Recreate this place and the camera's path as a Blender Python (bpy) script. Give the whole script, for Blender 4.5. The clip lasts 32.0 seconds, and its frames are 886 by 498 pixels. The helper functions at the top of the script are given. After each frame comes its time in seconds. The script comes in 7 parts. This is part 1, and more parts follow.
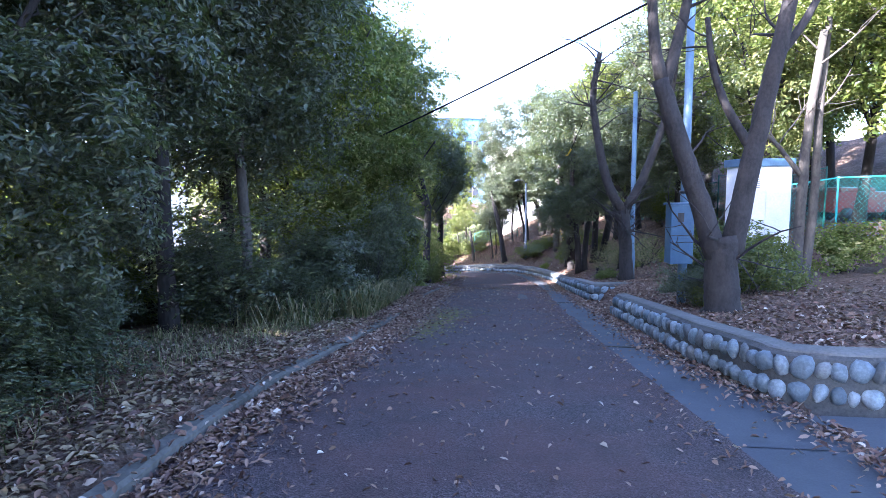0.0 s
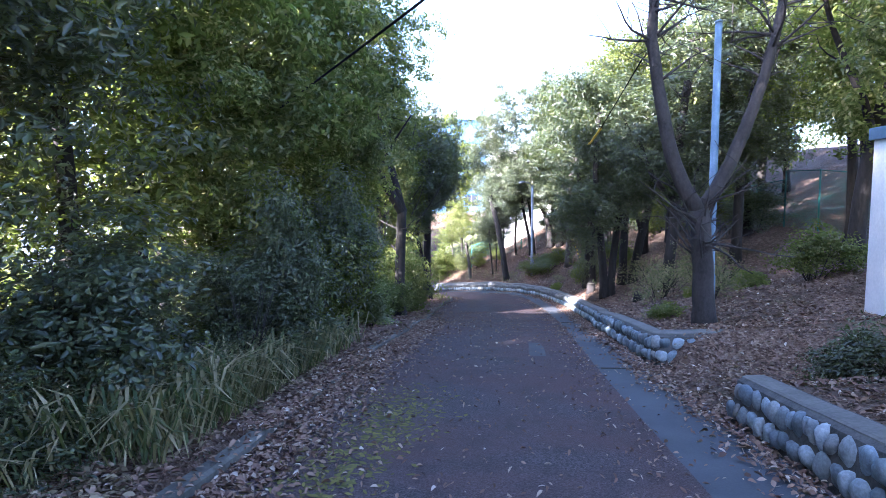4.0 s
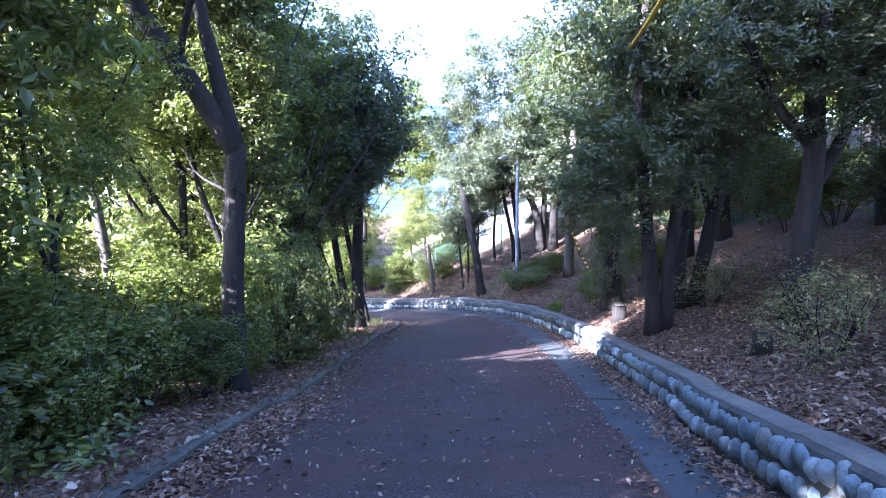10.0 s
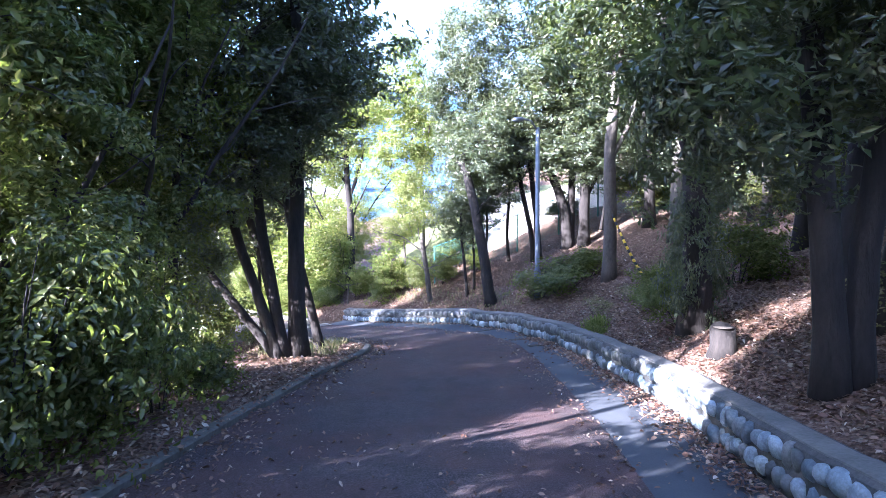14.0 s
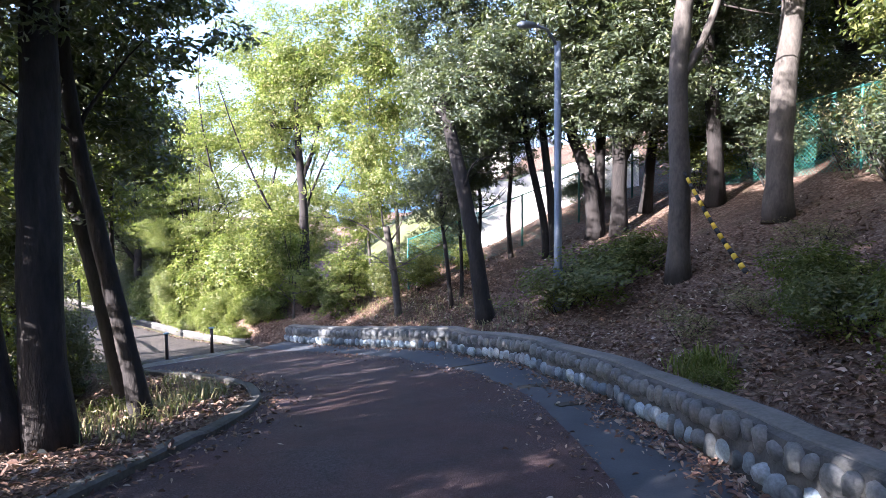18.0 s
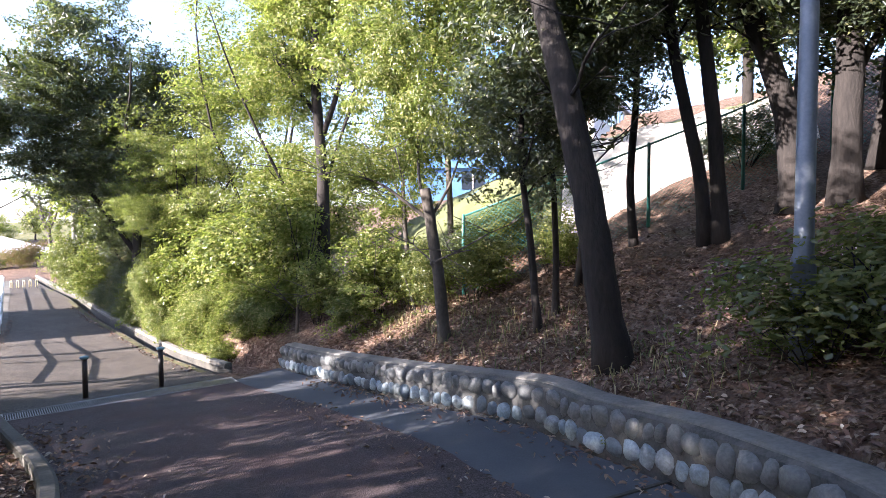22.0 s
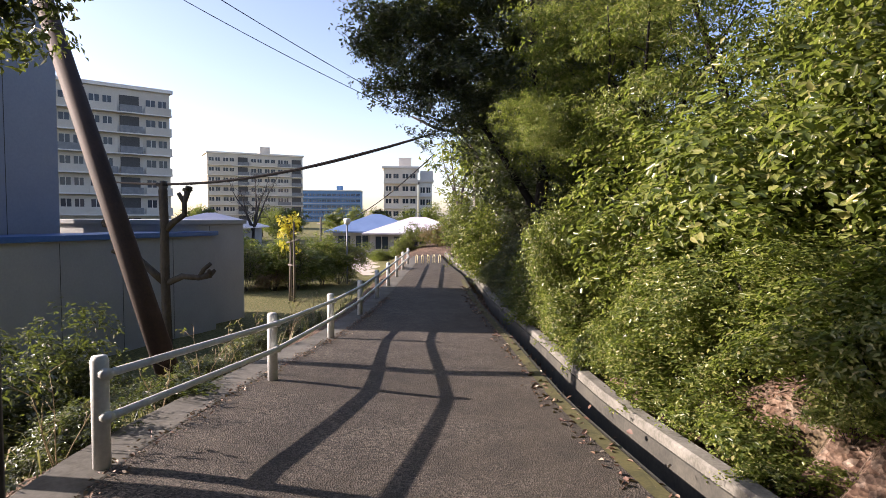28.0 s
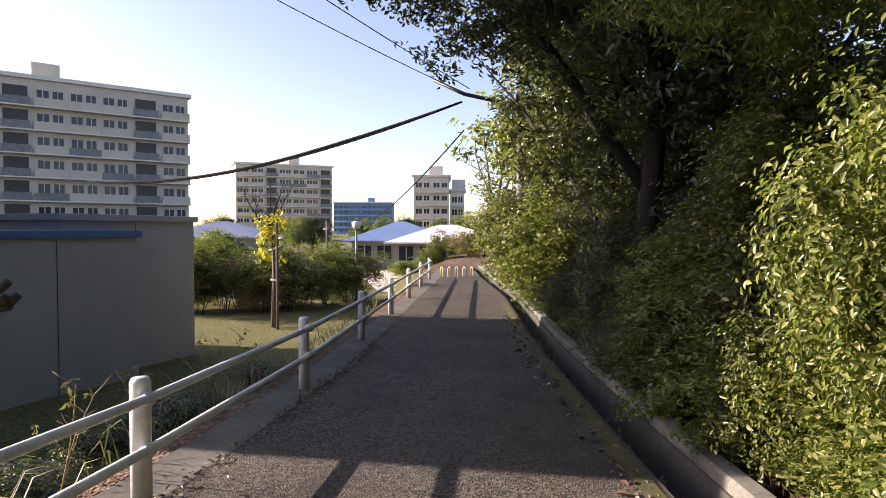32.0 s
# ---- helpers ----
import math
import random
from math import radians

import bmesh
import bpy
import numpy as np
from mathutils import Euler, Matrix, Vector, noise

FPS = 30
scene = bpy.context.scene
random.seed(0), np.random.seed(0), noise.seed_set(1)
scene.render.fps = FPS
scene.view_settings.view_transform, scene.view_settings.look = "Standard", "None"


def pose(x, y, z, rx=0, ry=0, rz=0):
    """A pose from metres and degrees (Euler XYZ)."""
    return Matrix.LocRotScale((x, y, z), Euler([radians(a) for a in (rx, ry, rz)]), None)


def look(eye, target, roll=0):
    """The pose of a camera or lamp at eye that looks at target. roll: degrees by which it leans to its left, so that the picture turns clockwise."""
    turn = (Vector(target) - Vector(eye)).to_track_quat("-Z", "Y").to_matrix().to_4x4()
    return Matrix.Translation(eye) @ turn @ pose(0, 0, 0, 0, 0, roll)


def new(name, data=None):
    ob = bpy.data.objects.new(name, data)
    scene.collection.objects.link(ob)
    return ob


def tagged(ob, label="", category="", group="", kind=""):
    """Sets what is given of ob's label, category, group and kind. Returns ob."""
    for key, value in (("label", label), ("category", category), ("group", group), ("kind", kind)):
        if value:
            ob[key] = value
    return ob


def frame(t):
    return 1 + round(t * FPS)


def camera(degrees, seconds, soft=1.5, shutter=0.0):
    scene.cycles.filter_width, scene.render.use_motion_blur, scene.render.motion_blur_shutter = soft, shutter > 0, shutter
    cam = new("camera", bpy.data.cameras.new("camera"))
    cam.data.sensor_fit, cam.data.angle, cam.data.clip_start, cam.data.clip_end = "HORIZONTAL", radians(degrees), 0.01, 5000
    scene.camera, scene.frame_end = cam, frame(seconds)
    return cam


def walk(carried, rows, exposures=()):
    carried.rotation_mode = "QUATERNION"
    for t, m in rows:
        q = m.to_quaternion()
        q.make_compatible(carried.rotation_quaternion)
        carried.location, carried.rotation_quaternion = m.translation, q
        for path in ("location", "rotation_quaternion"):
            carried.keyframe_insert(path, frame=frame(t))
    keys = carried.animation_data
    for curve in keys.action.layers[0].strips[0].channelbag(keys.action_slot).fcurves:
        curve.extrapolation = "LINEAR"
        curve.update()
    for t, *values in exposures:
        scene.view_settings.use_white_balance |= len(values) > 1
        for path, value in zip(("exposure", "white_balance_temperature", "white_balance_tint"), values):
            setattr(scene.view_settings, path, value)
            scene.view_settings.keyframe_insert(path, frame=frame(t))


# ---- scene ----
# ================= camera =================
cam = camera(72.8, 32.0, soft=0.6)
PATH = [
    (0, (0, -0.001, 4.834), (0, 1.986, 4.611), -0.5),
    (0.5, (0.051, 0.825, 4.753), (0.099, 2.814, 4.556), -0.6),
    (1, (0.044, 1.656, 4.697), (0.095, 3.646, 4.501), -0.3),
    (1.5, (0.067, 2.48, 4.65), (0.12, 4.47, 4.454), -0.2),
    (2, (0.085, 3.295, 4.584), (0.121, 5.285, 4.394), -0.3),
    (2.5, (0.236, 4.097, 4.533), (0.243, 6.088, 4.343), -0.3),
    (3, (0.337, 4.924, 4.473), (0.336, 6.915, 4.284), -0.3),
    (3.5, (0.507, 5.715, 4.404), (0.501, 7.706, 4.217), -0.4),
    (5.5, (0.785, 8.72, 4.023), (0.806, 10.711, 3.838), 0.3),
    (6, (0.84, 9.496, 3.943), (0.892, 11.487, 3.759), 0.1),
    (6.5, (0.905, 10.319, 3.84), (0.965, 12.311, 3.675), -0.0),
    (7, (1.045, 11.191, 3.699), (1.119, 13.183, 3.536), -0.2),
    (7.5, (1.182, 12.022, 3.602), (1.257, 14.014, 3.444), -0.3),
    (8, (1.331, 12.819, 3.548), (1.429, 14.81, 3.387), -0.4),
    (8.5, (1.354, 13.605, 3.433), (1.454, 15.596, 3.273), -0.2),
    (9, (1.542, 14.465, 3.3), (1.629, 16.457, 3.145), -0.1),
    (9.5, (1.716, 15.317, 3.198), (1.788, 17.31, 3.045), -0.2),
    (10, (1.79, 16.013, 3.139), (1.855, 18.006, 2.986), -0.1),
    (10.5, (1.799, 16.594, 3.1), (1.857, 18.587, 2.946), -0.3),
    (11, (1.884, 17.31, 3.062), (1.929, 19.303, 2.904), -0.4),
    (11.5, (2.008, 18.091, 2.966), (2.051, 20.085, 2.811), -0.5),
    (12, (2.113, 18.848, 2.872), (2.15, 20.842, 2.723), -0.4),
    (12.5, (2.19, 19.6, 2.744), (2.222, 21.595, 2.596), -0.4),
    (13, (2.338, 20.409, 2.627), (2.361, 22.404, 2.482), -0.3),
    (13.5, (2.501, 21.197, 2.481), (2.522, 23.192, 2.34), -0.6),
    (14, (2.649, 21.995, 2.321), (2.656, 23.991, 2.19), -0.4),
    (14.5, (2.816, 22.786, 2.157), (2.812, 24.783, 2.034), -0.6),
    (16.5, (3.002, 26.134, 1.663), (3.006, 28.132, 1.562), -0.8),
    (17, (3.061, 26.92, 1.567), (3.069, 28.917, 1.472), -0.8),
    (17.5, (3.183, 27.676, 1.477), (3.198, 29.674, 1.382), -0.7),
    (18, (3.247, 28.423, 1.397), (3.263, 30.42, 1.303), -0.6),
    (18.5, (3.299, 29.209, 1.343), (3.316, 31.207, 1.251), -0.5),
    (19, (3.314, 29.985, 1.271), (3.327, 31.983, 1.179), -0.5),
    (19.5, (3.341, 30.799, 1.165), (3.338, 32.797, 1.081), -0.0),
    (20, (3.356, 31.581, 1.092), (3.347, 33.579, 1.007), -0.2),
    (20.5, (3.333, 32.369, 1.035), (3.325, 34.367, 0.947), -0.1),
    (21, (3.261, 33.099, 0.945), (3.25, 35.097, 0.861), -0.1),
    (21.5, (3.158, 33.872, 0.861), (3.093, 35.869, 0.776), 0.2),
    (22, (3.049, 34.588, 0.827), (2.861, 36.576, 0.727), -0.3),
    (22.5, (2.858, 35.272, 0.791), (2.465, 37.23, 0.683), -0.1),
    (23, (2.683, 35.98, 0.707), (2.108, 37.892, 0.592), -0.0),
    (23.5, (2.448, 36.676, 0.564), (1.694, 38.525, 0.451), 0.4),
    (24, (2.129, 37.373, 0.465), (1.232, 39.157, 0.352), 0.5),
    (24.5, (1.759, 38.069, 0.359), (0.715, 39.771, 0.246), 0.9),
    (25, (1.373, 38.757, 0.257), (0.243, 40.403, 0.145), 0.5),
    (25.5, (0.843, 39.381, 0.156), (-0.349, 40.983, 0.043), 0.8),
    (26, (0.343, 40.053, 0.05), (-0.895, 41.619, -0.063), 0.9),
    (26.5, (-0.197, 40.654, -0.045), (-1.471, 42.192, -0.158), 0.8),
    (28.5, (-2.639, 43.363, -0.538), (-3.986, 44.838, -0.641), 0.2),
    (29, (-3.239, 43.962, -0.601), (-4.6, 45.423, -0.704), 0.2),
    (29.5, (-3.819, 44.563, -0.685), (-5.192, 46.013, -0.79), 0.1),
    (30, (-4.336, 45.186, -0.701), (-5.722, 46.624, -0.806), 0.2),
    (30.5, (-4.901, 45.826, -0.73), (-6.289, 47.261, -0.834), 0.1),
    (31, (-5.417, 46.434, -0.754), (-6.815, 47.862, -0.839), 0.1),
    (31.5, (-5.898, 47.027, -0.824), (-7.303, 48.449, -0.889), 0.0),
    (32, (-6.429, 47.626, -0.886), (-7.843, 49.04, -0.949), 0.1),
]
walk(cam, [(t, look(eye, target, roll)) for t, eye, target, roll in PATH], exposures=[(0.0, 3.65, 5450, 24), (3.0, 3.75, 5550, 24), (6.0, 3.9, 5300, 24), (9.0, 3.9, 5050, 25), (11.0, 3.85, 5250, 26), (13.0, 3.85, 5200, 26), (17.0, 3.2, 5650, 23), (20.0, 2.9, 5950, 24), (22.0, 2.75, 6200, 23), (24.0, 2.45, 6500, 24), (26.0, 2.4, 6600, 25), (28.5, 1.3, 6950, 24), (32.0, 1.45, 7250, 25)])

# ================= world, sun =================
SUN_DIR = Vector((0.819 * 0.927, 0.574 * 0.927, -0.3746)).normalized()   # the way the light travels
world = bpy.data.worlds.new("sky")
scene.world = world
world.use_nodes = True
wn = world.node_tree
wn.nodes.clear()
sky = wn.nodes.new("ShaderNodeTexSky")
sky.sky_type, sky.sun_disc = "NISHITA", False
sky.sun_elevation, sky.sun_rotation = radians(22), math.atan2(-SUN_DIR.x, -SUN_DIR.y)
sky.air_density, sky.dust_density, sky.ozone_density = 0.8, 1.1, 1.0
bg = wn.nodes.new("ShaderNodeBackground")
bg.inputs[1].default_value = 0.112
wo = wn.nodes.new("ShaderNodeOutputWorld")
wn.links.new(sky.outputs[0], bg.inputs[0])
wn.links.new(bg.outputs[0], wo.inputs[0])
sun_data = bpy.data.lights.new("sun", "SUN")
sun_data.energy, sun_data.angle, sun_data.color = 5.0, radians(0.5), (1.0, 0.93, 0.82)
sun = new("sun", sun_data)
sun.matrix_world = Matrix.Translation((0, 0, 60)) @ SUN_DIR.to_track_quat("-Z", "Y").to_matrix().to_4x4()


# ================= materials =================
class Shader:
    """A small wrapper round a node material."""

    def __init__(self, name):
        self.m = bpy.data.materials.new(name)
        self.m.use_nodes = True
        self.t = self.m.node_tree
        self.b = self.t.nodes["Principled BSDF"]
        self.out = self.t.nodes["Material Output"]

    def node(self, kind, **props):
        n = self.t.nodes.new(kind)
        for k, v in props.items():
            if k == "noise_dimensions":
                n.noise_dimensions = v
            elif k == "feature":
                n.feature = v
            elif k == "operation":
                n.operation = v
            elif k == "blend_type":
                n.blend_type = v
            elif k == "data_type":
                n.data_type = v
        return n

    def link(self, a, b):
        self.t.links.new(a, b)

    def coord(self, scale=(1, 1, 1), local=False):
        n = self.node("ShaderNodeTexCoord")
        mp = self.node("ShaderNodeMapping")
        if local:
            self.link(n.outputs["Object"], mp.inputs[0])
        else:
            g = self.node("ShaderNodeNewGeometry")
            self.link(g.outputs["Position"], mp.inputs[0])
        mp.inputs["Scale"].default_value = scale
        return mp.outputs[0]

    def noise(self, vec, scale, detail=4.0, rough=0.6):
        n = self.node("ShaderNodeTexNoise")
        self.link(vec, n.inputs["Vector"])
        n.inputs["Scale"].default_value, n.inputs["Detail"].default_value, n.inputs["Roughness"].default_value = scale, detail, rough
        return n.outputs["Fac"]

    def voronoi(self, vec, scale, feature="F1"):
        n = self.node("ShaderNodeTexVoronoi", feature=feature)
        self.link(vec, n.inputs["Vector"])
        n.inputs["Scale"].default_value = scale
        return n

    def ramp(self, fac, stops):
        n = self.node("ShaderNodeValToRGB")
        self.link(fac, n.inputs[0])
        e = n.color_ramp.elements
        while len(e) < len(stops):
            e.new(0.5)
        for el, (p, c) in zip(e, stops):
            el.position, el.color = p, (*c, 1) if len(c) == 3 else c
        return n.outputs[0]

    def mix(self, fac, a, b, blend="MIX"):
        n = self.node("ShaderNodeMix", data_type="RGBA", blend_type=blend)
        if isinstance(fac, (int, float)):
            n.inputs[0].default_value = fac
        else:
            self.link(fac, n.inputs[0])
        for sock, v in ((n.inputs[6], a), (n.inputs[7], b)):
            if isinstance(v, tuple):
                sock.default_value = (*v, 1)
            else:
                self.link(v, sock)
        return n.outputs[2]

    def math(self, op, a, b):
        n = self.node("ShaderNodeMath", operation=op)
        for sock, v in ((n.inputs[0], a), (n.inputs[1], b)):
            if isinstance(v, (int, float)):
                sock.default_value = v
            else:
                self.link(v, sock)
        return n.outputs[0]

    def bump(self, height, strength=0.4, dist=0.02):
        n = self.node("ShaderNodeBump")
        n.inputs["Strength"].default_value, n.inputs["Distance"].default_value = strength, dist
        self.link(height, n.inputs["Height"])
        self.link(n.outputs[0], self.b.inputs["Normal"])

    def color(self, c):
        if isinstance(c, tuple):
            self.b.inputs["Base Color"].default_value = (*c, 1)
        else:
            self.link(c, self.b.inputs["Base Color"])
        return self

    def rough(self, r, metal=0.0, spec=0.5):
        self.b.inputs["Roughness"].default_value = r
        self.b.inputs["Metallic"].default_value = metal
        self.b.inputs["Specular IOR Level"].default_value = spec
        return self


def mottled(name, a, b, scale=3.0, fine=40.0, rough=0.8, bump=0.3, dist=0.01, metal=0.0, local=False, stretch=(1, 1, 1)):
    """Two colours mixed at a coarse and a fine scale, with fine relief."""
    s = Shader(name)
    v = s.coord(stretch, local)
    big, small = s.noise(v, scale), s.noise(v, fine, 3.0)
    f = s.math("ADD", s.math("MULTIPLY", big, 0.6), s.math("MULTIPLY", small, 0.4))
    s.color(s.ramp(f, [(0.32, a), (0.68, b)]))
    s.rough(rough, metal)
    if bump:
        s.bump(f, bump, dist)
    return s.m


def leaf_material(name, stops, trans=0.35, gloss=0.45):
    s = Shader(name)
    g = s.node("ShaderNodeNewGeometry")
    c = s.ramp(g.outputs["Random Per Island"], stops)
    s.color(c)
    s.rough(gloss, 0, 0.5)
    tr = s.node("ShaderNodeBsdfTranslucent")
    s.link(s.mix(0.55, c, (0.32, 0.42, 0.055)), tr.inputs[0])
    mx = s.node("ShaderNodeMixShader")
    mx.inputs[0].default_value = trans
    s.link(s.b.outputs[0], mx.inputs[1])
    s.link(tr.outputs[0], mx.inputs[2])
    s.link(mx.outputs[0], s.out.inputs[0])
    return s.m


def asphalt_material(name, dark, light, red, grain=100.0):
    s = Shader(name)
    v = s.coord()
    st = s.voronoi(v, grain)
    sp = s.ramp(st.outputs["Color"], [(0.25, dark), (0.6, light), (0.95, tuple(min(1, 1.9 * q) for q in light))])
    patch = s.ramp(s.noise(v, 0.6, 5), [(0.4, (0, 0, 0)), (0.62, (1, 1, 1))])
    worn = s.ramp(s.noise(v, 2.6, 6), [(0.45, (0, 0, 0)), (0.7, (1, 1, 1))])
    c = s.mix(s.math("MULTIPLY", patch, 0.7), sp, red)
    c = s.mix(s.math("MULTIPLY", worn, 0.5), c, dark)
    chips = s.ramp(s.noise(v, 38, 3), [(0.62, (0, 0, 0)), (0.72, (1, 1, 1))])
    c = s.mix(s.math("MULTIPLY", chips, 0.45), c, tuple(min(1, 2.2 * q) for q in light))
    s.color(c)
    s.rough(0.82, 0, 0.35)
    s.bump(st.outputs["Distance"], 0.9, 0.008)
    return s.m


ASPHALT = asphalt_material("worn asphalt", (0.031, 0.024, 0.025), (0.078, 0.060, 0.061), (0.088, 0.044, 0.040))
ASPHALT_GREY = asphalt_material("grey asphalt", (0.020, 0.018, 0.017), (0.108, 0.092, 0.075), (0.055, 0.045, 0.035), 75.0)
GUTTER = mottled("gutter concrete", (0.042, 0.047, 0.056), (0.078, 0.087, 0.100), 1.5, 60, 0.85, 0.25, 0.006)
KERB = mottled("mossy kerb concrete", (0.040, 0.038, 0.030), (0.145, 0.138, 0.122), 1.6, 22, 0.9, 0.5, 0.01)
CAP = mottled("wall cap concrete", (0.075, 0.075, 0.07), (0.19, 0.185, 0.17), 1.8, 30, 0.9, 0.5, 0.012)
MORTAR = mottled("wall mortar", (0.028, 0.031, 0.032), (0.115, 0.115, 0.108), 5, 45, 0.95, 0.6, 0.015)
WHITE_KERB = mottled("pale kerb concrete", (0.055, 0.053, 0.042), (0.23, 0.22, 0.195), 2.4, 30, 0.9, 0.4, 0.008)
DITCH = mottled("dark ditch concrete", (0.03, 0.03, 0.026), (0.08, 0.075, 0.06), 3, 30, 0.9, 0.4, 0.01)
BARK_DARK = mottled("dark bark", (0.007, 0.0056, 0.005), (0.030, 0.0245, 0.021), 6, 30, 0.95, 1.0, 0.03, 0, False, (1, 1, 0.25))
BARK_PALE = mottled("pale bark", (0.03375, 0.0285, 0.024), (0.105, 0.0915, 0.075), 5, 28, 0.95, 0.8, 0.02, 0, False, (1, 1, 0.4))
BARK_CHERRY = mottled("cherry bark", (0.00992, 0.00868, 0.00868), (0.0496, 0.04216, 0.03968), 5, 30, 0.9, 1.0, 0.025, 0, False, (1, 1, 0.6))
# Leaf tones also stand in for light: dark for shaded foliage, yellow-green for sunlit.
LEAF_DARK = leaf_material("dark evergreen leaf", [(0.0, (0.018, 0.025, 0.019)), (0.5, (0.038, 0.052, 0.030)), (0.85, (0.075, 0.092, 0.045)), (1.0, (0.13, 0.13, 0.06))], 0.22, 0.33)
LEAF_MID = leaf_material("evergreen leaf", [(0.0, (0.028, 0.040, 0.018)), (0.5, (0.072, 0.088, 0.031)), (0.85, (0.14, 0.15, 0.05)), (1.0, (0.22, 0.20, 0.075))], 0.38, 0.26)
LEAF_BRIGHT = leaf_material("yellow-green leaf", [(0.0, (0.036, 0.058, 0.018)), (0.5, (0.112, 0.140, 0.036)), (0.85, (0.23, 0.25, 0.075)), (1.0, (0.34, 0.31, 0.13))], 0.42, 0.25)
LEAF_DRY = leaf_material("dry bamboo grass", [(0.0, (0.05, 0.075, 0.02)), (0.5, (0.16, 0.15, 0.06)), (1.0, (0.34, 0.28, 0.15))], 0.2, 0.6)
LEAF_RED = leaf_material("reddish shrub leaf", [(0.0, (0.08, 0.03, 0.02)), (0.5, (0.15, 0.06, 0.03)), (1.0, (0.10, 0.11, 0.03))], 0.3, 0.5)


# ================= plan of the place =================
# middle of the way walked, with the height of the ground
CENTER = [(0, -9, 4.05), (0, -2, 3.46), (0, 0, 3.30), (0.1, 3.3, 3.08), (0.5, 5.7, 2.88), (0.8, 8.7, 2.52), (1.05, 11.2, 2.20), (1.4, 14, 1.86),
          (1.85, 17.3, 1.52), (2.3, 20.4, 1.10), (2.8, 22.8, 0.68), (3.0, 26.1, 0.17), (3.3, 29.2, -0.16), (3.35, 32.4, -0.47), (3.05, 34.6, -0.69),
          (2.45, 36.7, -0.94), (1.37, 38.8, -1.24), (-0.2, 40.65, -1.54), (-2.64, 43.36, -2.02), (-4.6, 45.5, -2.22), (-6.43, 47.6, -2.38),
          (-9.95, 51.2, -2.50), (-14.1, 55.6, -2.57), (-30, 72, -2.6), (-60, 102, -2.6)]
KERB_L = [(-2.25, -9), (-2.05, -2), (-1.9, 2), (-1.72, 4.85), (-1.28, 8.2), (-1.0, 10.6), (-0.82, 13.5), (-0.55, 16.7), (-0.2, 19.2), (-0.05, 22),
          (0.08, 25.2), (0.3, 28.8), (0.62, 32), (0.95, 34), (1.04, 35.2), (0.98, 36.0), (0.72, 36.8), (0.2, 38.0), (-0.46, 39.0), (-1.3, 39.9), (-2.6, 41.1), (-4.1, 42.45)]
ASPH_R = [(1.6, -9), (1.85, -2), (2.0, 3), (2.05, 5.2), (2.15, 7.1), (2.35, 9.8), (2.5, 11.2), (2.74, 13.6), (2.92, 15.5), (3.2, 18), (3.45, 19.8),
          (3.75, 21.7), (4.1, 24.6), (4.4, 28), (4.5, 31), (4.47, 34), (4.4, 35.4), (4.2, 36.6), (3.7, 38.0), (3.0, 39.2), (2.25, 40.35), (1.5, 41.2), (0.5, 42.4), (-1.72, 44.85)]
WALL_A = [(6.2, 4.3), (4.2, 4.65), (3.2, 4.85), (2.85, 5.2), (2.85, 6.9), (3.15, 9.4), (3.3, 10.7), (3.5, 12.4)]
WALL_B = [(6.0, 15.95), (4.9, 15.68), (3.85, 15.5), (3.8, 16.0), (4.0, 18.1), (4.15, 19.3), (4.5, 21.7), (4.75, 23), (5.1, 25.3), (5.3, 27), (5.45, 29), (5.5, 31), (5.38, 33),
          (5.27, 34.5), (5.15, 35.6), (4.85, 37.2), (4.35, 38.9), (3.5, 40.4), (2.4, 41.6), (1.6, 42.4), (0, 44.5), (-1.3, 46.0)]
PATH_L = [(-4.1, 42.45), (-5.2, 43.2), (-6.5, 44.5), (-8.15, 46.5), (-10.25, 49.25), (-12.4, 52.0), (-17.6, 58), (-19.8, 60.6), (-25, 66.5)]
PATH_R = [(-1.72, 44.85), (-2.9, 46.0), (-4.1, 47.15), (-5.2, 48.2), (-7.7, 50.8), (-11.6, 54.7), (-16.0, 59.4), (-20.5, 63.6), (-26, 69)]
EDGE_L = KERB_L[:-1] + PATH_L + [(-70, 118)]
EDGE_R = [(2.6, -9), (2.8, 3.5)] + WALL_A[3:] + WALL_B[2:] + [(-2.3, 46.45), (-3.9, 47.8), (-5.0, 48.85), (-7.4, 51.3), (-11.3, 55.2), (-15.6, 59.9), (-20, 64.1), (-60, 105)]
LAWN_Z = -4.05


def nearest(poly, x, y):
    """For arrays of points: distance to a line, which side (left +1), and how far along."""
    p = np.asarray(poly, float)[:, :2]
    x, y = np.asarray(x, float), np.asarray(y, float)
    best, side, along = np.full(x.shape, 1e18), np.zeros(x.shape), np.zeros(x.shape)
    run = 0.0
    for a, b in zip(p[:-1], p[1:]):
        d = b - a
        n = float(np.hypot(*d))
        u = np.clip(((x - a[0]) * d[0] + (y - a[1]) * d[1]) / n**2, 0, 1)
        qx, qy = x - a[0] - u * d[0], y - a[1] - u * d[1]
        far = qx * qx + qy * qy
        m = far < best - 1e-9
        best = np.where(m, far, best)
        side = np.where(m, np.sign(d[0] * qy - d[1] * qx), side)
        along = np.where(m, run + u * n, along)
        run += n
    return np.sqrt(best), side, along


CZ = np.array([c[2] for c in CENTER])
CS = np.r_[0, np.cumsum(np.hypot(*np.diff(np.array(CENTER)[:, :2], axis=0).T))]
_fine = np.linspace(0, CS[-1], 1200)
_k = np.ones(25) / 25
_soft = np.convolve(np.pad(np.interp(_fine, CS, CZ), 12, mode="edge"), _k, "valid")


def road_z(x, y):
    """Height of the paved ground."""
    return np.interp(nearest(CENTER, x, y)[2], _fine, _soft)


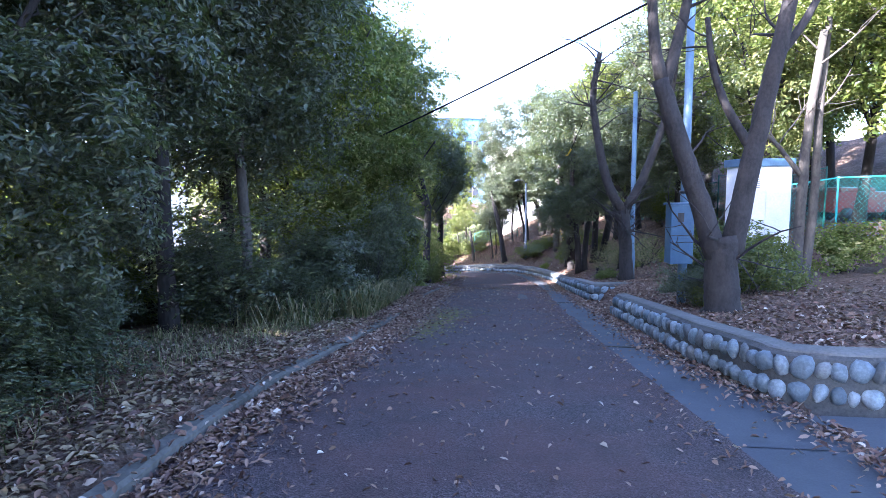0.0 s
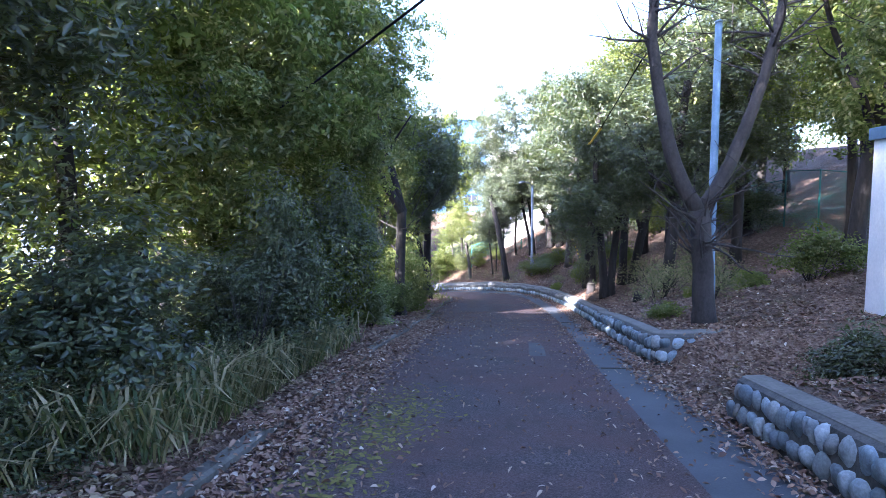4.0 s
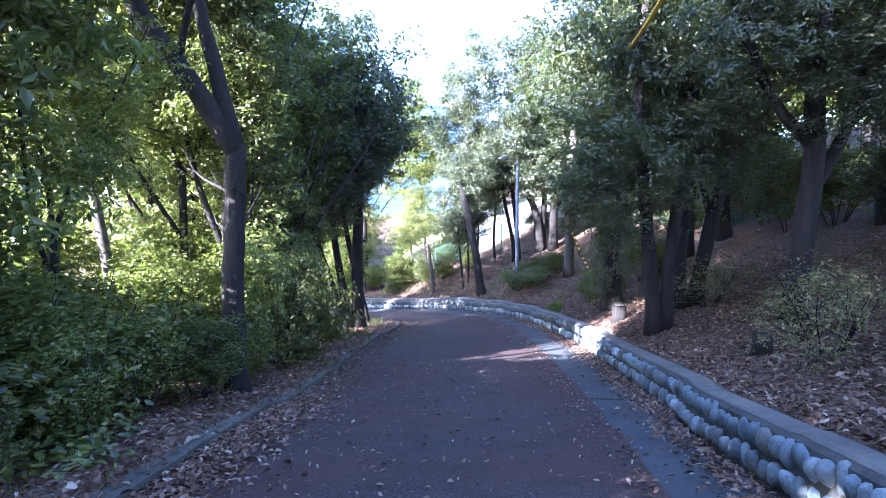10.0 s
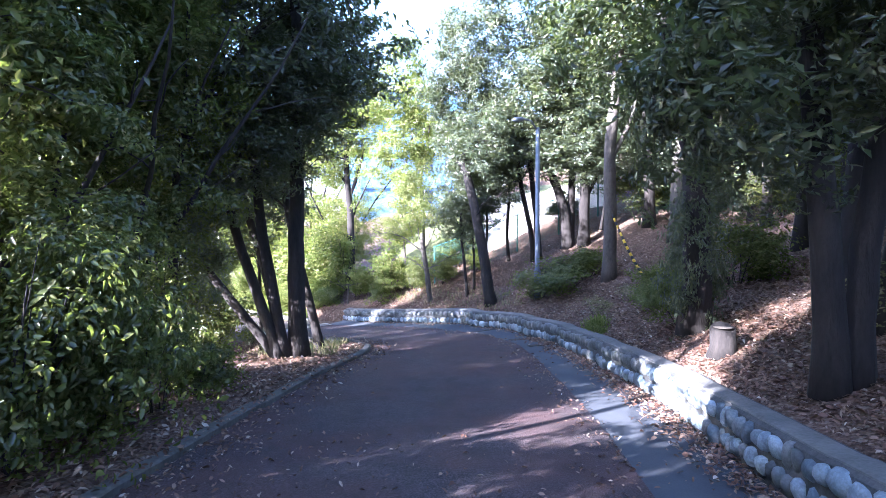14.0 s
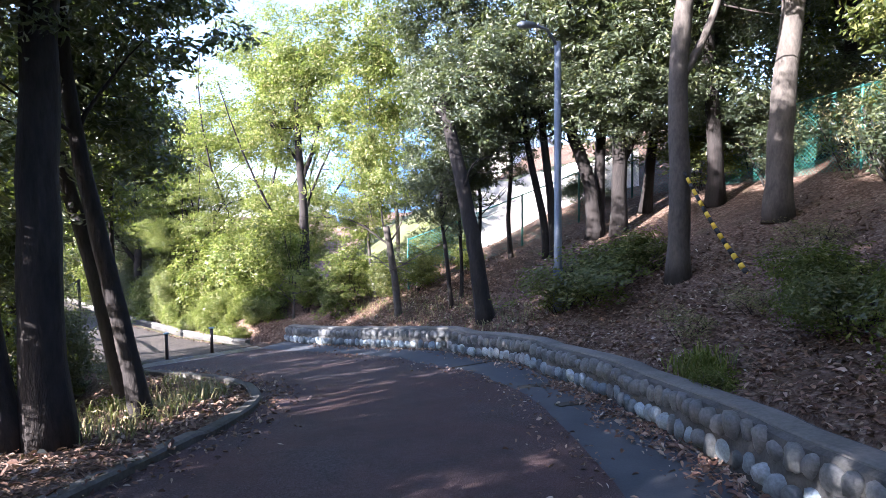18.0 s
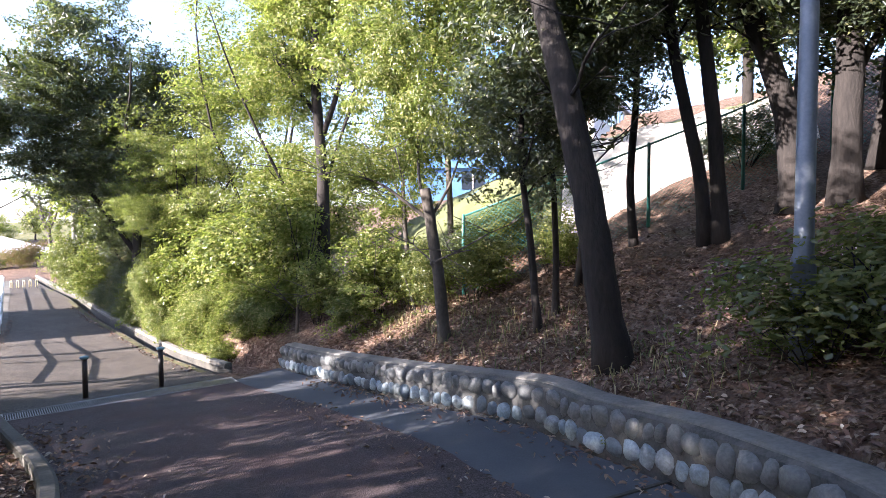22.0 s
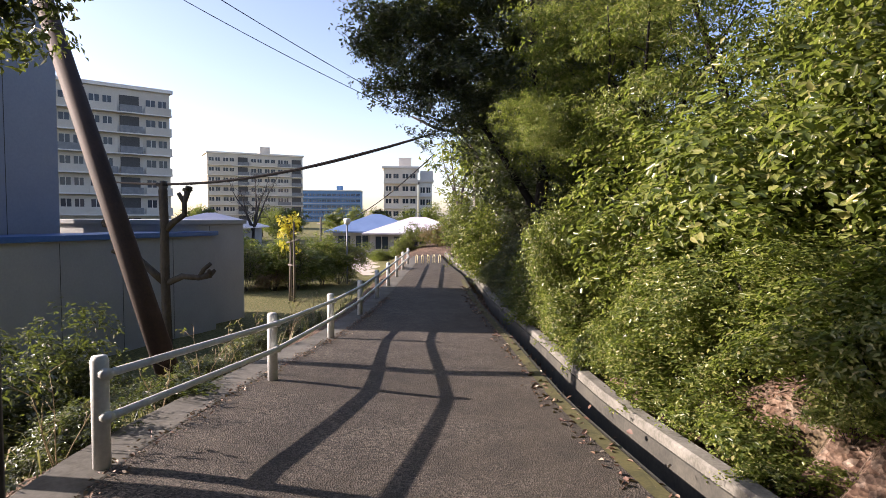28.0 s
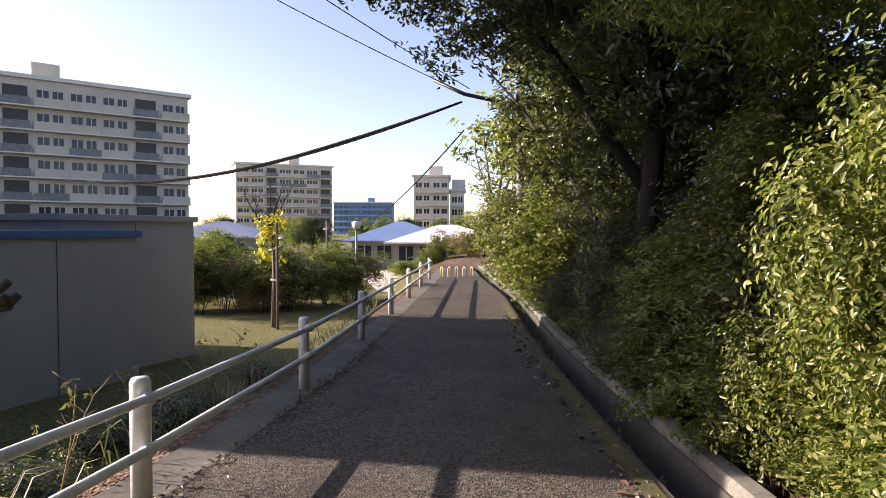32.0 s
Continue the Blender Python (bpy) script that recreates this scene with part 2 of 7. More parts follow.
def path_z(x, y):
    """Height of the footpath, whose left edge lies a little higher near its start."""
    d, side, run = nearest(PATH_L, x, y)
    return road_z(x, y) + 0.15 * smooth(0.3, 3.0, run) * (1 - smooth(4.5, 10.0, run)) * (1 - smooth(0.0, 2.4, np.where(side > 0, 0, d)))


def smooth(a, b, v):
    u = np.clip((v - a) / (b - a), 0, 1)
    return u * u * (3 - 2 * u)


def wave(x, y):
    return 0.5 * np.sin(0.9 * x + 1.3 * y) * np.sin(0.7 * y - 0.4 * x) + 0.3 * np.sin(2.3 * x - 1.1 * y + 1.0) + 0.2 * np.sin(3.1 * y + 1.7 * x)


def land_z(x, y):
    """Height of the ground beside the way."""
    x, y = np.asarray(x, float), np.asarray(y, float)
    base = road_z(x, y)
    dl, sl, al = nearest(EDGE_L, x, y)
    dr, sr, ar = nearest(EDGE_R, x, y)
    wl = wave(x, y)
    z = base - 0.07
    # right bank
    steep = 0.08 + 0.17 * smooth(25, 30, ar) + 0.15 * smooth(33, 38, ar)
    steep = steep * (1 - 0.75 * smooth(59, 63, ar))
    rise = 0.40 - 0.25 * smooth(60, 61.5, ar) - 0.36 * smooth(21.3, 21.6, ar) * (1 - smooth(24.4, 24.7, ar)) * (1 - smooth(1.5, 3.0, dr))
    top = np.minimum(dr, 9.0 + 0.15 * np.maximum(dr - 9, 0))
    right = base + rise + steep * np.maximum(top - 0.45, 0) + 0.05 * wl * smooth(0.6, 2, dr)
    right = np.minimum(right, base + 4.5) + np.clip(0.42 * (dr - 11.5), 0, 3.4) * smooth(30, 38, ar)
    z = np.where((sr < 0) & (dr > 0.34) & (y > 5.3 - 0.25 * (x - 2.85)), right, z)
    # left: litter shelf, then falling ground
    fall = 0.10 + 0.03 * wl - 0.26 * np.maximum(dl - 4.5, 0)
    left = np.maximum(base + fall, LAWN_Z + 0.1 * wl)
    late = smooth(44.5, 49, al)
    bank = base - 0.02 - np.minimum(np.maximum(dl - 0.75, 0) * 0.75, 1.6)
    bank = np.maximum(bank, LAWN_Z + 0.03 * wl)
    left = left * (1 - late) + bank * late
    z = np.where((sl > 0) & (dl > 0.12), left, z)
    dp, sp, ap = nearest(PATH_R, x, y)
    z = np.where((sp < 0) & (dp < 0.45) & (ap > 1.3), base - 0.5, z)
    return z


def spot(x, y, dz=0.0):
    """A point standing on the land."""
    return Vector((x, y, float(land_z(np.array([x]), np.array([y]))[0]) + dz))


# ================= mesh helpers =================
def mesh_from(name, verts, faces, mats=(), smooth_shade=False, indices=None):
    me = bpy.data.meshes.new(name)
    me.from_pydata([tuple(v) for v in verts], [], [tuple(f) for f in faces])
    for m in mats:
        me.materials.append(m)
    if smooth_shade:
        me.polygons.foreach_set("use_smooth", [True] * len(me.polygons))
    if indices is not None:
        me.polygons.foreach_set("material_index", indices)
    me.update()
    return me


def quick_mesh(name, verts, faces, mats, smooth_shade=False):
    """A mesh from arrays of vertices and of quads or triangles."""
    me = bpy.data.meshes.new(name)
    verts, faces = np.asarray(verts, np.float32), np.asarray(faces, np.int32)
    n, k = faces.shape
    me.vertices.add(len(verts))
    me.vertices.foreach_set("co", verts.ravel())
    me.loops.add(n * k)
    me.loops.foreach_set("vertex_index", faces.ravel())
    me.polygons.add(n)
    me.polygons.foreach_set("loop_start", np.arange(n, dtype=np.int32) * k)
    me.polygons.foreach_set("loop_total", np.full(n, k, np.int32))
    if smooth_shade:
        me.polygons.foreach_set("use_smooth", np.ones(n, bool))
    for m in mats:
        me.materials.append(m)
    me.update(calc_edges=True)
    return me


def empty(name, at):
    ob = new(name)
    ob.location = at
    ob.empty_display_size = 0.2
    return ob


def part(name, data, parent, label="", at=None, rot=None):
    """A mesh as one part under a thing; data is a mesh or a bmesh with its material."""
    if isinstance(data, tuple):
        bm, mat = data
        me = bpy.data.meshes.new(name)
        bm.to_mesh(me)
        bm.free()
        me.materials.append(mat)
        data = me
    ob = new(name, data)
    ob.parent = parent
    if at is not None:
        ob.location = at
    if rot is not None:
        ob.rotation_euler = rot
    if label:
        ob["label"] = label
    return ob


def box_bm(sx, sy, sz, bevel=0.01, at=(0, 0, 0), bm=None):
    """A bevelled box that stands on at."""
    bm = bm or bmesh.new()
    r = bmesh.ops.create_cube(bm, size=1.0)
    for v in r["verts"]:
        v.co = Vector((v.co.x * sx + at[0], v.co.y * sy + at[1], (v.co.z + 0.5) * sz + at[2]))
    if bevel:
        es = list({e for v in r["verts"] for e in v.link_edges})
        bmesh.ops.bevel(bm, geom=es, offset=min(bevel, 0.45 * min(sx, sy, sz)), segments=2, affect="EDGES", profile=0.7)
    return bm


def tube(points, radii, sides=8, cap=True):
    """Vertices and quads of a tube along points."""
    pts = [Vector(p) for p in points]
    verts, faces = [], []
    up = Vector((0.12, 0.99, 0.05))
    for i, p in enumerate(pts):
        d = (pts[min(i + 1, len(pts) - 1)] - pts[max(i - 1, 0)]).normalized()
        a = d.cross(up)
        if a.length < 0.1:
            a = d.cross(Vector((1, 0, 0)))
        a.normalize()
        b = d.cross(a)
        for k in range(sides):
            w = 2 * math.pi * k / sides
            verts.append(p + (a * math.cos(w) + b * math.sin(w)) * radii[i])
    for i in range(len(pts) - 1):
        for k in range(sides):
            k2 = (k + 1) % sides
            faces.append((i * sides + k, i * sides + k2, (i + 1) * sides + k2, (i + 1) * sides + k))
    if cap:
        faces.append(tuple(range(sides))[::-1])
        faces.append(tuple((len(pts) - 1) * sides + k for k in range(sides)))
    return verts, faces


def tubes_mesh(name, runs, mat, sides=8, smooth_shade=True):
    """One mesh of several tubes: runs of (points, radii)."""
    verts, faces = [], []
    for pts, rad in runs:
        v, f = tube(pts, rad, sides)
        o = len(verts)
        verts += v
        faces += [tuple(i + o for i in q) for q in f]
    return mesh_from(name, verts, faces, [mat], smooth_shade)


def resample(line, n):
    p = np.asarray(line, float)
    s = np.r_[0, np.cumsum(np.hypot(*np.diff(p[:, :2], axis=0).T))]
    u = np.linspace(0, s[-1], n)
    return np.stack([np.interp(u, s, c) for c in p.T], 1)


def rounded(line, n, width=5):
    """A line resampled and softened, its ends kept."""
    p = resample(line, n)
    q = np.pad(p, ((width, width), (0, 0)), mode="edge")
    k = np.ones(2 * width + 1) / (2 * width + 1)
    out = np.stack([np.convolve(c, k, "valid") for c in q.T], 1)
    out[0], out[-1] = p[0], p[-1]
    return out


def offset(line, d):
    """A line moved d metres to its right."""
    p = np.asarray(line, float)
    t = np.gradient(p, axis=0)
    t /= np.hypot(t[:, 0], t[:, 1])[:, None]
    return p + d * np.stack([t[:, 1], -t[:, 0]], 1)


def ribbon(name, a, b, up, mat, across=6, n=200, base=road_z):
    """A paved strip between two lines."""
    a, b = resample(a, n), resample(b, n)
    rows = [a + (b - a) * u for u in np.linspace(0, 1, across + 1)]
    xy = np.stack(rows, 1).reshape(-1, 2)
    z = base(xy[:, 0], xy[:, 1]) + up
    v = np.c_[xy, z]
    w = across + 1
    i = np.arange(n - 1)[:, None] * w + np.arange(across)[None]
    f = np.stack([i, i + 1, i + w + 1, i + w], -1).reshape(-1, 4)
    return quick_mesh(name, v, f, [mat], True)


def sweep(name, line, profile, mats, base=road_z, smooth_shade=False):
    """A profile of (out to the right, up) swept along a line on the ground; closed, with ends."""
    line = np.asarray(line, float)
    t = np.gradient(line, axis=0)
    t /= np.hypot(t[:, 0], t[:, 1])[:, None]
    nrm = np.stack([t[:, 1], -t[:, 0]], 1)
    z = base(line[:, 0], line[:, 1])
    k = len(profile)
    verts = [(*(line[i] + nrm[i] * o), z[i] + h) for i in range(len(line)) for o, h in profile]
    faces = [(i * k + j, i * k + (j + 1) % k, (i + 1) * k + (j + 1) % k, (i + 1) * k + j) for i in range(len(line) - 1) for j in range(k)]
    faces += [tuple(range(k))[::-1], tuple((len(line) - 1) * k + j for j in range(k))]
    me = mesh_from(name, verts, faces, mats, smooth_shade)
    bm = bmesh.new()
    bm.from_mesh(me)
    bmesh.ops.recalc_face_normals(bm, faces=bm.faces)
    bm.to_mesh(me)
    bm.free()
    return me


# ================= ground =================
def axis_steps(lo, hi, step, far):
    core = list(np.arange(lo, hi + 1e-6, step))
    g, d = [], step
    v = hi
    while v < far:
        d *= 1.22
        v += d
        g.append(v)
    h, d, v = [], step, lo
    while v > -far:
        d *= 1.22
        v -= d
        h.append(v)
    return np.array(h[::-1] + core + g)


def litter_material():
    s = Shader("leaf litter ground")
    v = s.coord()
    vo = s.voronoi(v, 19.0)
    vo2 = s.voronoi(v, 33.0)
    leaf = s.ramp(vo.outputs["Color"], [(0.1, (0.045, 0.024, 0.017)), (0.4, (0.125, 0.078, 0.056)), (0.7, (0.23, 0.165, 0.125)), (0.95, (0.37, 0.30, 0.245))])
    leaf2 = s.ramp(vo2.outputs["Color"], [(0.2, (0.035, 0.02, 0.015)), (0.6, (0.125, 0.074, 0.05)), (0.95, (0.24, 0.17, 0.13))])
    c = s.mix(s.noise(v, 30, 2), leaf, leaf2)
    soil = s.ramp(s.noise(v, 0.7, 5), [(0.44, (0, 0, 0)), (0.66, (1, 1, 1))])
    c = s.mix(s.math("MULTIPLY", soil, 0.65), c, (0.055, 0.038, 0.026))
    moss = s.ramp(s.noise(v, 1.3, 4), [(0.58, (0, 0, 0)), (0.72, (1, 1, 1))])
    c = s.mix(s.math("MULTIPLY", moss, 0.35), c, (0.06, 0.075, 0.028))
    # mown grass on the low ground beyond the embankment
    sep = s.node("ShaderNodeSeparateXYZ")
    s.link(v, sep.inputs[0])
    low = s.math("MULTIPLY", s.ramp(s.math("MULTIPLY", sep.outputs[2], -0.2), [(0.68, (0, 0, 0)), (0.74, (1, 1, 1))]), 1.0)
    grass = s.ramp(s.noise(v, 14, 4), [(0.3, (0.055, 0.070, 0.025)), (0.5, (0.125, 0.125, 0.048)), (0.75, (0.27, 0.22, 0.11))])
    c = s.mix(low, c, grass)
    s.color(c)
    s.rough(0.95, 0, 0.2)
    s.bump(s.math("ADD", vo.outputs["Distance"], vo2.outputs["Distance"]), 0.8, 0.03)
    return s.m


LITTER = litter_material()
gx, gy = axis_steps(-24, 16, 0.27, 1500), axis_steps(-8, 66, 0.27, 1500)
GX, GY = np.meshgrid(gx, gy)
GZ = land_z(GX.ravel(), GY.ravel())
far_out = smooth(70, 140, np.hypot(GX.ravel() + 4, GY.ravel() - 35))
GZ = GZ * (1 - far_out) + LAWN_Z * far_out
nx = len(gx)
cell = (np.arange(len(gy) - 1)[:, None] * nx + np.arange(nx - 1)[None]).ravel()
ground = new("ground", quick_mesh("ground", np.c_[GX.ravel(), GY.ravel(), GZ], np.stack([cell, cell + 1, cell + nx + 1, cell + nx], 1), [LITTER], True))
tagged(ground, "brown leaf-covered earth banks and pale mown lawn", "ground", kind="structure")

kerb_line = rounded(KERB_L, 260, 3)
asph_line = rounded(ASPH_R, 260, 3)
road = new("road", ribbon("road", kerb_line, asph_line, 0.0, ASPHALT, 10, 260))
tagged(road, "worn dark reddish asphalt lane strewn with dry leaves", "road", kind="structure")
wall_a, wall_b = rounded(WALL_A, 80, 1), rounded(WALL_B, 240, 2)
gut_out = rounded([(2.9, -9), (2.95, 3), (3.0, 5.0)] + WALL_A[4:] + [(3.62, 14)] + WALL_B[3:], 260, 3)
gutter = new("gutter", ribbon("gutter", asph_line, gut_out, -0.012, GUTTER, 4, 260))
tagged(gutter, "smooth blue-grey concrete gutter beside the stone wall", "gutter", kind="structure")
apron = new("apron", ribbon("apron", [(1.92, 4.0), (4.0, 3.75), (7.0, 3.3)], [(1.97, 4.85), (4.2, 4.55), (7.0, 4.05)], -0.006, GUTTER, 4, 30))
tagged(apron, "grey concrete apron turning off beside the stone wall", "pavement", kind="structure")
pl, pr = rounded(PATH_L, 160, 2), rounded(PATH_R, 160, 2)
path_ob = new("pavement", ribbon("pavement", pl, pr, 0.0, ASPHALT_GREY, 10, 160, path_z))
tagged(path_ob, "sunlit coarse grey asphalt footpath behind the bollards", "footpath", kind="structure")

# low kerb on the left, with a rounded end at the bend
kerb = new("kerb", sweep("kerb", kerb_line, [(0.02, -0.1), (0.02, 0.06), (-0.01, 0.082), (-0.11, 0.085), (-0.135, 0.065), (-0.135, -0.1)], [KERB]))
tagged(kerb, "low mossy concrete kerb along the leaf-covered verge", "kerb", kind="structure")

# ================= stone walls =================
def stone_mesh(seed):
    rnd = random.Random(seed)
    bm = bmesh.new()
    bmesh.ops.create_uvsphere(bm, u_segments=9, v_segments=6, radius=0.5)
    for v in bm.verts:
        n = noise.noise(v.co * 1.7 + Vector((seed * 3.1, 0, 0)))
        v.co *= 1.0 + 0.42 * n
        for i in range(3):   # square the sphere a little
            v.co[i] = math.copysign(abs(v.co[i] * 2) ** 0.82, v.co[i]) / 2
    me = bpy.data.meshes.new("stone")
    bm.to_mesh(me)
    bm.free()
    me.materials.append(STONE)
    me.polygons.foreach_set("use_smooth", [True] * len(me.polygons))
    return me


def stone_material():
    s = Shader("river stone")
    oi = s.node("ShaderNodeObjectInfo")
    v = s.coord()
    base = s.ramp(oi.outputs["Random"], [(0.0, (0.085, 0.115, 0.140)), (0.3, (0.24, 0.31, 0.36)), (0.55, (0.15, 0.175, 0.185)), (0.8, (0.37, 0.45, 0.50)), (0.93, (0.18, 0.185, 0.18)), (1.0, (0.066, 0.082, 0.094))])
    spots = s.ramp(s.noise(v, 42, 5), [(0.4, (0.72, 0.72, 0.72)), (0.6, (1, 1, 1))])
    c = s.mix(1.0, base, spots, "MULTIPLY")
    dirt = s.ramp(s.noise(v, 9, 4), [(0.48, (0, 0, 0)), (0.68, (1, 1, 1))])
    c = s.mix(s.math("MULTIPLY", dirt, 0.5), c, (0.066, 0.080, 0.082))
    s.color(c)
    s.rough(0.7, 0, 0.4)
    s.bump(s.noise(v, 60, 4), 0.35, 0.01)
    return s.m


STONE = stone_material()
STONES = [stone_mesh(i) for i in range(10)]


def cobble_wall(name, line, label, flip=1.0):
    """A low wall of two rows of river stones in mortar under a concrete cap."""
    prof = [(0.02, -0.15), (0.035, 0.0), (0.055, 0.2), (0.085, 0.40), (0.13, 0.43), (0.40, 0.44), (0.40, -0.15)]
    wall = new(name, sweep(name, line, prof, [MORTAR]))
    tagged(wall, label, "stone wall", kind="structure")
    cap = part("cap", sweep("cap", line, [(0.12, 0.40), (0.13, 0.44), (0.16, 0.452), (0.33, 0.462), (0.36, 0.45), (0.36, 0.40)], [CAP]), wall, "weathered concrete cap")
    rnd = random.Random(len(line))
    t = np.gradient(line, axis=0)
    t /= np.hypot(t[:, 0], t[:, 1])[:, None]
    seg = np.r_[0, np.cumsum(np.hypot(*np.diff(line, axis=0).T))]
    count, joined = 0, []
    for row, (h, out, size) in enumerate(((0.10, 0.058, 0.19), (0.305, 0.084, 0.20))):
        s = 0.05 + 0.09 * row
        while s < seg[-1] - 0.05:
            w = size * rnd.uniform(0.5, 1.12)
            x, y = np.interp(s + w / 2, seg, line[:, 0]), np.interp(s + w / 2, seg, line[:, 1])
            tx, ty = np.interp(s, seg, t[:, 0]), np.interp(s, seg, t[:, 1])
            z = float(road_z(np.array([x]), np.array([y]))[0]) + h + rnd.uniform(-0.018, 0.018)
            o = out + rnd.uniform(-0.015, 0.012)
            m = Matrix.LocRotScale((x + ty * o, y - tx * o, z), Euler((rnd.uniform(-0.25, 0.25), rnd.uniform(-0.3, 0.3), math.atan2(ty, tx) + rnd.uniform(-0.2, 0.2))),
                                   (w * 1.02, 0.15 * rnd.uniform(0.75, 1.1), size * rnd.uniform(0.78, 1.1)))
            me = STONES[rnd.randrange(len(STONES))]
            if count < 300:
                ob = new("stone", me)
                ob.parent = wall
                ob.matrix_basis = m
            else:
                joined.append((me, m))
            count += 1
            s += w * rnd.uniform(1.02, 1.14)
    if joined:
        verts, faces = [], []
        for me, m in joined:
            o = len(verts)
            verts += [m @ v.co for v in me.vertices]
            faces += [tuple(i + o for i in p.vertices) for p in me.polygons]
        ob = part("stones", mesh_from("stones", verts, faces, [STONE], True), wall)
        ob["kind"] = "stuff"
    return wall


# ================= trees =================
def leaf_cloud(name, seed, spots, per, spread, size, mat, long=2.2, droop=0.3, flat=0.6, oval=False):
    """Many small folded leaves in clumps round the given spots (x, y, z, weight)."""
    rng = np.random.default_rng(seed)
    spots = np.asarray(spots, float)
    n = np.maximum((per * spots[:, 3]).astype(int), 3)
    c = np.repeat(spots[:, :3], n, 0)
    total = len(c)
    # sprays of seven leaves within each clump
    spray = np.arange(total) // 7
    wide = np.array([spread, spread, spread * flat])
    off = (rng.normal(0, 1, (spray[-1] + 1, 3)) * wide)[spray] + rng.normal(0, 0.34, (total, 3)) * spread
    p = c + off
    # leaves face outwards from their clump, and upwards
    mid = spots[:, :3].mean(0)
    u = (c - mid) / (np.abs(c - mid).max() + 1e-6) * 0.6 + off / (np.linalg.norm(off, axis=1)[:, None] + 1e-6) * 0.6 + rng.normal(0, 0.42, (total, 3))
    u[:, 2] += 0.3
    u /= np.linalg.norm(u, axis=1)[:, None] + 1e-6
    d = off / (np.linalg.norm(off, axis=1)[:, None] + 1e-6) * 0.6 + rng.normal(0, 0.7, (total, 3))
    d[:, 2] -= droop
    d -= u * (d * u).sum(1)[:, None] * 0.85
    d /= np.linalg.norm(d, axis=1)[:, None] + 1e-6
    side = np.cross(d, u)
    side /= np.linalg.norm(side, axis=1)[:, None] + 1e-6
    nrm = np.cross(side, d)
    ln = size * rng.uniform(0.6, 1.25, (total, 1))
    wd = ln / long
    fold = nrm * wd * 0.25
    if oval:
        v = np.stack([p, p + d * ln * 0.32 + side * wd * 0.5 + fold, p + d * ln * 0.68 + side * wd * 0.42 + fold * 0.6, p + d * ln - nrm * ln * 0.14, p + d * ln * 0.68 - side * wd * 0.42 + fold * 0.6, p + d * ln * 0.32 - side * wd * 0.5 + fold], 1).reshape(-1, 3)
        i = np.arange(total)[:, None] * 6
        return quick_mesh(name, v, np.concatenate([i + [0, 1, 2, 3], i + [0, 3, 4, 5]], 1).reshape(-1, 4), [mat])
    v = np.stack([p, p + d * ln * 0.5 + side * wd * 0.5 + fold, p + d * ln - nrm * ln * 0.12, p + d * ln * 0.5 - side * wd * 0.5 + fold], 1).reshape(-1, 3)
    i = np.arange(total)[:, None] * 4
    f = np.concatenate([i + [0, 1, 2], i + [0, 2, 3]], 1).reshape(-1, 3)
    return quick_mesh(name, v, f, [mat])


def crown_spots(seed, k, rx, ry, rz, hollow=0.5, gap=-0.06, freq=2.4):
    """Clump centres in a lumpy egg with gaps between its masses of leaves."""
    rng = np.random.default_rng(seed)
    out = []
    lobes = [(rng.normal(0, 1, 3), rng.uniform(0.6, 1.2)) for _ in range(8)]
    lobes = [(v / np.linalg.norm(v), w) for v, w in lobes]
    shift = Vector(rng.uniform(-50, 50, 3))
    while len(out) < k:
        v = rng.normal(0, 1, 3)
        v /= np.linalg.norm(v)
        r = rng.uniform(hollow, 1.0) ** 0.6
        lump = 0.66 + 0.55 * max(max(0.0, float(v @ a)) ** 7 * w for a, w in lobes)
        q = v * r * lump
        if noise.noise(Vector(q) * freq + shift) < gap:
            continue
        out.append((q[0] * rx, q[1] * ry, q[2] * rz, rng.uniform(0.5, 1.6)))
    return out


CROWNS = {}


def crown_mesh(kind, variant):
    """Shared crown meshes about 4.4 m wide and 5.5 m high, by leaf kind."""
    key = (kind, variant)
    if key not in CROWNS:
        mat, size, long, per, k, wide = {
            "dark": (LEAF_DARK, 0.18, 2.5, 58, 130, 0.23), "dark_near": (LEAF_DARK, 0.125, 2.5, 92, 130, 0.21), "mid": (LEAF_MID, 0.17, 2.4, 56, 126, 0.23), "bright": (LEAF_BRIGHT, 0.17, 2.3, 54, 124, 0.23),
            "dark_far": (LEAF_DARK, 0.27, 2.1, 28, 115, 0.28), "mid_far": (LEAF_MID, 0.26, 2.1, 28, 112, 0.28), "bright_far": (LEAF_BRIGHT, 0.25, 2.0, 28, 112, 0.28),
            "bright_near": (LEAF_BRIGHT, 0.11, 2.2, 92, 124, 0.22), "mid_near": (LEAF_MID, 0.11, 2.3, 92, 124, 0.22), "droop": (LEAF_BRIGHT, 0.21, 4.4, 46, 110, 0.26), "red_far": (LEAF_RED, 0.2, 2.0, 26, 90, 0.3)}[kind]
        CROWNS[key] = leaf_cloud("crown", 17 * variant + len(kind), crown_spots(variant + 31 * len(kind), k, 2.35, 2.35, 2.95, 0.2), per, wide, size, mat, long, 1.5 if kind == "droop" else 0.35, 0.5)
    return CROWNS[key]


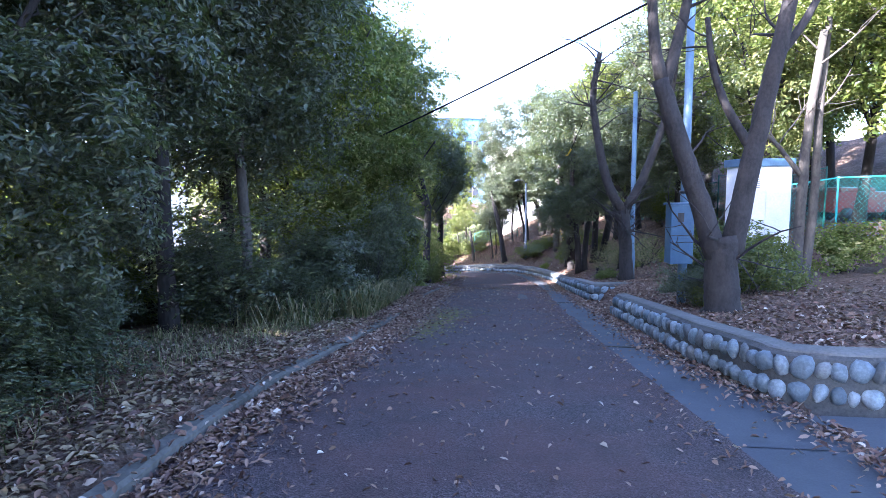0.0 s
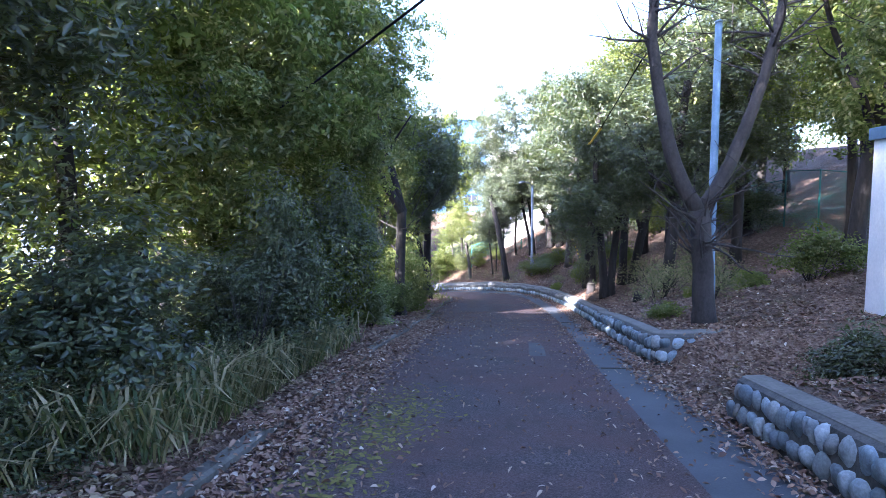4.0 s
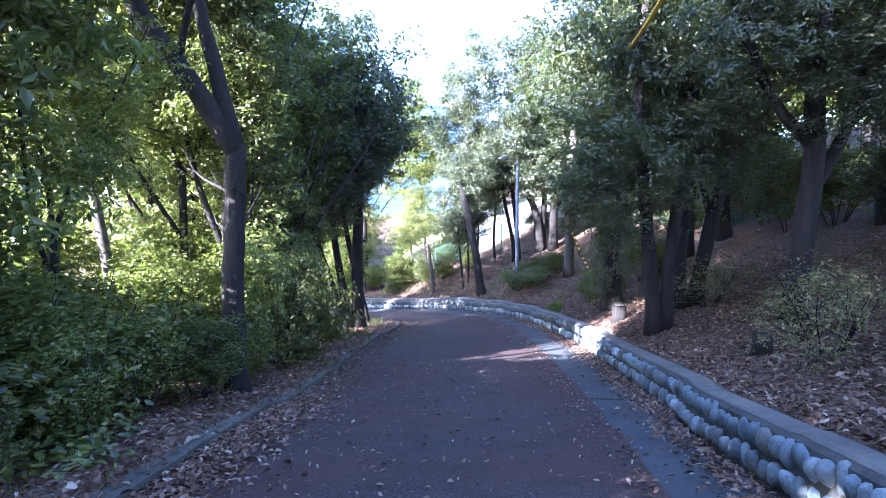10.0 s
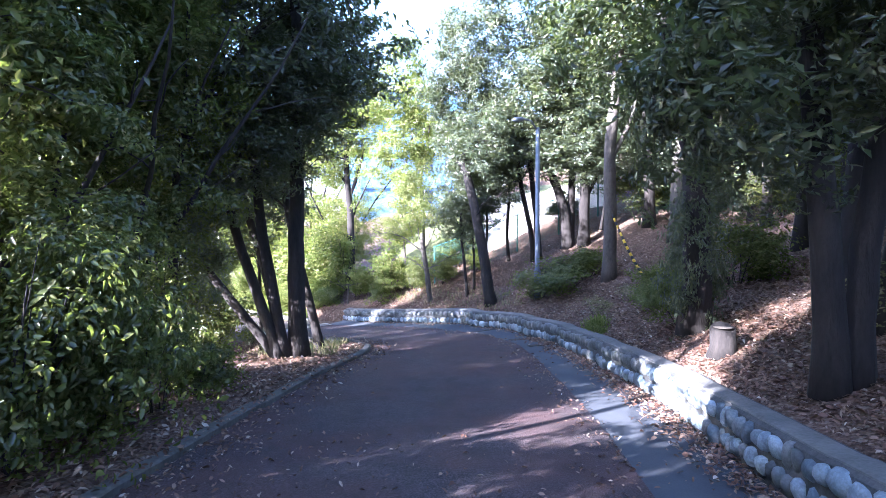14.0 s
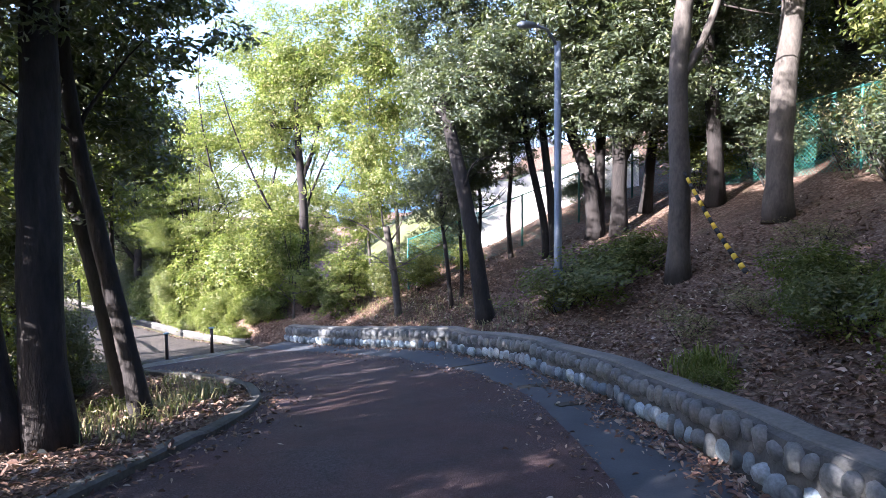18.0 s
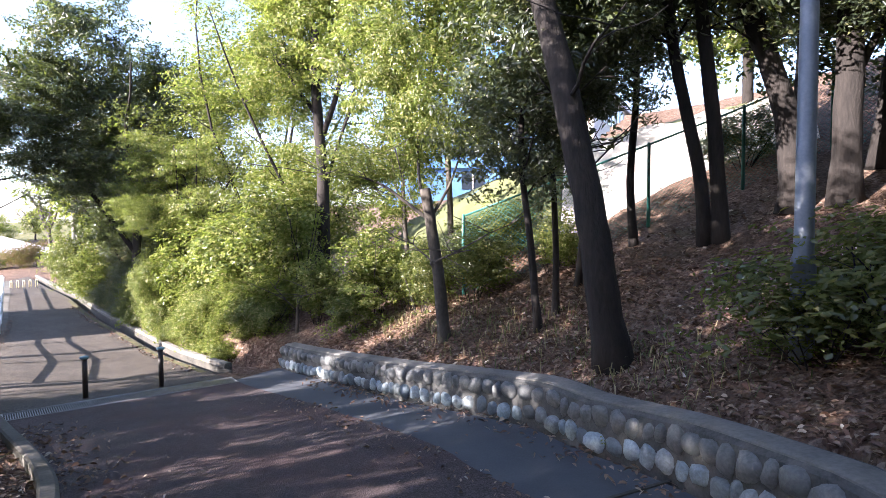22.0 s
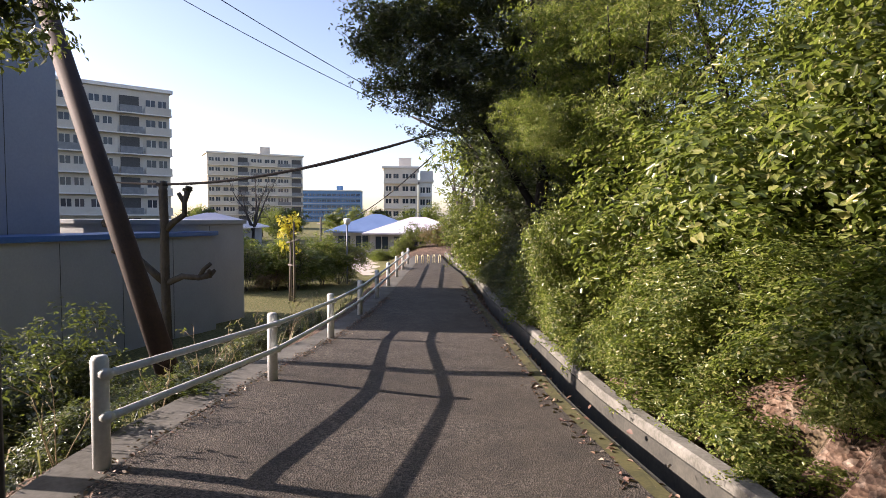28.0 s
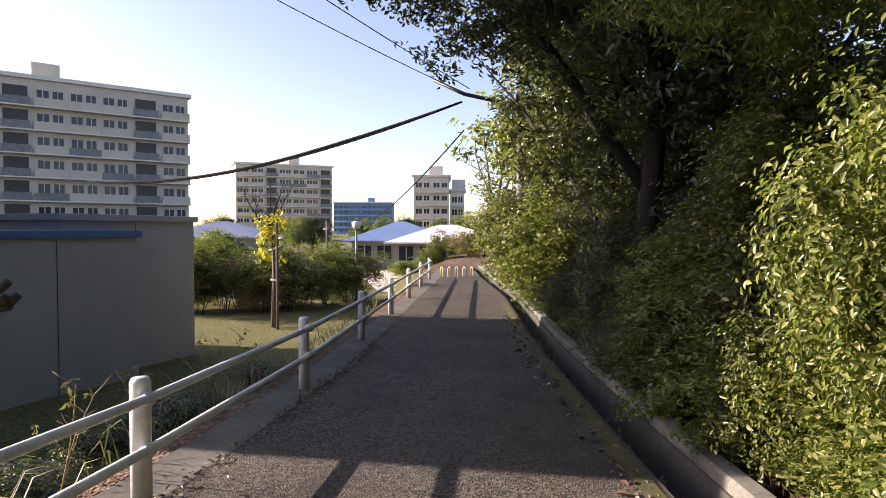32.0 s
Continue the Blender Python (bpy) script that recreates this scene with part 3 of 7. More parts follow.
def bush_mesh(kind, variant, tall=1):
    """Shared shrub meshes about 2 m wide and 2 m high, or 4 m high, standing on the ground."""
    key = ("bush " + kind, variant, tall)
    if key not in CROWNS:
        mat, size, long, per, k = {"dark": (LEAF_DARK, 0.09, 2.3, 66, 84), "mid": (LEAF_MID, 0.094, 2.1, 62, 84), "bright": (LEAF_BRIGHT, 0.10, 2.0, 56, 84),
                                   "dry": (LEAF_DRY, 0.07, 2.6, 26, 70), "red": (LEAF_RED, 0.09, 2.0, 45, 70), "low": (LEAF_MID, 0.075, 2.0, 70, 80), "bright_fine": (LEAF_BRIGHT, 0.07, 2.1, 84, 100), "mid_fine": (LEAF_MID, 0.07, 2.1, 84, 100)}[kind]
        sp = [(x, y, z + 1.0 * tall, w) for x, y, z, w in crown_spots(variant + 7 * len(kind), int(k * (1 + 0.7 * (tall - 1))), 1.0, 1.0, 1.0 * tall, 0.1, -0.12, 1.9)]
        sp = [(x * (1 + 0.4 * max(0.0, 1 - z / tall)), y * (1 + 0.4 * max(0.0, 1 - z / tall)), max(z, 0.08), w) for x, y, z, w in sp]
        CROWNS[key] = leaf_cloud("foliage", 5 * variant + len(kind), sp, per, 0.15, size, mat, long, flat=0.75, oval=True)
    return CROWNS[key]


def twig_mesh(variant, mat):
    key = ("twigs", variant, mat.name)
    if key not in CROWNS:
        rnd = random.Random(variant)
        runs = []
        for i in range(9):
            a = rnd.uniform(0, 6.28)
            l = limb((0.1 * math.cos(a), 0.1 * math.sin(a), -0.1), (0.45 * math.cos(a), 0.45 * math.sin(a), 1), rnd.uniform(1.0, 1.7), 0.016, 0.006, variant * 50 + i, 5, 0.18)
            runs.append(l)
            for j in range(3):
                runs.append(limb(l[0][2 + j], (rnd.uniform(-1, 1), rnd.uniform(-1, 1), 0.7), rnd.uniform(0.3, 0.7), 0.007, 0.003, variant * 90 + 10 * i + j, 3, 0.2))
        CROWNS[key] = tubes_mesh("stems", runs, mat, 5)
    return CROWNS[key]


def bush(x, y, wide, high, kind, seed, label, group="", dz=-0.05, name="shrub"):
    """A shrub: stems and foliage."""
    t = empty(name, spot(x, y, dz))
    tagged(t, label, "shrub", group)
    st = part("stem", twig_mesh(seed % 3, BARK_DARK), t)
    st.scale = (wide * 0.8, wide * 0.8, high * 0.55)
    tall = 2 if high > 1.6 * wide and kind in ("dark", "mid", "bright", "bright_fine", "mid_fine") else 1
    f = part("foliage", bush_mesh(kind, seed % 3, tall), t)
    f.scale = (wide * (0.9 + 0.25 * (seed * 0.37 % 1)), wide * (0.9 + 0.25 * (seed * 0.61 % 1)), high * 0.5 / tall)
    f.rotation_euler = (0.25 * math.sin(seed * 2.3), 0.25 * math.cos(seed * 3.1), seed * 1.7)
    return t


def limb(start, way, length, r0, r1, seed, bends=5, wander=0.16, lift=0.0):
    """Points and radii of a limb that wanders."""
    rnd = random.Random(seed)
    p, d = Vector(start), Vector(way).normalized()
    pts, rad = [p.copy()], [r0]
    for i in range(bends):
        d = (d + Vector((rnd.uniform(-1, 1), rnd.uniform(-1, 1), rnd.uniform(-0.6, 0.6) + lift)) * wander).normalized()
        p = p + d * (length / bends)
        pts.append(p.copy())
        rad.append(r0 + (r1 - r0) * (i + 1) / bends)
    return pts, rad


def tree(x, y, height, r, crown=(), kind="mid", bark=None, lean=(0, 0), label="", name="tree", fork=None, forks=4, seed=0, twigs=0, bare=False, group="", spread=0.55):
    """A tree: trunk with limbs, and crown clumps given as (dx, dy, z, scale xy, scale z, kind)."""
    foot = spot(x, y, -0.05)
    t = empty(name, foot)
    tagged(t, label or "tall evergreen tree with dense leafy crown", "tree", group)
    rnd = random.Random(seed * 7 + 3)
    fork = fork or height * 0.45
    way = Vector((lean[0], lean[1], 1))
    main, rad = limb((0, 0, 0), way, fork, r, r * 0.72, seed + 1, 6, 0.05)
    rad[0] = r * 1.35
    tip = main[-1]
    ends = []
    for i in range(forks):
        a = 2 * math.pi * (i + rnd.random() * 0.6) / max(forks, 1)
        w = Vector((math.cos(a) * spread + lean[0], math.sin(a) * spread + lean[1], 1.0))
        start = main[-1 - (i % 3)] if i > 1 else tip
        l = limb(start, w, (height - start.z) * rnd.uniform(0.7, 0.95), r * 0.55, r * 0.12, seed + 11 + i, 6, 0.16, 0.1)
        ends.append(l)
    boughs = []
    for l, thick in ends:
        runs = [(l, thick)]
        boughs.append(runs)
        for j in range(3 + twigs):
            q = l[2 + j % 4]
            w = Vector((rnd.uniform(-1, 1), rnd.uniform(-1, 1), rnd.uniform(0.0, 0.9)))
            runs.append(limb(q, w, rnd.uniform(0.6, 1.6) * (1.4 if bare else 1.0), r * 0.14, 0.006, rnd.randrange(9999), 4, 0.3))
            if bare:
                for _ in range(3):
                    runs.append(limb(runs[-1][0][rnd.randrange(1, 4)], (rnd.uniform(-1, 1), rnd.uniform(-1, 1), rnd.uniform(-0.2, 0.8)), rnd.uniform(0.4, 1.1), 0.012, 0.004, rnd.randrange(9999), 4, 0.3))
    part("trunk", tubes_mesh("trunk", [(main, rad)], bark or BARK_DARK, 9), t)
    for r in boughs:
        part("limb", tubes_mesh("limb", r, bark or BARK_DARK, 6), t)
    for i, c in enumerate(crown):
        dx, dy, z, sxy, sz = c[:5]
        k = c[5] if len(c) > 5 else kind
        ob = part("crown", crown_mesh(k, (seed + i) % 3), t, "", (dx, dy, z))
        ob.rotation_euler = (rnd.uniform(-0.3, 0.3), rnd.uniform(-0.3, 0.3), rnd.uniform(0, 6.28))
        ob.scale = (sxy * rnd.uniform(0.88, 1.15), sxy * rnd.uniform(0.88, 1.15), sz * rnd.uniform(0.9, 1.1))
    return t


def shaped_tree(x, y, runs, bark, label, crown=(), kind="mid", seed=0, twigs=0, dz=-0.08, name="tree", group="", sides=9):
    """A tree with limbs of its own: runs of (points, first radius, last radius), from its foot; twigs are added at random."""
    t = empty(name, spot(x, y, dz))
    tagged(t, label, "tree", group)
    rnd = random.Random(seed + 77)
    made = []
    for pts, r0, r1 in runs:
        q = np.asarray(pts, float)
        s = np.r_[0, np.cumsum(np.linalg.norm(np.diff(q, axis=0), axis=1))]
        p = np.stack([np.interp(np.linspace(0, s[-1], 4 * len(pts)), s, c) for c in q.T], 1)
        q = np.pad(p, ((2, 2), (0, 0)), mode="edge")
        p[1:-1] = np.stack([np.convolve(c, np.ones(5) / 5, "valid") for c in q.T], 1)[1:-1]
        n = len(p)
        jig = [Vector(v) + Vector((rnd.uniform(-1, 1), rnd.uniform(-1, 1), 0)) * r0 * 0.06 for v in p]
        rad = [(r0 + (r1 - r0) * i / (n - 1)) * rnd.uniform(0.975, 1.025) for i in range(n)]
        if pts[0][2] <= 0.01:
            rad[0], rad[1] = rad[0] * 1.28, rad[1] * 1.1
        made.append((jig, rad, pts[0][2] <= 0.01))
    limbs = [(a, b) for a, b, _ in made]
    fine = [[] for _ in limbs]
    for i in range(twigs):
        which = rnd.randrange(len(limbs))
        pts, rad = limbs[which]
        j = rnd.randrange(len(pts) // 2, len(pts))
        w = Vector((rnd.uniform(-1, 1), rnd.uniform(-1, 1), rnd.uniform(-0.1, 0.9)))
        l = limb(pts[j], w, rnd.uniform(0.7, 1.7), min(rad[j] * 0.35, 0.028), 0.006, rnd.randrange(9999), 5, 0.25)
        fine[which].append(l)
        for _ in range(3):
            fine[which].append(limb(l[0][rnd.randrange(1, 5)], (rnd.uniform(-1, 1), rnd.uniform(-1, 1), rnd.uniform(-0.3, 0.8)), rnd.uniform(0.3, 0.9), 0.009, 0.004, rnd.randrange(9999), 4, 0.3))
    for (a, b, foot), thin in zip(made, fine):
        name_it = "trunk" if foot else "limb"
        part(name_it, tubes_mesh(name_it, [(a, b)] + thin, bark, sides if not thin else min(sides, 8)), t)
    for i, c in enumerate(crown):
        dx, dy, z, sxy, sz = c[:5]
        ob = part("crown", crown_mesh(c[5] if len(c) > 5 else kind, (seed + i) % 3), t, "", (dx, dy, z))
        ob.rotation_euler = (rnd.uniform(-0.3, 0.3), rnd.uniform(-0.3, 0.3), rnd.uniform(0, 6.28))
        ob.scale = (sxy * rnd.uniform(0.88, 1.15), sxy * rnd.uniform(0.88, 1.15), sz * rnd.uniform(0.9, 1.1))
    return t

cobble_wall("stone_wall_1", wall_a, "low wall of grey river stones with concrete cap at the lane entrance")
cobble_wall("stone_wall_2", wall_b, "long curving low wall of grey river stones under a leafy bank")


def kerb_x(y):
    return float(np.interp(y, [p[1] for p in KERB_L[:15]], [p[0] for p in KERB_L[:15]]))


# ================= left of the lane =================
rnd = random.Random(5)
for i in range(19):
    y = -6.0 + 2.2 * i + rnd.uniform(-0.5, 0.5)
    if 21.4 < y < 25.0 or y > 31.0 or (y > 21 and i % 2):
        continue
    x = kerb_x(y) - (4.1 if y < 9 else 3.2) + rnd.uniform(-0.5, 0.4)
    low = 3.2 if y < 6 else 4.3 if y < 11 else 3.0
    cr = [(rnd.uniform(-.4, .4), rnd.uniform(-.4, .4), low, 0.95, 0.72), (rnd.uniform(.5, 1.4), rnd.uniform(-.5, .5), 5.4, 1.05, 0.85), (rnd.uniform(.5, 1.5), 0, 7.8, 0.95, 0.75), (rnd.uniform(.9, 1.7), rnd.uniform(-.9, .9), 4.9 if y < 11 else 4.3, 0.6, 0.5)]
    # Extra crowns above the view, added to shade the bank across the lane.
    if 9.5 < y < 18:
        cr += [(0.3, 0, 10.0, 1.05, 0.85), (0.6, 0.4, 11.8, 0.9, 0.75)]
    if y > 21:
        cr = [(rnd.uniform(-.4, .4), rnd.uniform(-.4, .4), 3.4, 0.8, 0.6), (rnd.uniform(0, .9), rnd.uniform(-.5, .5), 5.6, 0.95, 0.75), (rnd.uniform(-.3, .6), 0, 7.6, 0.85, 0.65)]
    # Dark leaf imitates the shaded stretch, lighter leaf the sun coming through.
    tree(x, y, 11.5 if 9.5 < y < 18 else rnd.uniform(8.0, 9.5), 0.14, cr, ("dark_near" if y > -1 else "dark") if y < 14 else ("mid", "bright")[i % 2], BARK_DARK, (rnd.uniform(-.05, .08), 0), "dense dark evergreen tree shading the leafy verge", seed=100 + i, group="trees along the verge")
for i in range(8):
    y = -6.0 + 3.4 * i + rnd.uniform(-0.8, 0.8)
    x = -8.0 + 0.04 * y + rnd.uniform(-1.0, 0.8)
    cr = [(0, 0, 2.8, 1.1, 0.8), (rnd.uniform(-.8, .8), rnd.uniform(-.8, .8), 6.0, 1.15, 0.9)]
    if y > 14:
        continue
    tree(x, y, 8.5, 0.14, cr, "mid_far" if i % 2 else "bright_far", BARK_DARK, (0, 0), "sunlit evergreen tree standing behind the verge", seed=200 + i, group="trees behind the verge")
for i, (y, off) in enumerate([(17.2, 3.9), (21.3, 3.0), (25.6, 4.4), (29.6, 4.4)]):
    tree(kerb_x(y) - off, y, 8.5, 0.10, [(rnd.uniform(0, .8), rnd.uniform(-.5, .5), 2.3, 0.65, 0.5), (rnd.uniform(.3, 1.0), rnd.uniform(-.5, .5), 4.3, 0.85, 0.65), (rnd.uniform(0, .8), 0, 6.4, 0.95, 0.7), (rnd.uniform(.3, 1.2), .3, 8.2, 0.8, 0.6)], ("mid", "bright", "bright")[i % 3], BARK_DARK, (rnd.uniform(-.05, .05), 0), "leafy evergreen tree crowding the kerb", seed=280 + i, group="trees crowding the kerb")
for i, (y, off, h) in enumerate([(26.5, 2.6, 7.5), (29.2, 3.2, 8), (28.0, 6.0, 7.5), (31.4, 2.2, 7.5)]):
    tree(kerb_x(y) - off, y, h, 0.09, [(rnd.uniform(-.4, .4), rnd.uniform(-.4, .4), h * 0.62, 0.75, 0.55), (rnd.uniform(-.3, .5), 0, h * 0.9, 0.8, 0.6)], "bright" if i % 2 == 0 else "mid", BARK_DARK, (rnd.uniform(-.06, .06), 0), "slender leafy tree letting sunlight through", seed=260 + i, group="slender trees behind the kerb")
for i in range(11):
    y = -2 + 3.6 * i + rnd.uniform(-0.8, 0.8)
    if 13 < y < 24:
        continue
    bush(-10.5 + 0.06 * y + rnd.uniform(-1, 1), y, 1.6, 2.6 if y < 15 else 1.7, "bright", 40 + i, "sunlit yellow-green undergrowth on the falling slope", "undergrowth on the slope")

# low dark crowns and undergrowth that close the verge
tree(-3.7, 4.2, 5.5, 0.09, [(1.1, -0.4, 2.2, 0.36, 0.3), (1.1, 1.2, 2.8, 0.4, 0.34), (0.7, 0.8, 1.5, 0.34, 0.28), (0.2, 0.2, 4.2, 0.7, 0.5)], "dark", BARK_DARK, (0, 0), "low evergreen with leafy boughs hanging over the verge", seed=375, fork=1.4, spread=0.4)
for i, (x, y, w, h) in enumerate([(-3.1, 3.6, 0.6, 1.2), (-3.5, 4.9, 0.6, 1.0), (-4.0, 6.2, 0.7, 1.2)]):
    bush(x, y, w, h, "dark", 385 + i, "dark shrub under the hanging evergreen boughs", "shrubs at the entrance")
for i in range(8):
    y = -3.5 + 1.9 * i + rnd.uniform(-0.4, 0.4)
    tree(kerb_x(y) - 5.0 - rnd.uniform(0, 0.8), y, 6.0, 0.10, [(rnd.uniform(.5, 1.3), rnd.uniform(-.5, .5), 4.0, 0.85, 0.6), (0.8, 0.3, 5.6, 0.9, 0.7)], "dark", BARK_DARK, (0, 0), "low-branched dark evergreen closing the verge", seed=160 + i, fork=1.6, group="low-branched trees")
for i in range(16):
    y = 1.5 + 0.75 * i + rnd.uniform(-0.3, 0.3)
    bush(kerb_x(y) - rnd.uniform(3.4, 4.3) + 0.05 * max(0, y - 6), y, rnd.uniform(0.6, 1.0), rnd.uniform(0.7, 1.5), ("dark", "mid", "dark", "low")[i % 4], 20 + i, "low green undergrowth among the fallen leaves", "undergrowth on the verge")
y = 9.0
i = 0
while y < 30.3:
    tall = rnd.random()
    near = rnd.uniform(1.2, 1.8) if y < 13 else rnd.uniform(1.0, 1.5) if 15.5 < y < 25 else rnd.uniform(0.6, 1.1)
    wide = rnd.uniform(0.55, 1.15)
    high = rnd.uniform(0.5, 1.3) if tall < 0.55 else rnd.uniform(1.6, 3.0)
    if 13 < y < 20:
        high += rnd.uniform(0.3, 1.6)
    # Leaf tone mimics the light: brighter kinds past y 19, darker before.
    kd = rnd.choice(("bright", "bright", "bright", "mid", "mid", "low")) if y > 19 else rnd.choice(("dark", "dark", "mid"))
    bush(kerb_x(y) - near - 0.35 * wide, y, wide, high, kd, 60 + i, "dense leafy evergreen shrub at the kerb", "shrubs along the kerb")
    if y > 20 and i % 2:
        bush(kerb_x(y) - rnd.uniform(2.6, 4.2), y, rnd.uniform(0.8, 1.3), rnd.uniform(1.6, 3.2), rnd.choice(("bright", "bright", "mid")), 61 + i, "sunlit leafy shrub behind the kerb", "shrubs behind the kerb")
    y += rnd.uniform(0.45, 1.0)
    i += 1
for i, (y, off, w, h, k) in enumerate([(19.6, 0.85, 0.42, 0.9, "mid"), (20.8, 0.9, 0.48, 1.2, "bright"), (21.8, 0.85, 0.5, 1.3, "bright"), (22.9, 0.8, 0.5, 1.2, "mid"), (17.6, 2.4, 0.9, 3.4, "mid"), (18.9, 2.6, 0.9, 3.8, "dark"), (20.4, 2.3, 0.9, 3.4, "bright")]):
    bush(kerb_x(y) - off, y, w, h, k, 620 + i, "fresh green broadleaf shrub around the forked tree", "shrubs around the forked tree")
for i in range(9):
    y = -3 + 2.9 * i + rnd.uniform(-0.4, 0.4)
    bush(kerb_x(y) - 4.6 - rnd.uniform(0, 0.8), y, 1.2, rnd.uniform(1.5, 2.4), "dark" if i % 3 else "mid", 95 + i, "dark shrub under the evergreen trees", "shrubs under the trees")


def blades(name, seed, n, place, high, wide, mat, label):
    """Long arching blades of grass as one thing."""
    rng = np.random.default_rng(seed)
    p = np.array([place(rng) for _ in range(n)])
    z = land_z(p[:, 0], p[:, 1])
    p = np.c_[p, z]
    a = rng.uniform(0, 6.28, n)
    d = np.stack([np.cos(a), np.sin(a), np.zeros(n)], 1)
    side = np.stack([-np.sin(a), np.cos(a), np.zeros(n)], 1)
    h = (high * rng.uniform(0.45, 1.2, n))[:, None]
    w = (wide * rng.uniform(0.6, 1.2, n))[:, None]
    up = np.array([[0, 0, 1.0]])
    mid = p + d * h * 0.35 + up * h * 0.75
    end = p + d * h * rng.uniform(0.6, 1.1, n)[:, None] + up * h * rng.uniform(0.35, 0.95, n)[:, None]
    v = np.stack([p - side * w * 0.3, p + side * w * 0.3, mid + side * w * 0.5, mid - side * w * 0.5, end], 1).reshape(-1, 3)
    i = np.arange(n)[:, None] * 5
    f = np.concatenate([i + [0, 1, 2], i + [0, 2, 3], i + [3, 2, 4]], 1).reshape(-1, 3)
    ob = new(name, quick_mesh(name, v, f, [mat]))
    tagged(ob, label, "grass", kind="stuff")
    return ob


def sasa_place(rng):
    y = rng.triangular(8.5, 13.0, 17.5)
    return kerb_x(y) - (0.35 if y > 10.5 else 0.9) - abs(rng.normal(0.7, 0.9)), y


LEAF_SASA = leaf_material("bamboo grass", [(0.0, (0.025, 0.045, 0.016)), (0.35, (0.07, 0.09, 0.032)), (0.6, (0.19, 0.165, 0.075)), (1.0, (0.42, 0.34, 0.20))], 0.25, 0.5)
blades("bamboo_grass", 1, 5200, sasa_place, 0.6, 0.026, LEAF_SASA, "tangled green and straw-coloured bamboo grass by the kerb")
blades("verge_grass", 2, 2600, lambda r: ((lambda y: (kerb_x(y) - 0.3 - 0.5 - r.uniform(0, 1.9), y))(r.triangular(2.5, 9.0, 11.5))), 0.17, 0.009, LEAF_SASA, "thin dry grass among the fallen leaves")
blades("straw_grass", 8, 1500, lambda r: (r.uniform(-3.6, -1.25), r.triangular(10.3, 12.4, 15.0)), 0.62, 0.016, LEAF_DRY, "tall straw-coloured grass at the edge of the verge")
blades("mound_grass", 3, 1500, lambda r: (lambda y: (float(np.interp(y, [34, 37, 40], [0.5, 0.3, -1.9])) - abs(r.normal(0, 0.9)), y))(r.uniform(33.5, 39.8)), 0.22, 0.014, LEAF_DRY, "yellowing grass on the mound at the bend")
blades("wall_tuft", 9, 420, lambda r: (r.normal(5.86, 0.12), r.normal(34.4, 0.15)), 0.28, 0.012, LEAF_BRIGHT, "fresh green tuft of grass at the wall")
blades("bank_grass", 4, 1300, lambda r: (lambda u: (5.9 - 6.4 * u + r.uniform(0.2, 1.6), 36.5 + 9.6 * u + r.uniform(0.2, 1.2)))(r.uniform(0.25, 1)), 0.16, 0.012, LEAF_SASA, "dry yellowish grass above the stone wall")

for i in range(10):
    y = 29.0 + 1.7 * i
    bush(float(np.interp(y, [28, 34, 41.4, 44.8], [12.6, 12.1, 11.5, 10.1])) + rnd.uniform(-.3, .3), y, rnd.uniform(1.0, 1.4), rnd.uniform(1.6, 2.8), ("dark", "mid", "dark", "dry")[i % 4], 340 + i, "shrub grown against the fence high on the bank", "shrubs at the upper fence")
for i, (x, y, w, h, k) in enumerate([(2.6, 44.75, 0.6, 1.5, "mid"), (3.9, 44.5, 0.5, 1.2, "bright"), (0.2, 45.9, 0.5, 1.2, "bright"), (-0.4, 47.2, 0.5, 1.6, "bright"), (1.3, 45.9, 0.45, 1.2, "bright")]):
    bush(x, y, w, h, k, 440 + i, "fresh leafy shrub in front of the green fence", "shrubs before the fence")
for i, (x, y) in enumerate([(-7.0, 3.6), (-7.4, 5.6), (-7.0, 7.6), (-6.6, 9.4), (-6.6, 11.2), (-7.2, 1.6)]):
    bush(x, y, 1.25, rnd.uniform(2.6, 3.4), ("mid", "dark", "bright")[i % 3], 450 + i, "tall leafy undergrowth behind the verge trees", "undergrowth behind the verge")
for i, (x, y) in enumerate([(2.2, 47.0), (3.4, 46.5), (7.8, 46.9), (0.6, 48.2)]):
    bush(x, y, 0.8, rnd.uniform(1.0, 1.8), ("dark", "mid")[i % 2], 360 + i, "dark leafy shrub behind the green fence", "shrubs behind the fence")
# Pale bark on this first trunk stands in for sun falling on it.
shaped_tree(-3.5, 10.6, [([(0, 0, 0), (0.03, 0, 1.6), (-0.06, 0, 3.2), (0.05, 0.1, 6.0)], 0.11, 0.07)], BARK_PALE, "trunk among the verge trees, bark paled for sunlight", [(0.1, 0, 6.2, 0.8, 0.6)], "dark", 407, 5)
shaped_tree(-3.9, 8.4, [([(0, 0, 0), (-0.03, 0, 1.8), (0.06, 0, 3.4), (0.15, 0.1, 6.2)], 0.13, 0.08)], BARK_DARK, "straight dark trunk on the verge", [(0.1, 0, 6.4, 0.8, 0.6)], "dark", 408, 5)
# Out of view; added to keep sun off the lane at the bend.
tree(-4.8, 37.0, 6.0, 0.10, [(0, 0, 3.0, 0.55, 0.42), (0.2, 0.2, 4.6, 0.6, 0.5)], "mid", BARK_DARK, (0, 0), "unseen leafy tree added behind the mound to shade the lane", seed=374, fork=2.0, spread=0.25)
# Placed along the sun's line to shade the bank beyond the bend.
tree(-5.2, 38.9, 7.5, 0.12, [(0, 0, 4.6, 0.6, 0.5), (0.2, -0.2, 6.4, 0.7, 0.55)], "dark", BARK_DARK, (0, 0), "dark evergreen added behind the mound to shade the bank", seed=409, spread=0.25)
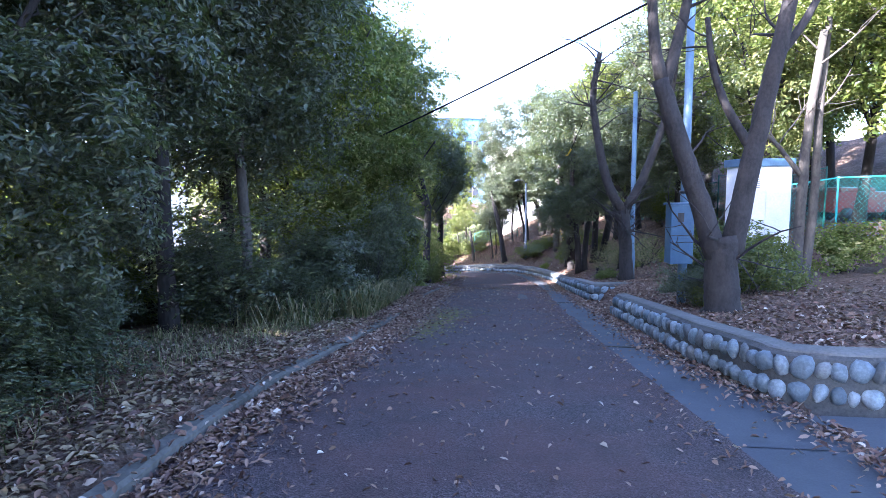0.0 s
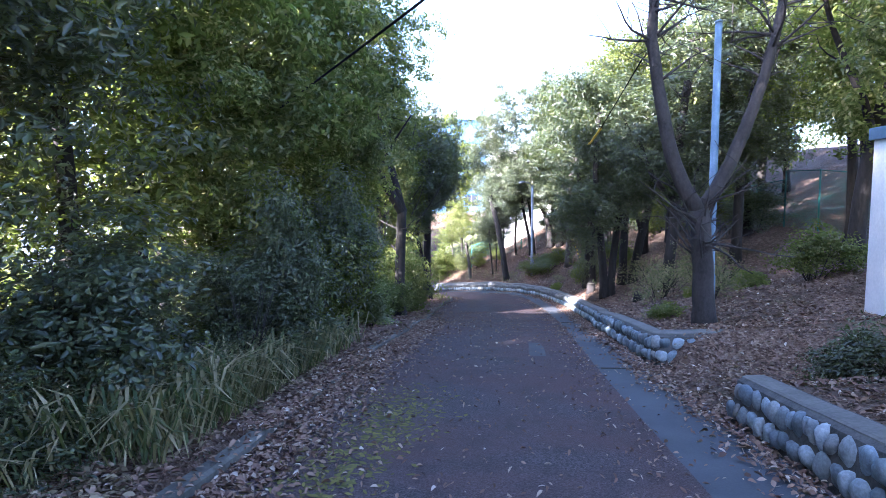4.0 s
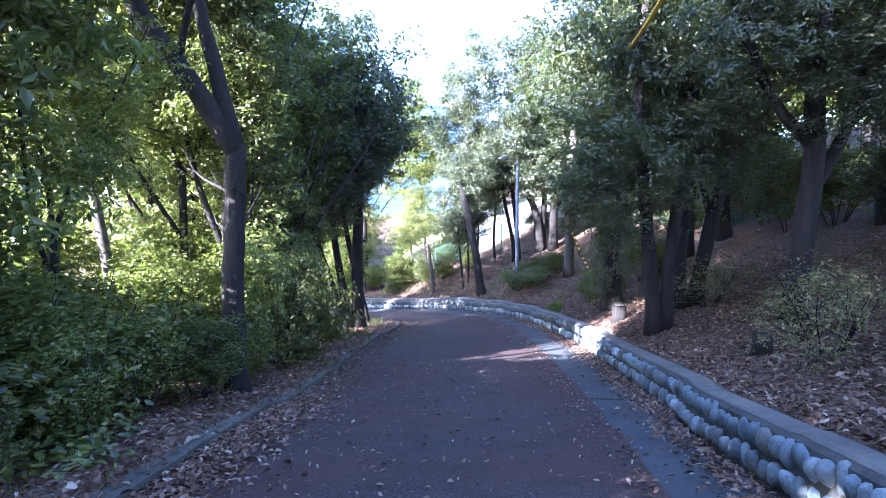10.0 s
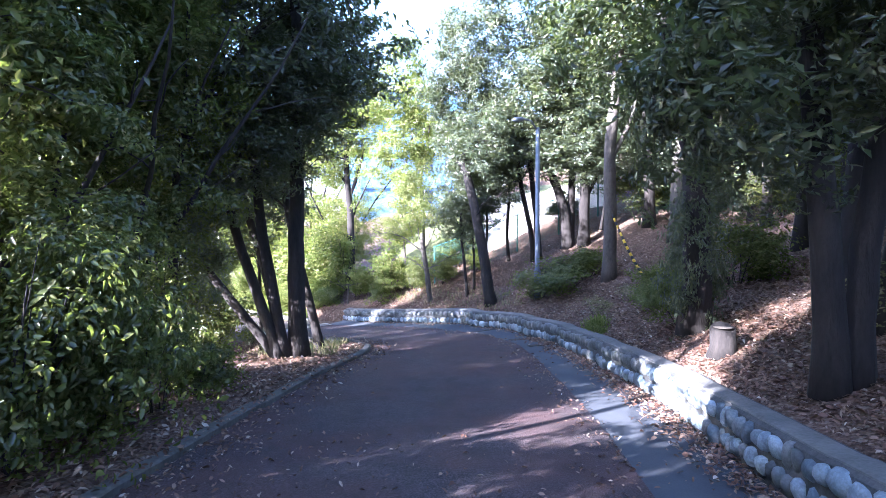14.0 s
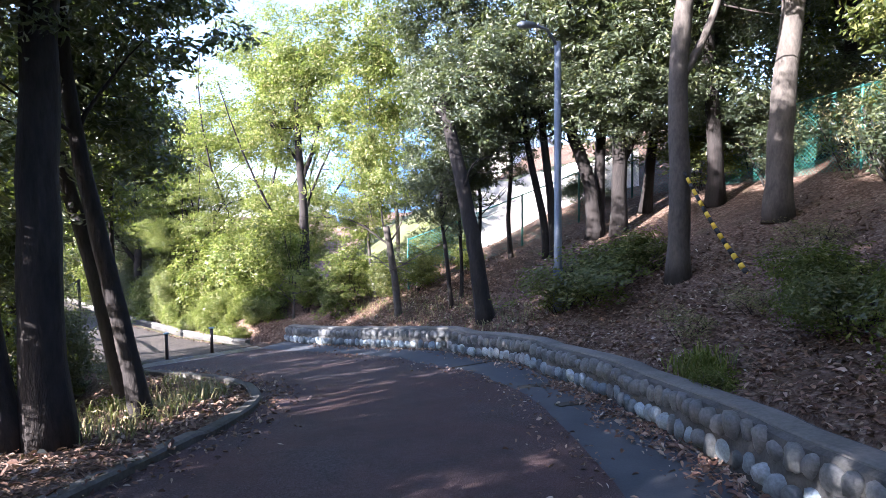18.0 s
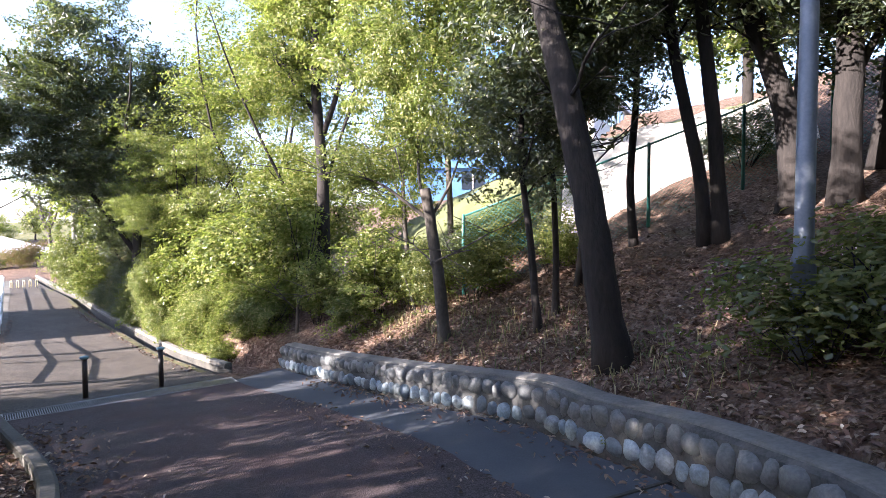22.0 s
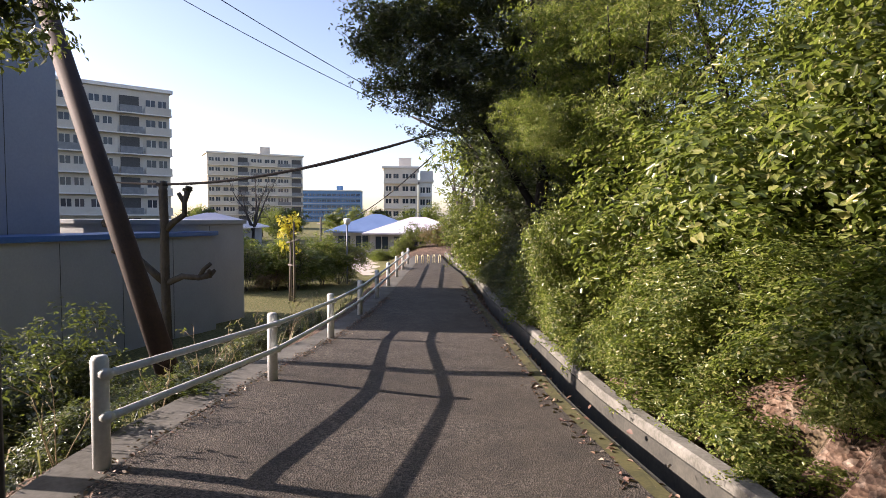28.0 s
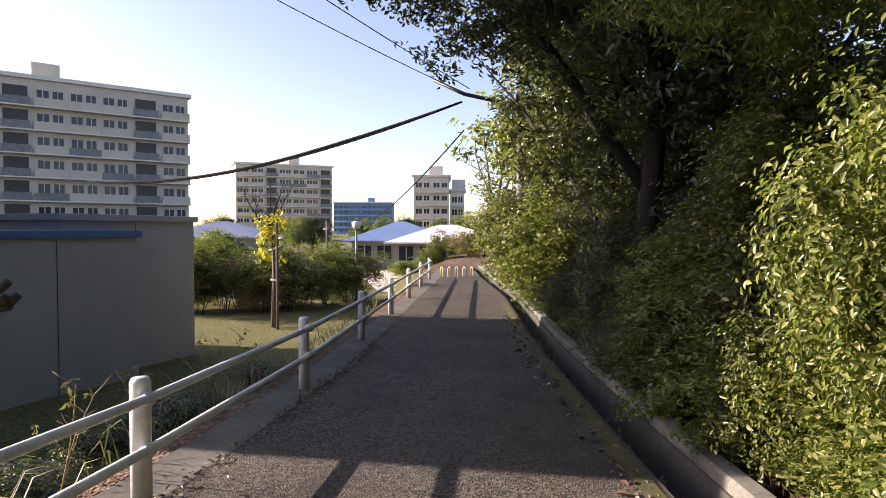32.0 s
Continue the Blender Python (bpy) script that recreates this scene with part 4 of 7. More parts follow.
tree(1.9, 48.8, 8.5, 0.08, [(0, 0, 5.4, 0.5, 0.45), (-0.2, 0, 7.2, 0.6, 0.5), (-0.8, 0.2, 9.2, 0.65, 0.55), (0.9, 0, 6.2, 0.45, 0.4)], "bright", BARK_PALE, (0, 0), "tall fresh-leaved tree behind the fence", seed=417, spread=0.25)
tree(1.25, 46.5, 6.2, 0.055, [(-0.2, 0.1, 2.4, 0.45, 0.4), (0.3, 0, 3.7, 0.6, 0.5), (-0.5, 0.1, 5.0, 0.7, 0.55), (0.3, 0.2, 6.3, 0.7, 0.55), (-0.3, 0, 7.6, 0.7, 0.55)], "bright", BARK_PALE, (0, 0), "slender fresh-leaved tree before the fence", seed=410, spread=0.3)
for i, (x, y) in enumerate([(12.2, 45.6), (13.4, 44.6), (14.6, 46.0), (13.2, 42.4), (13.6, 40.0), (13.4, 37.4)]):
    bush(x, y, 1.5, rnd.uniform(2.6, 3.6), ("dark", "mid", "dark")[i % 3], 470 + i, "tall dark shrub on the ridge beyond the fence", "shrubs on the ridge")
tree(-1.5, 26.2, 7.5, 0.12, [(0.1, 0.3, 4.6, 0.7, 0.55), (-0.3, 0, 6.4, 0.85, 0.65), (0.5, -0.4, 5.4, 0.5, 0.4)], "mid", BARK_DARK, (-0.04, 0), "dark-stemmed leafy tree behind the kerb", seed=467, fork=3.0, forks=4, spread=0.35)
# Added so its crowns block a sun patch on the gutter and wall.
tree(-2.0, 22.3, 5.0, 0.06, [(0.3, 0, 2.7, 0.36, 0.26), (0.2, 0.6, 3.7, 0.42, 0.3), (-0.2, -0.5, 4.6, 0.45, 0.35)], "bright", BARK_DARK, (0.02, 0), "slender tree added among the shrubs to shade the gutter", seed=469, fork=1.8, spread=0.25, forks=3)
# dark forked tree beside the kerb
shaped_tree(-0.62, 23.75, [([(0, 0, 0), (-0.05, 0, 1.3), (0.02, 0.05, 2.6), (0.05, 0, 3.3)], 0.155, 0.135), ([(0.05, 0, 3.2), (-0.35, -0.1, 3.9), (-1.1, -0.2, 5.0), (-2.0, -0.3, 6.6)], 0.15, 0.07),
                          ([(0.05, 0, 3.25), (-0.15, 0, 4.1), (-0.5, 0.2, 5.4), (-0.7, 0.4, 7.0)], 0.12, 0.05), ([(-0.6, -0.1, 4.3), (-0.2, -0.6, 5.0), (0.4, -1.0, 5.8)], 0.05, 0.02)],
            BARK_DARK, "dark forked tree leaning from the kerb", [(-1.6, 0, 7.4, 0.9, 0.7), (-0.3, 0.8, 8.0, 0.8, 0.7)], "mid", 401, 10)
shaped_tree(-2.35, 24.2, [([(0, 0, 0), (-0.1, 0, 2.0), (-0.45, 0, 3.6), (-0.75, 0.1, 5.0), (-0.9, 0, 7)], 0.08, 0.04)], BARK_PALE, "slender pale tree among shrubs", [(-0.9, 0, 7.2, 0.7, 0.6)], "bright", 402, 6)
for i, (x, y) in enumerate([(-1.75, 28.2), (-1.9, 30.4), (-2.2, 32.2)]):
    tree(x, y, 6.5, 0.10, [(0.3, 0, 1.9, 0.5, 0.42), (0.1, 0.1, 3.3, 0.65, 0.5)] + [(0.2, -0.2, 4.8, 0.7, 0.5)][:i % 2], ("mid", "mid", "dark")[i], BARK_DARK, (0.03, 0), "low-branched leafy evergreen beside the kerb", seed=480 + i, fork=1.3, group="low-branched trees before the bend")
# cluster of stems before the bend
# Most crowns at the bend take the dark leaf to look shaded.
shaped_tree(-0.42, 33.35, [([(0, 0, 0), (-0.75, 0.1, 0.9), (-1.5, 0.1, 1.9), (-2.1, 0, 2.7), (-2.9, 0, 3.8)], 0.10, 0.05), ([(0, 0, 0), (-0.35, 0, 1.1), (-0.7, 0, 2.1), (-1.0, 0.1, 3.2), (-1.3, 0, 5)], 0.12, 0.06),
                           ([(0.05, 0.05, 0), (-0.15, 0.1, 1.3), (-0.4, 0.1, 2.8), (-0.5, 0.2, 4.6), (-0.6, 0.2, 6.5)], 0.13, 0.06), ([(0.3, 0.2, 0), (0.25, 0.2, 1.5), (0.3, 0.25, 3.2), (0.4, 0.3, 5.0), (0.3, 0.4, 7.5)], 0.19, 0.09)],
            BARK_DARK, "cluster of dark mossy trunks from one foot", [(-1.6, -0.2, 4.6, 0.8, 0.6), (-0.4, -0.1, 5.6, 0.95, 0.75), (0.3, -0.2, 6.8, 0.95, 0.8), (-1.4, 0.5, 7.4, 1.0, 0.8), (0.6, -0.6, 4.9, 0.5, 0.42), (-1.9, -0.5, 3.2, 0.5, 0.4, "mid"), (-0.3, -0.7, 3.9, 0.55, 0.4), (-2.6, -0.3, 4.0, 0.6, 0.5, "mid")], "dark", 403, 10)
shaped_tree(0.02, 34.9, [([(0, 0, 0), (-0.15, 0, 0.9), (-0.5, 0.1, 2.2), (-0.75, 0.1, 3.6), (-0.9, 0.2, 5.5)], 0.11, 0.06)], BARK_DARK, "dark leaning trunk at the kerb end", [(-0.8, 0.4, 5.2, 0.75, 0.6), (0.0, 0.2, 6.4, 0.8, 0.6)], "dark", 404, 6)
shaped_tree(-1.35, 37.3, [([(0, 0, 0), (-0.18, 0, 1.3), (-0.5, 0, 2.8), (-0.95, 0, 4.3), (-1.3, 0, 6)], 0.15, 0.08)], BARK_DARK, "dark leaning trunk on the mound", [(-1.2, 0.3, 5.1, 0.85, 0.7), (-0.2, 0.2, 6.2, 0.8, 0.6)], "dark", 405, 6)
shaped_tree(-2.6, 39.2, [([(0, 0, 0), (0.05, 0, 1.8), (0, 0, 3.6), (0.1, 0, 5)], 0.06, 0.03)], BARK_DARK, "slender dark tree on the mound", [(0, 0, 4.9, 0.65, 0.6)], "mid", 406, 4)
for i, (x, y, w, h, k) in enumerate([(-2.4, 35.0, 1.0, 1.6, "mid"), (-3.6, 37.0, 1.2, 2.0, "bright"), (-4.6, 39.0, 1.2, 2.0, "dark"), (-3.2, 40.6, 0.5, 0.7, "dark"), (-1.0, 36.2, 0.35, 0.5, "bright"), (-2.2, 38.6, 0.35, 0.5, "bright"), (-6.0, 40.5, 1.3, 2.4, "dark")]):
    bush(x, y, w, h, k, 130 + i, "leafy undergrowth on the mound at the bend", "undergrowth on the mound")
# The first tree is put in to shade the lane at the bend.
for i, (x, y, h, k) in enumerate([(-5.6, 33.0, 8, "mid_far"), (-8.5, 37.5, 5, "bright_far")]):
    tree(x, y, h, 0.13, [(0, 0, h * 0.45, 1.0, 0.8), (0.3, 0, h * 0.8, 1.0, 0.8)], k, BARK_DARK, (0, 0), "leafy evergreen tree below the bend", seed=240 + i, group="trees below the bend")

# ================= right of the lane =================
shaped_tree(3.97, 8.45, [([(0.03, 0, 0), (0, 0, 0.45), (-0.02, 0, 0.9), (-0.02, 0, 1.15)], 0.26, 0.22), ([(-0.11, 0, 0.9), (-0.32, 0, 1.55), (-0.55, 0.05, 2.2), (-0.79, 0.05, 2.85), (-0.94, 0.05, 3.35)], 0.16, 0.115),
                        ([(-0.92, 0.05, 3.3), (-1.09, 0, 3.9), (-1.12, 0, 4.9)], 0.09, 0.055), ([(-0.9, 0.05, 3.25), (-0.7, 0.1, 3.85), (-0.5, 0.1, 4.9)], 0.09, 0.055),
                        ([(0.11, 0, 0.9), (0.22, 0, 1.55), (0.38, 0.05, 2.3), (0.52, 0.05, 3.05), (0.67, 0.05, 3.75), (0.9, 0.05, 5.0)], 0.17, 0.09), ([(0.38, 0.05, 2.35), (0.05, 0.15, 2.9), (-0.2, 0.15, 3.5), (-0.27, 0.2, 4.2)], 0.075, 0.035), ([(0.63, 0.05, 3.6), (1.12, 0.1, 4.2), (1.45, 0.1, 5.2)], 0.07, 0.035)],
            BARK_CHERRY, "old bare cherry tree forking into two dark knobbly limbs", [], "mid", 411, 20, sides=12)
shaped_tree(5.25, 17.0, [([(0, 0, 0), (-0.05, 0, 1.0), (-0.15, 0, 2.1)], 0.20, 0.17), ([(-0.15, 0, 2.05), (-0.55, 0, 2.6), (-0.85, 0, 3.8), (-1.1, 0, 5.2), (-0.9, 0, 6.4)], 0.14, 0.07), ([(-0.15, 0, 2.05), (0.2, 0, 2.5), (0.75, 0, 3.9), (1.15, 0.1, 5.2), (1.3, 0.1, 6.6)], 0.13, 0.06)],
            BARK_CHERRY, "bare forked cherry tree beside the blue lamp post", [], "mid", 412, 62, sides=11)
shaped_tree(7.8, 13.2, [([(0, 0, 0), (0.05, 0, 1.6), (0.1, 0, 3.4), (0.35, 0, 5.5)], 0.13, 0.08), ([(0.2, 0, 0), (0.35, 0, 1.8), (0.4, 0.1, 3.8), (0.5, 0.1, 5.8)], 0.11, 0.07), ([(0.05, 0, 2.4), (-0.6, 0, 3.2), (-0.9, 0, 3.4)], 0.06, 0.04)],
            BARK_PALE, "pale twin-stemmed tree on the leafy bank", [(0.4, 0.2, 6.8, 0.8, 0.6)], "bright", 413, 8)
shaped_tree(6.4, 27.5, [([(-0.12, 0, 0), (-0.15, 0, 1.0), (-0.3, 0, 2.3), (-0.5, 0.1, 4.5), (-0.4, 0, 6.5)], 0.15, 0.07), ([(0.12, 0, 0), (0.12, 0, 1.2), (0.3, 0, 2.6), (0.6, 0, 4.6), (0.5, 0, 6.6)], 0.14, 0.07)],
            BARK_DARK, "twin-trunked dark evergreen tree on the bank", [(-0.7, -0.2, 3.3, 0.7, 0.5), (0.5, 0.2, 4.8, 0.85, 0.65), (-0.2, 0.5, 6.4, 0.95, 0.75), (-1.3, 0.1, 2.7, 0.4, 0.4), (0.3, -0.7, 3.6, 0.5, 0.42)], "dark", 414)
shaped_tree(4.22, 40.85, [([(0, 0, 0), (-0.12, 0.12, 1.0), (-0.33, 0.42, 2.4), (-0.6, 0.75, 3.7), (-0.88, 1.05, 4.9)], 0.18, 0.13), ([(-0.76, 0.95, 4.45), (-0.98, 1.0, 4.6), (-1.08, 1.0, 4.78)], 0.08, 0.06)],
            BARK_DARK, "leaning dark trunk cut off at the top", [], "mid", 415, 3, sides=11)
shaped_tree(2.25, 43.25, [([(0, 0, 0), (-0.06, 0.03, 0.7), (-0.14, 0.08, 1.4), (-0.3, 0.15, 2.3)], 0.095, 0.08), ([(-0.24, 0.12, 1.85), (-0.5, 0.1, 2.05), (-0.95, 0.1, 2.4), (-1.5, 0.1, 2.55)], 0.03, 0.012), ([(-0.28, 0.15, 2.0), (-0.4, 0.2, 2.4), (-0.42, 0.3, 3.2)], 0.03, 0.015),
                         ([(-0.2, 0.15, 1.9), (0.05, 0.2, 2.3), (0.25, 0.3, 2.9)], 0.025, 0.012), ([(-0.1, 0.06, 1.2), (-0.2, 0.0, 1.22)], 0.05, 0.035)],
            BARK_PALE, "slender pale tree cut off at the top with thin leafy shoots", [(-1.2, 0.2, 2.7, 0.3, 0.2), (-0.5, 0.3, 3.4, 0.38, 0.4), (-0.8, 0.4, 4.3, 0.3, 0.3), (0.2, 0.3, 3.1, 0.22, 0.2)], "bright", 416, 9, sides=11)
for i, (x, y, h, r) in enumerate([(3.55, 42.4, 3.0, 0.055), (3.8, 42.75, 2.8, 0.05), (4.2, 43.6, 3.2, 0.055)]):
    shaped_tree(x, y, [([(0, 0, 0), (-0.1 + 0.1 * i, 0, h * 0.4), (-0.25 + 0.2 * i, 0.1, h * 0.8), (-0.2, 0.1, h)], r, r * 0.6)], BARK_DARK, "slim dark-leaved tree on the sunny bank", [(-0.3, 0.1, h - 0.1, 0.45, 0.4), (0.1, 0.2, h + 0.9, 0.6, 0.5), (0.2, 0.1, h + 2.1, 0.65, 0.55)], "dark", 420 + i, 6, group="slim trees on the bank")
shaped_tree(7.3, 38.5, [([(0, 0, 0), (0.0, 0, 1.4), (0.02, 0.05, 2.6), (-0.05, 0.05, 3.3), (0.1, 0, 4.8), (0.25, 0, 7.5)], 0.19, 0.12), ([(0, 0, 3.4), (0.5, 0.1, 4.2), (0.9, 0.1, 5.5)], 0.08, 0.05)],
            BARK_PALE, "straight pale grey trunk on the bank", [(0.2, 0.2, 7.2, 1.0, 0.75)], "dark", 424, 5, sides=11)
shaped_tree(9.6, 39.6, [([(0, 0, 0), (0, 0, 1.5), (0.12, 0, 3.0), (0.3, 0, 5), (0.4, 0, 7.5)], 0.25, 0.17)], BARK_PALE, "thick sunlit trunk high on the bank", [(0.3, 0, 6.8, 1.1, 0.8)], "dark", 425, 4, sides=11)
shaped_tree(6.75, 31.6, [([(0, 0, 0), (0.02, 0, 1.5), (-0.05, 0, 3.0), (0.1, 0, 5), (0.1, 0, 8)], 0.24, 0.16), ([(0, 0, 2.6), (-0.35, 0.1, 3.6), (-0.6, 0.1, 5.5)], 0.12, 0.07)], BARK_DARK, "ivy-covered dark trunk on the bank", [(0.2, 0, 5.9, 1.0, 0.8), (-0.5, -0.4, 7.2, 0.9, 0.7), (0.0, 0.0, 1.4, 0.28, 0.55)], "dark", 426, 4, sides=11)
# Leaf kinds here partly copy how brightly each crown is lit.
bank = [(9.8, 33.9, "mid"), (10.1, 26.0, "dark"), (11.3, 38.5, "mid_far"), (13.5, 36.5, "mid_far"), (10.6, 21.0, "bright"), (12.0, 29.0, "mid_far"),
        (14.5, 33.0, "bright_far"), (11.5, 14.0, "bright_far"), (13.5, 19.5, "bright_far"), (15.5, 25.5, "bright_far"), (15.5, 15.0, "mid_far"), (16.5, 20.5, "bright_far"), (9.8, 42.6, "dark"), (8.7, 44.2, "dark"), (13.2, 43.0, "dark"), (10.8, 37.0, "mid"), (16, 9.5, "mid_far"), (9.2, 17.2, "mid"), (13.5, 44.5, "mid_far"), (15.5, 41.0, "mid_far"), (12.5, 48.5, "mid_far"), (17.0, 46.0, "bright_far"), (18.5, 38.0, "mid_far"), (11.2, 34.5, "dark"), (9.0, 50.0, "bright_far"), (12.5, 24.0, "mid_far"), (18, 28, "bright_far"), (19, 33, "mid_far"), (17.5, 12.5, "bright_far"), (14.5, 11.0, "mid_far")]
for i, (x, y, k) in enumerate(bank):
    base = rnd.uniform(4.0, 5.0) if y < 32 else rnd.uniform(3.0, 3.9)
    tree(x, y, 10, (0.13 if k == "mid" else 0.17) * rnd.uniform(0.8, 1.25), [(rnd.uniform(-.7, .7), rnd.uniform(-.7, .7), base, 0.85, 0.7), (0.3, 0, base + 2.6, 1.15, 0.85), (rnd.uniform(-1, 0), 0.3, base + 5.0, 1.0, 0.8)], k, BARK_DARK, (rnd.uniform(-.06, .06), 0), "tall evergreen tree on the leafy bank", seed=320 + i, group="trees on the bank")
# dark trunks leaning over the bank
shaped_tree(7.6, 25.2, [([(0, 0, 0), (0.1, 0, 1.2), (0.25, 0, 2.4), (0.2, 0, 4.0), (0.5, 0, 6.5)], 0.19, 0.12), ([(0.2, 0, 2.1), (0.8, 0.1, 3.0), (1.2, 0.1, 4.6)], 0.12, 0.06), ([(0.2, 0, 2.8), (-0.5, 0, 3.5), (-1.0, 0, 4.8)], 0.10, 0.05)],
            BARK_DARK, "thick dark trunk with spreading boughs on the bank", [(0.6, 0, 5.6, 0.95, 0.6), (-0.9, -0.2, 4.6, 0.6, 0.45), (1.4, 0.2, 4.4, 0.7, 0.5), (0.3, -0.8, 3.7, 0.45, 0.35)], "dark", 464, 14, sides=11)
shaped_tree(7.6, 28.6, [([(0, 0, 0), (0.15, 0, 1.2), (0.5, 0, 2.6), (0.8, 0, 4.4), (0.9, 0, 6.5)], 0.17, 0.10), ([(-0.35, 0.1, 0), (-0.3, 0.1, 1.4), (-0.25, 0.1, 3.0), (-0.4, 0.1, 6.0)], 0.16, 0.09), ([(0.3, 0, 1.9), (0.0, 0, 3.0), (-0.8, 0, 4.2)], 0.08, 0.04)],
            BARK_DARK, "pair of dark leaning trunks on the bank", [(0.8, 0, 6.0, 0.9, 0.6), (-0.5, 0, 5.8, 0.8, 0.6), (-0.9, -0.3, 4.4, 0.4, 0.35)], "dark", 465, 12, sides=10)
shaped_tree(5.2, 44.5, [([(0, 0, 0), (-0.1, 0, 1.2), (0.05, 0, 2.6), (-0.1, 0, 4.2)], 0.07, 0.04)], BARK_DARK, "slim dark-leaved tree before the fence", [(-0.2, 0, 3.2, 0.5, 0.4), (0.3, 0, 4.4, 0.6, 0.5)], "dark", 466, 6)
# dark group behind the lamp post: a slim leaning pair and two thick trunks
shaped_tree(5.98, 43.5, [([(0, 0, 0), (-0.05, 0, 1.0), (-0.3, 0.05, 2.0), (-0.55, 0.1, 3.4), (-0.8, 0.1, 5.6)], 0.10, 0.06), ([(0.17, -0.12, 0), (0.12, -0.1, 1.2), (-0.02, -0.1, 2.4), (-0.15, 0, 3.8), (-0.2, 0, 5.8)], 0.115, 0.07)],
            BARK_DARK, "slim leaning pair of dark trunks on the bank", [(-0.7, 0.1, 4.4, 0.55, 0.45), (0.3, -0.9, 4.0, 0.36, 0.26), (1.0, -0.6, 4.5, 0.42, 0.3), (-0.2, -0.2, 5.9, 0.75, 0.6), (-1.3, 0.2, 5.3, 0.6, 0.5), (-2.9, 0.5, 6.3, 0.62, 0.55), (-2.4, 0.3, 7.7, 0.75, 0.6), (-3.0, 0.6, 4.9, 0.36, 0.36), (-1.8, 0.3, 6.6, 0.6, 0.5), (-0.6, 0.3, 8.8, 0.9, 0.7)], "dark", 461, 8)
shaped_tree(7.2, 43.55, [([(0, 0, 0), (-0.03, 0, 0.9), (-0.2, 0, 1.8), (-0.6, 0.05, 2.7), (-1.0, 0.1, 4.2)], 0.21, 0.10), ([(0.12, 0.1, 0), (0.14, 0.1, 1.4), (0.2, 0.1, 3.0), (0.25, 0.1, 5.6)], 0.15, 0.09)],
            BARK_DARK, "thick forked dark trunk under a dense crown", [(-0.8, 0, 3.7, 0.7, 0.5), (0.1, -0.3, 4.2, 0.85, 0.62), (-0.5, 0.1, 5.6, 1.0, 0.75), (0.5, -0.7, 3.3, 0.5, 0.42)], "dark", 462, 8, sides=11)
shaped_tree(7.72, 43.25, [([(0, 0, 0), (0.02, 0, 1.2), (0, 0, 2.6), (0.15, 0, 4.4), (0.3, 0, 6.5)], 0.20, 0.12), ([(0, 0, 1.6), (0.45, 0, 2.5), (0.9, 0, 3.4)], 0.07, 0.03)],
            BARK_DARK, "thick dark trunk under a dense crown", [(0.3, -0.2, 3.9, 0.8, 0.6), (0.9, 0, 4.8, 0.9, 0.7), (0.2, 0.2, 6.2, 1.0, 0.75), (1.2, -0.5, 3.4, 0.45, 0.4)], "dark", 463, 8, sides=11)
for i, (x, y, w, h, k) in enumerate([(6.5, 22.8, 0.95, 1.3, "dry"), (7.3, 24.0, 0.8, 1.0, "dry"), (6.9, 20.6, 0.9, 1.5, "dry"), (6.3, 19.2, 0.6, 1.0, "dry"), (6.1, 39.2, 1.1, 1.0, "low"), (6.9, 39.6, 1.0, 1.05, "low"), (5.5, 39.5, 0.7, 0.75, "low"), (4.55, 10.9, 0.75, 1.0, "dark"), (3.95, 9.55, 0.42, 0.85, "dark"), (4.15, 9.0, 0.3, 0.45, "mid"), (5.2, 10.3, 0.8, 1.2, "mid"), (5.6, 11.4, 0.9, 1.4, "dark"), (6.5, 12.2, 0.8, 1.2, "mid"),
                                     (5.3, 13.0, 0.6, 0.8, "dark"), (6.8, 32.2, 0.65, 1.1, "low"), (7.6, 28.0, 0.9, 1.2, "dry"), (8.7, 19.5, 0.9, 1.2, "mid"), (7.9, 20.8, 0.5, 0.5, "bright"), (7.0, 21.6, 0.35, 0.35, "bright"), (5.75, 33.8, 0.25, 0.3, "bright"), (6.2, 35.6, 0.4, 0.5, "dry"), (7.2, 34.5, 0.5, 0.7, "low"), (9.8, 14.5, 0.9, 1.4, "bright"),
                                     (5.0, 18.2, 0.4, 0.4, "bright"), (4.1, 39.9, 0.25, 0.35, "bright"), (8.2, 33.2, 0.9, 1.3, "mid"), (7.0, 33.9, 0.6, 0.75, "low"), (7.4, 34.7, 0.7, 0.8, "low"), (7.9, 36.3, 0.55, 0.5, "dry"), (7.0, 35.5, 0.5, 0.45, "dry"), (8.6, 37.0, 0.6, 0.6, "dry")]):
    bush(x, y, w, h, k, 150 + i, {"dry": "sparse brownish shrub on the bank", "low": "low spreading evergreen shrub on the bank", "dark": "dark green shrub behind the wall", "mid": "green shrub on the bank", "bright": "tuft of fresh green leaves on the bank"}[k], "shrubs on the bank")


def stump(x, y, r, h):
    t = empty("tree_stump", spot(x, y, -0.05))
    tagged(t, "weathered brown tree stump among fallen leaves", "stump")
    part("trunk", tubes_mesh("trunk", [([(0, 0, 0), (0.01, 0, h * 0.4), (0, 0.01, h * 0.95), (0, 0, h)], [r * 1.25, r, r * 0.97, r * 0.8])], BARK_DARK, 13), t)
    part("cut", tubes_mesh("cut", [([(0, 0, h), (0, 0, h + 0.012)], [r * 0.78, r * 0.74])], BARK_PALE, 13), t, "pale sawn top")


stump(6.4, 29.9, 0.17, 0.42)
stump(6.2, 23.6, 0.13, 0.3)

# ================= lamp posts, meter box, kiosk =================
BLUE_PAINT = mottled("chalky blue paint", (0.07, 0.13, 0.20), (0.15, 0.23, 0.31), 3, 40, 0.5, 0.2, 0.003)
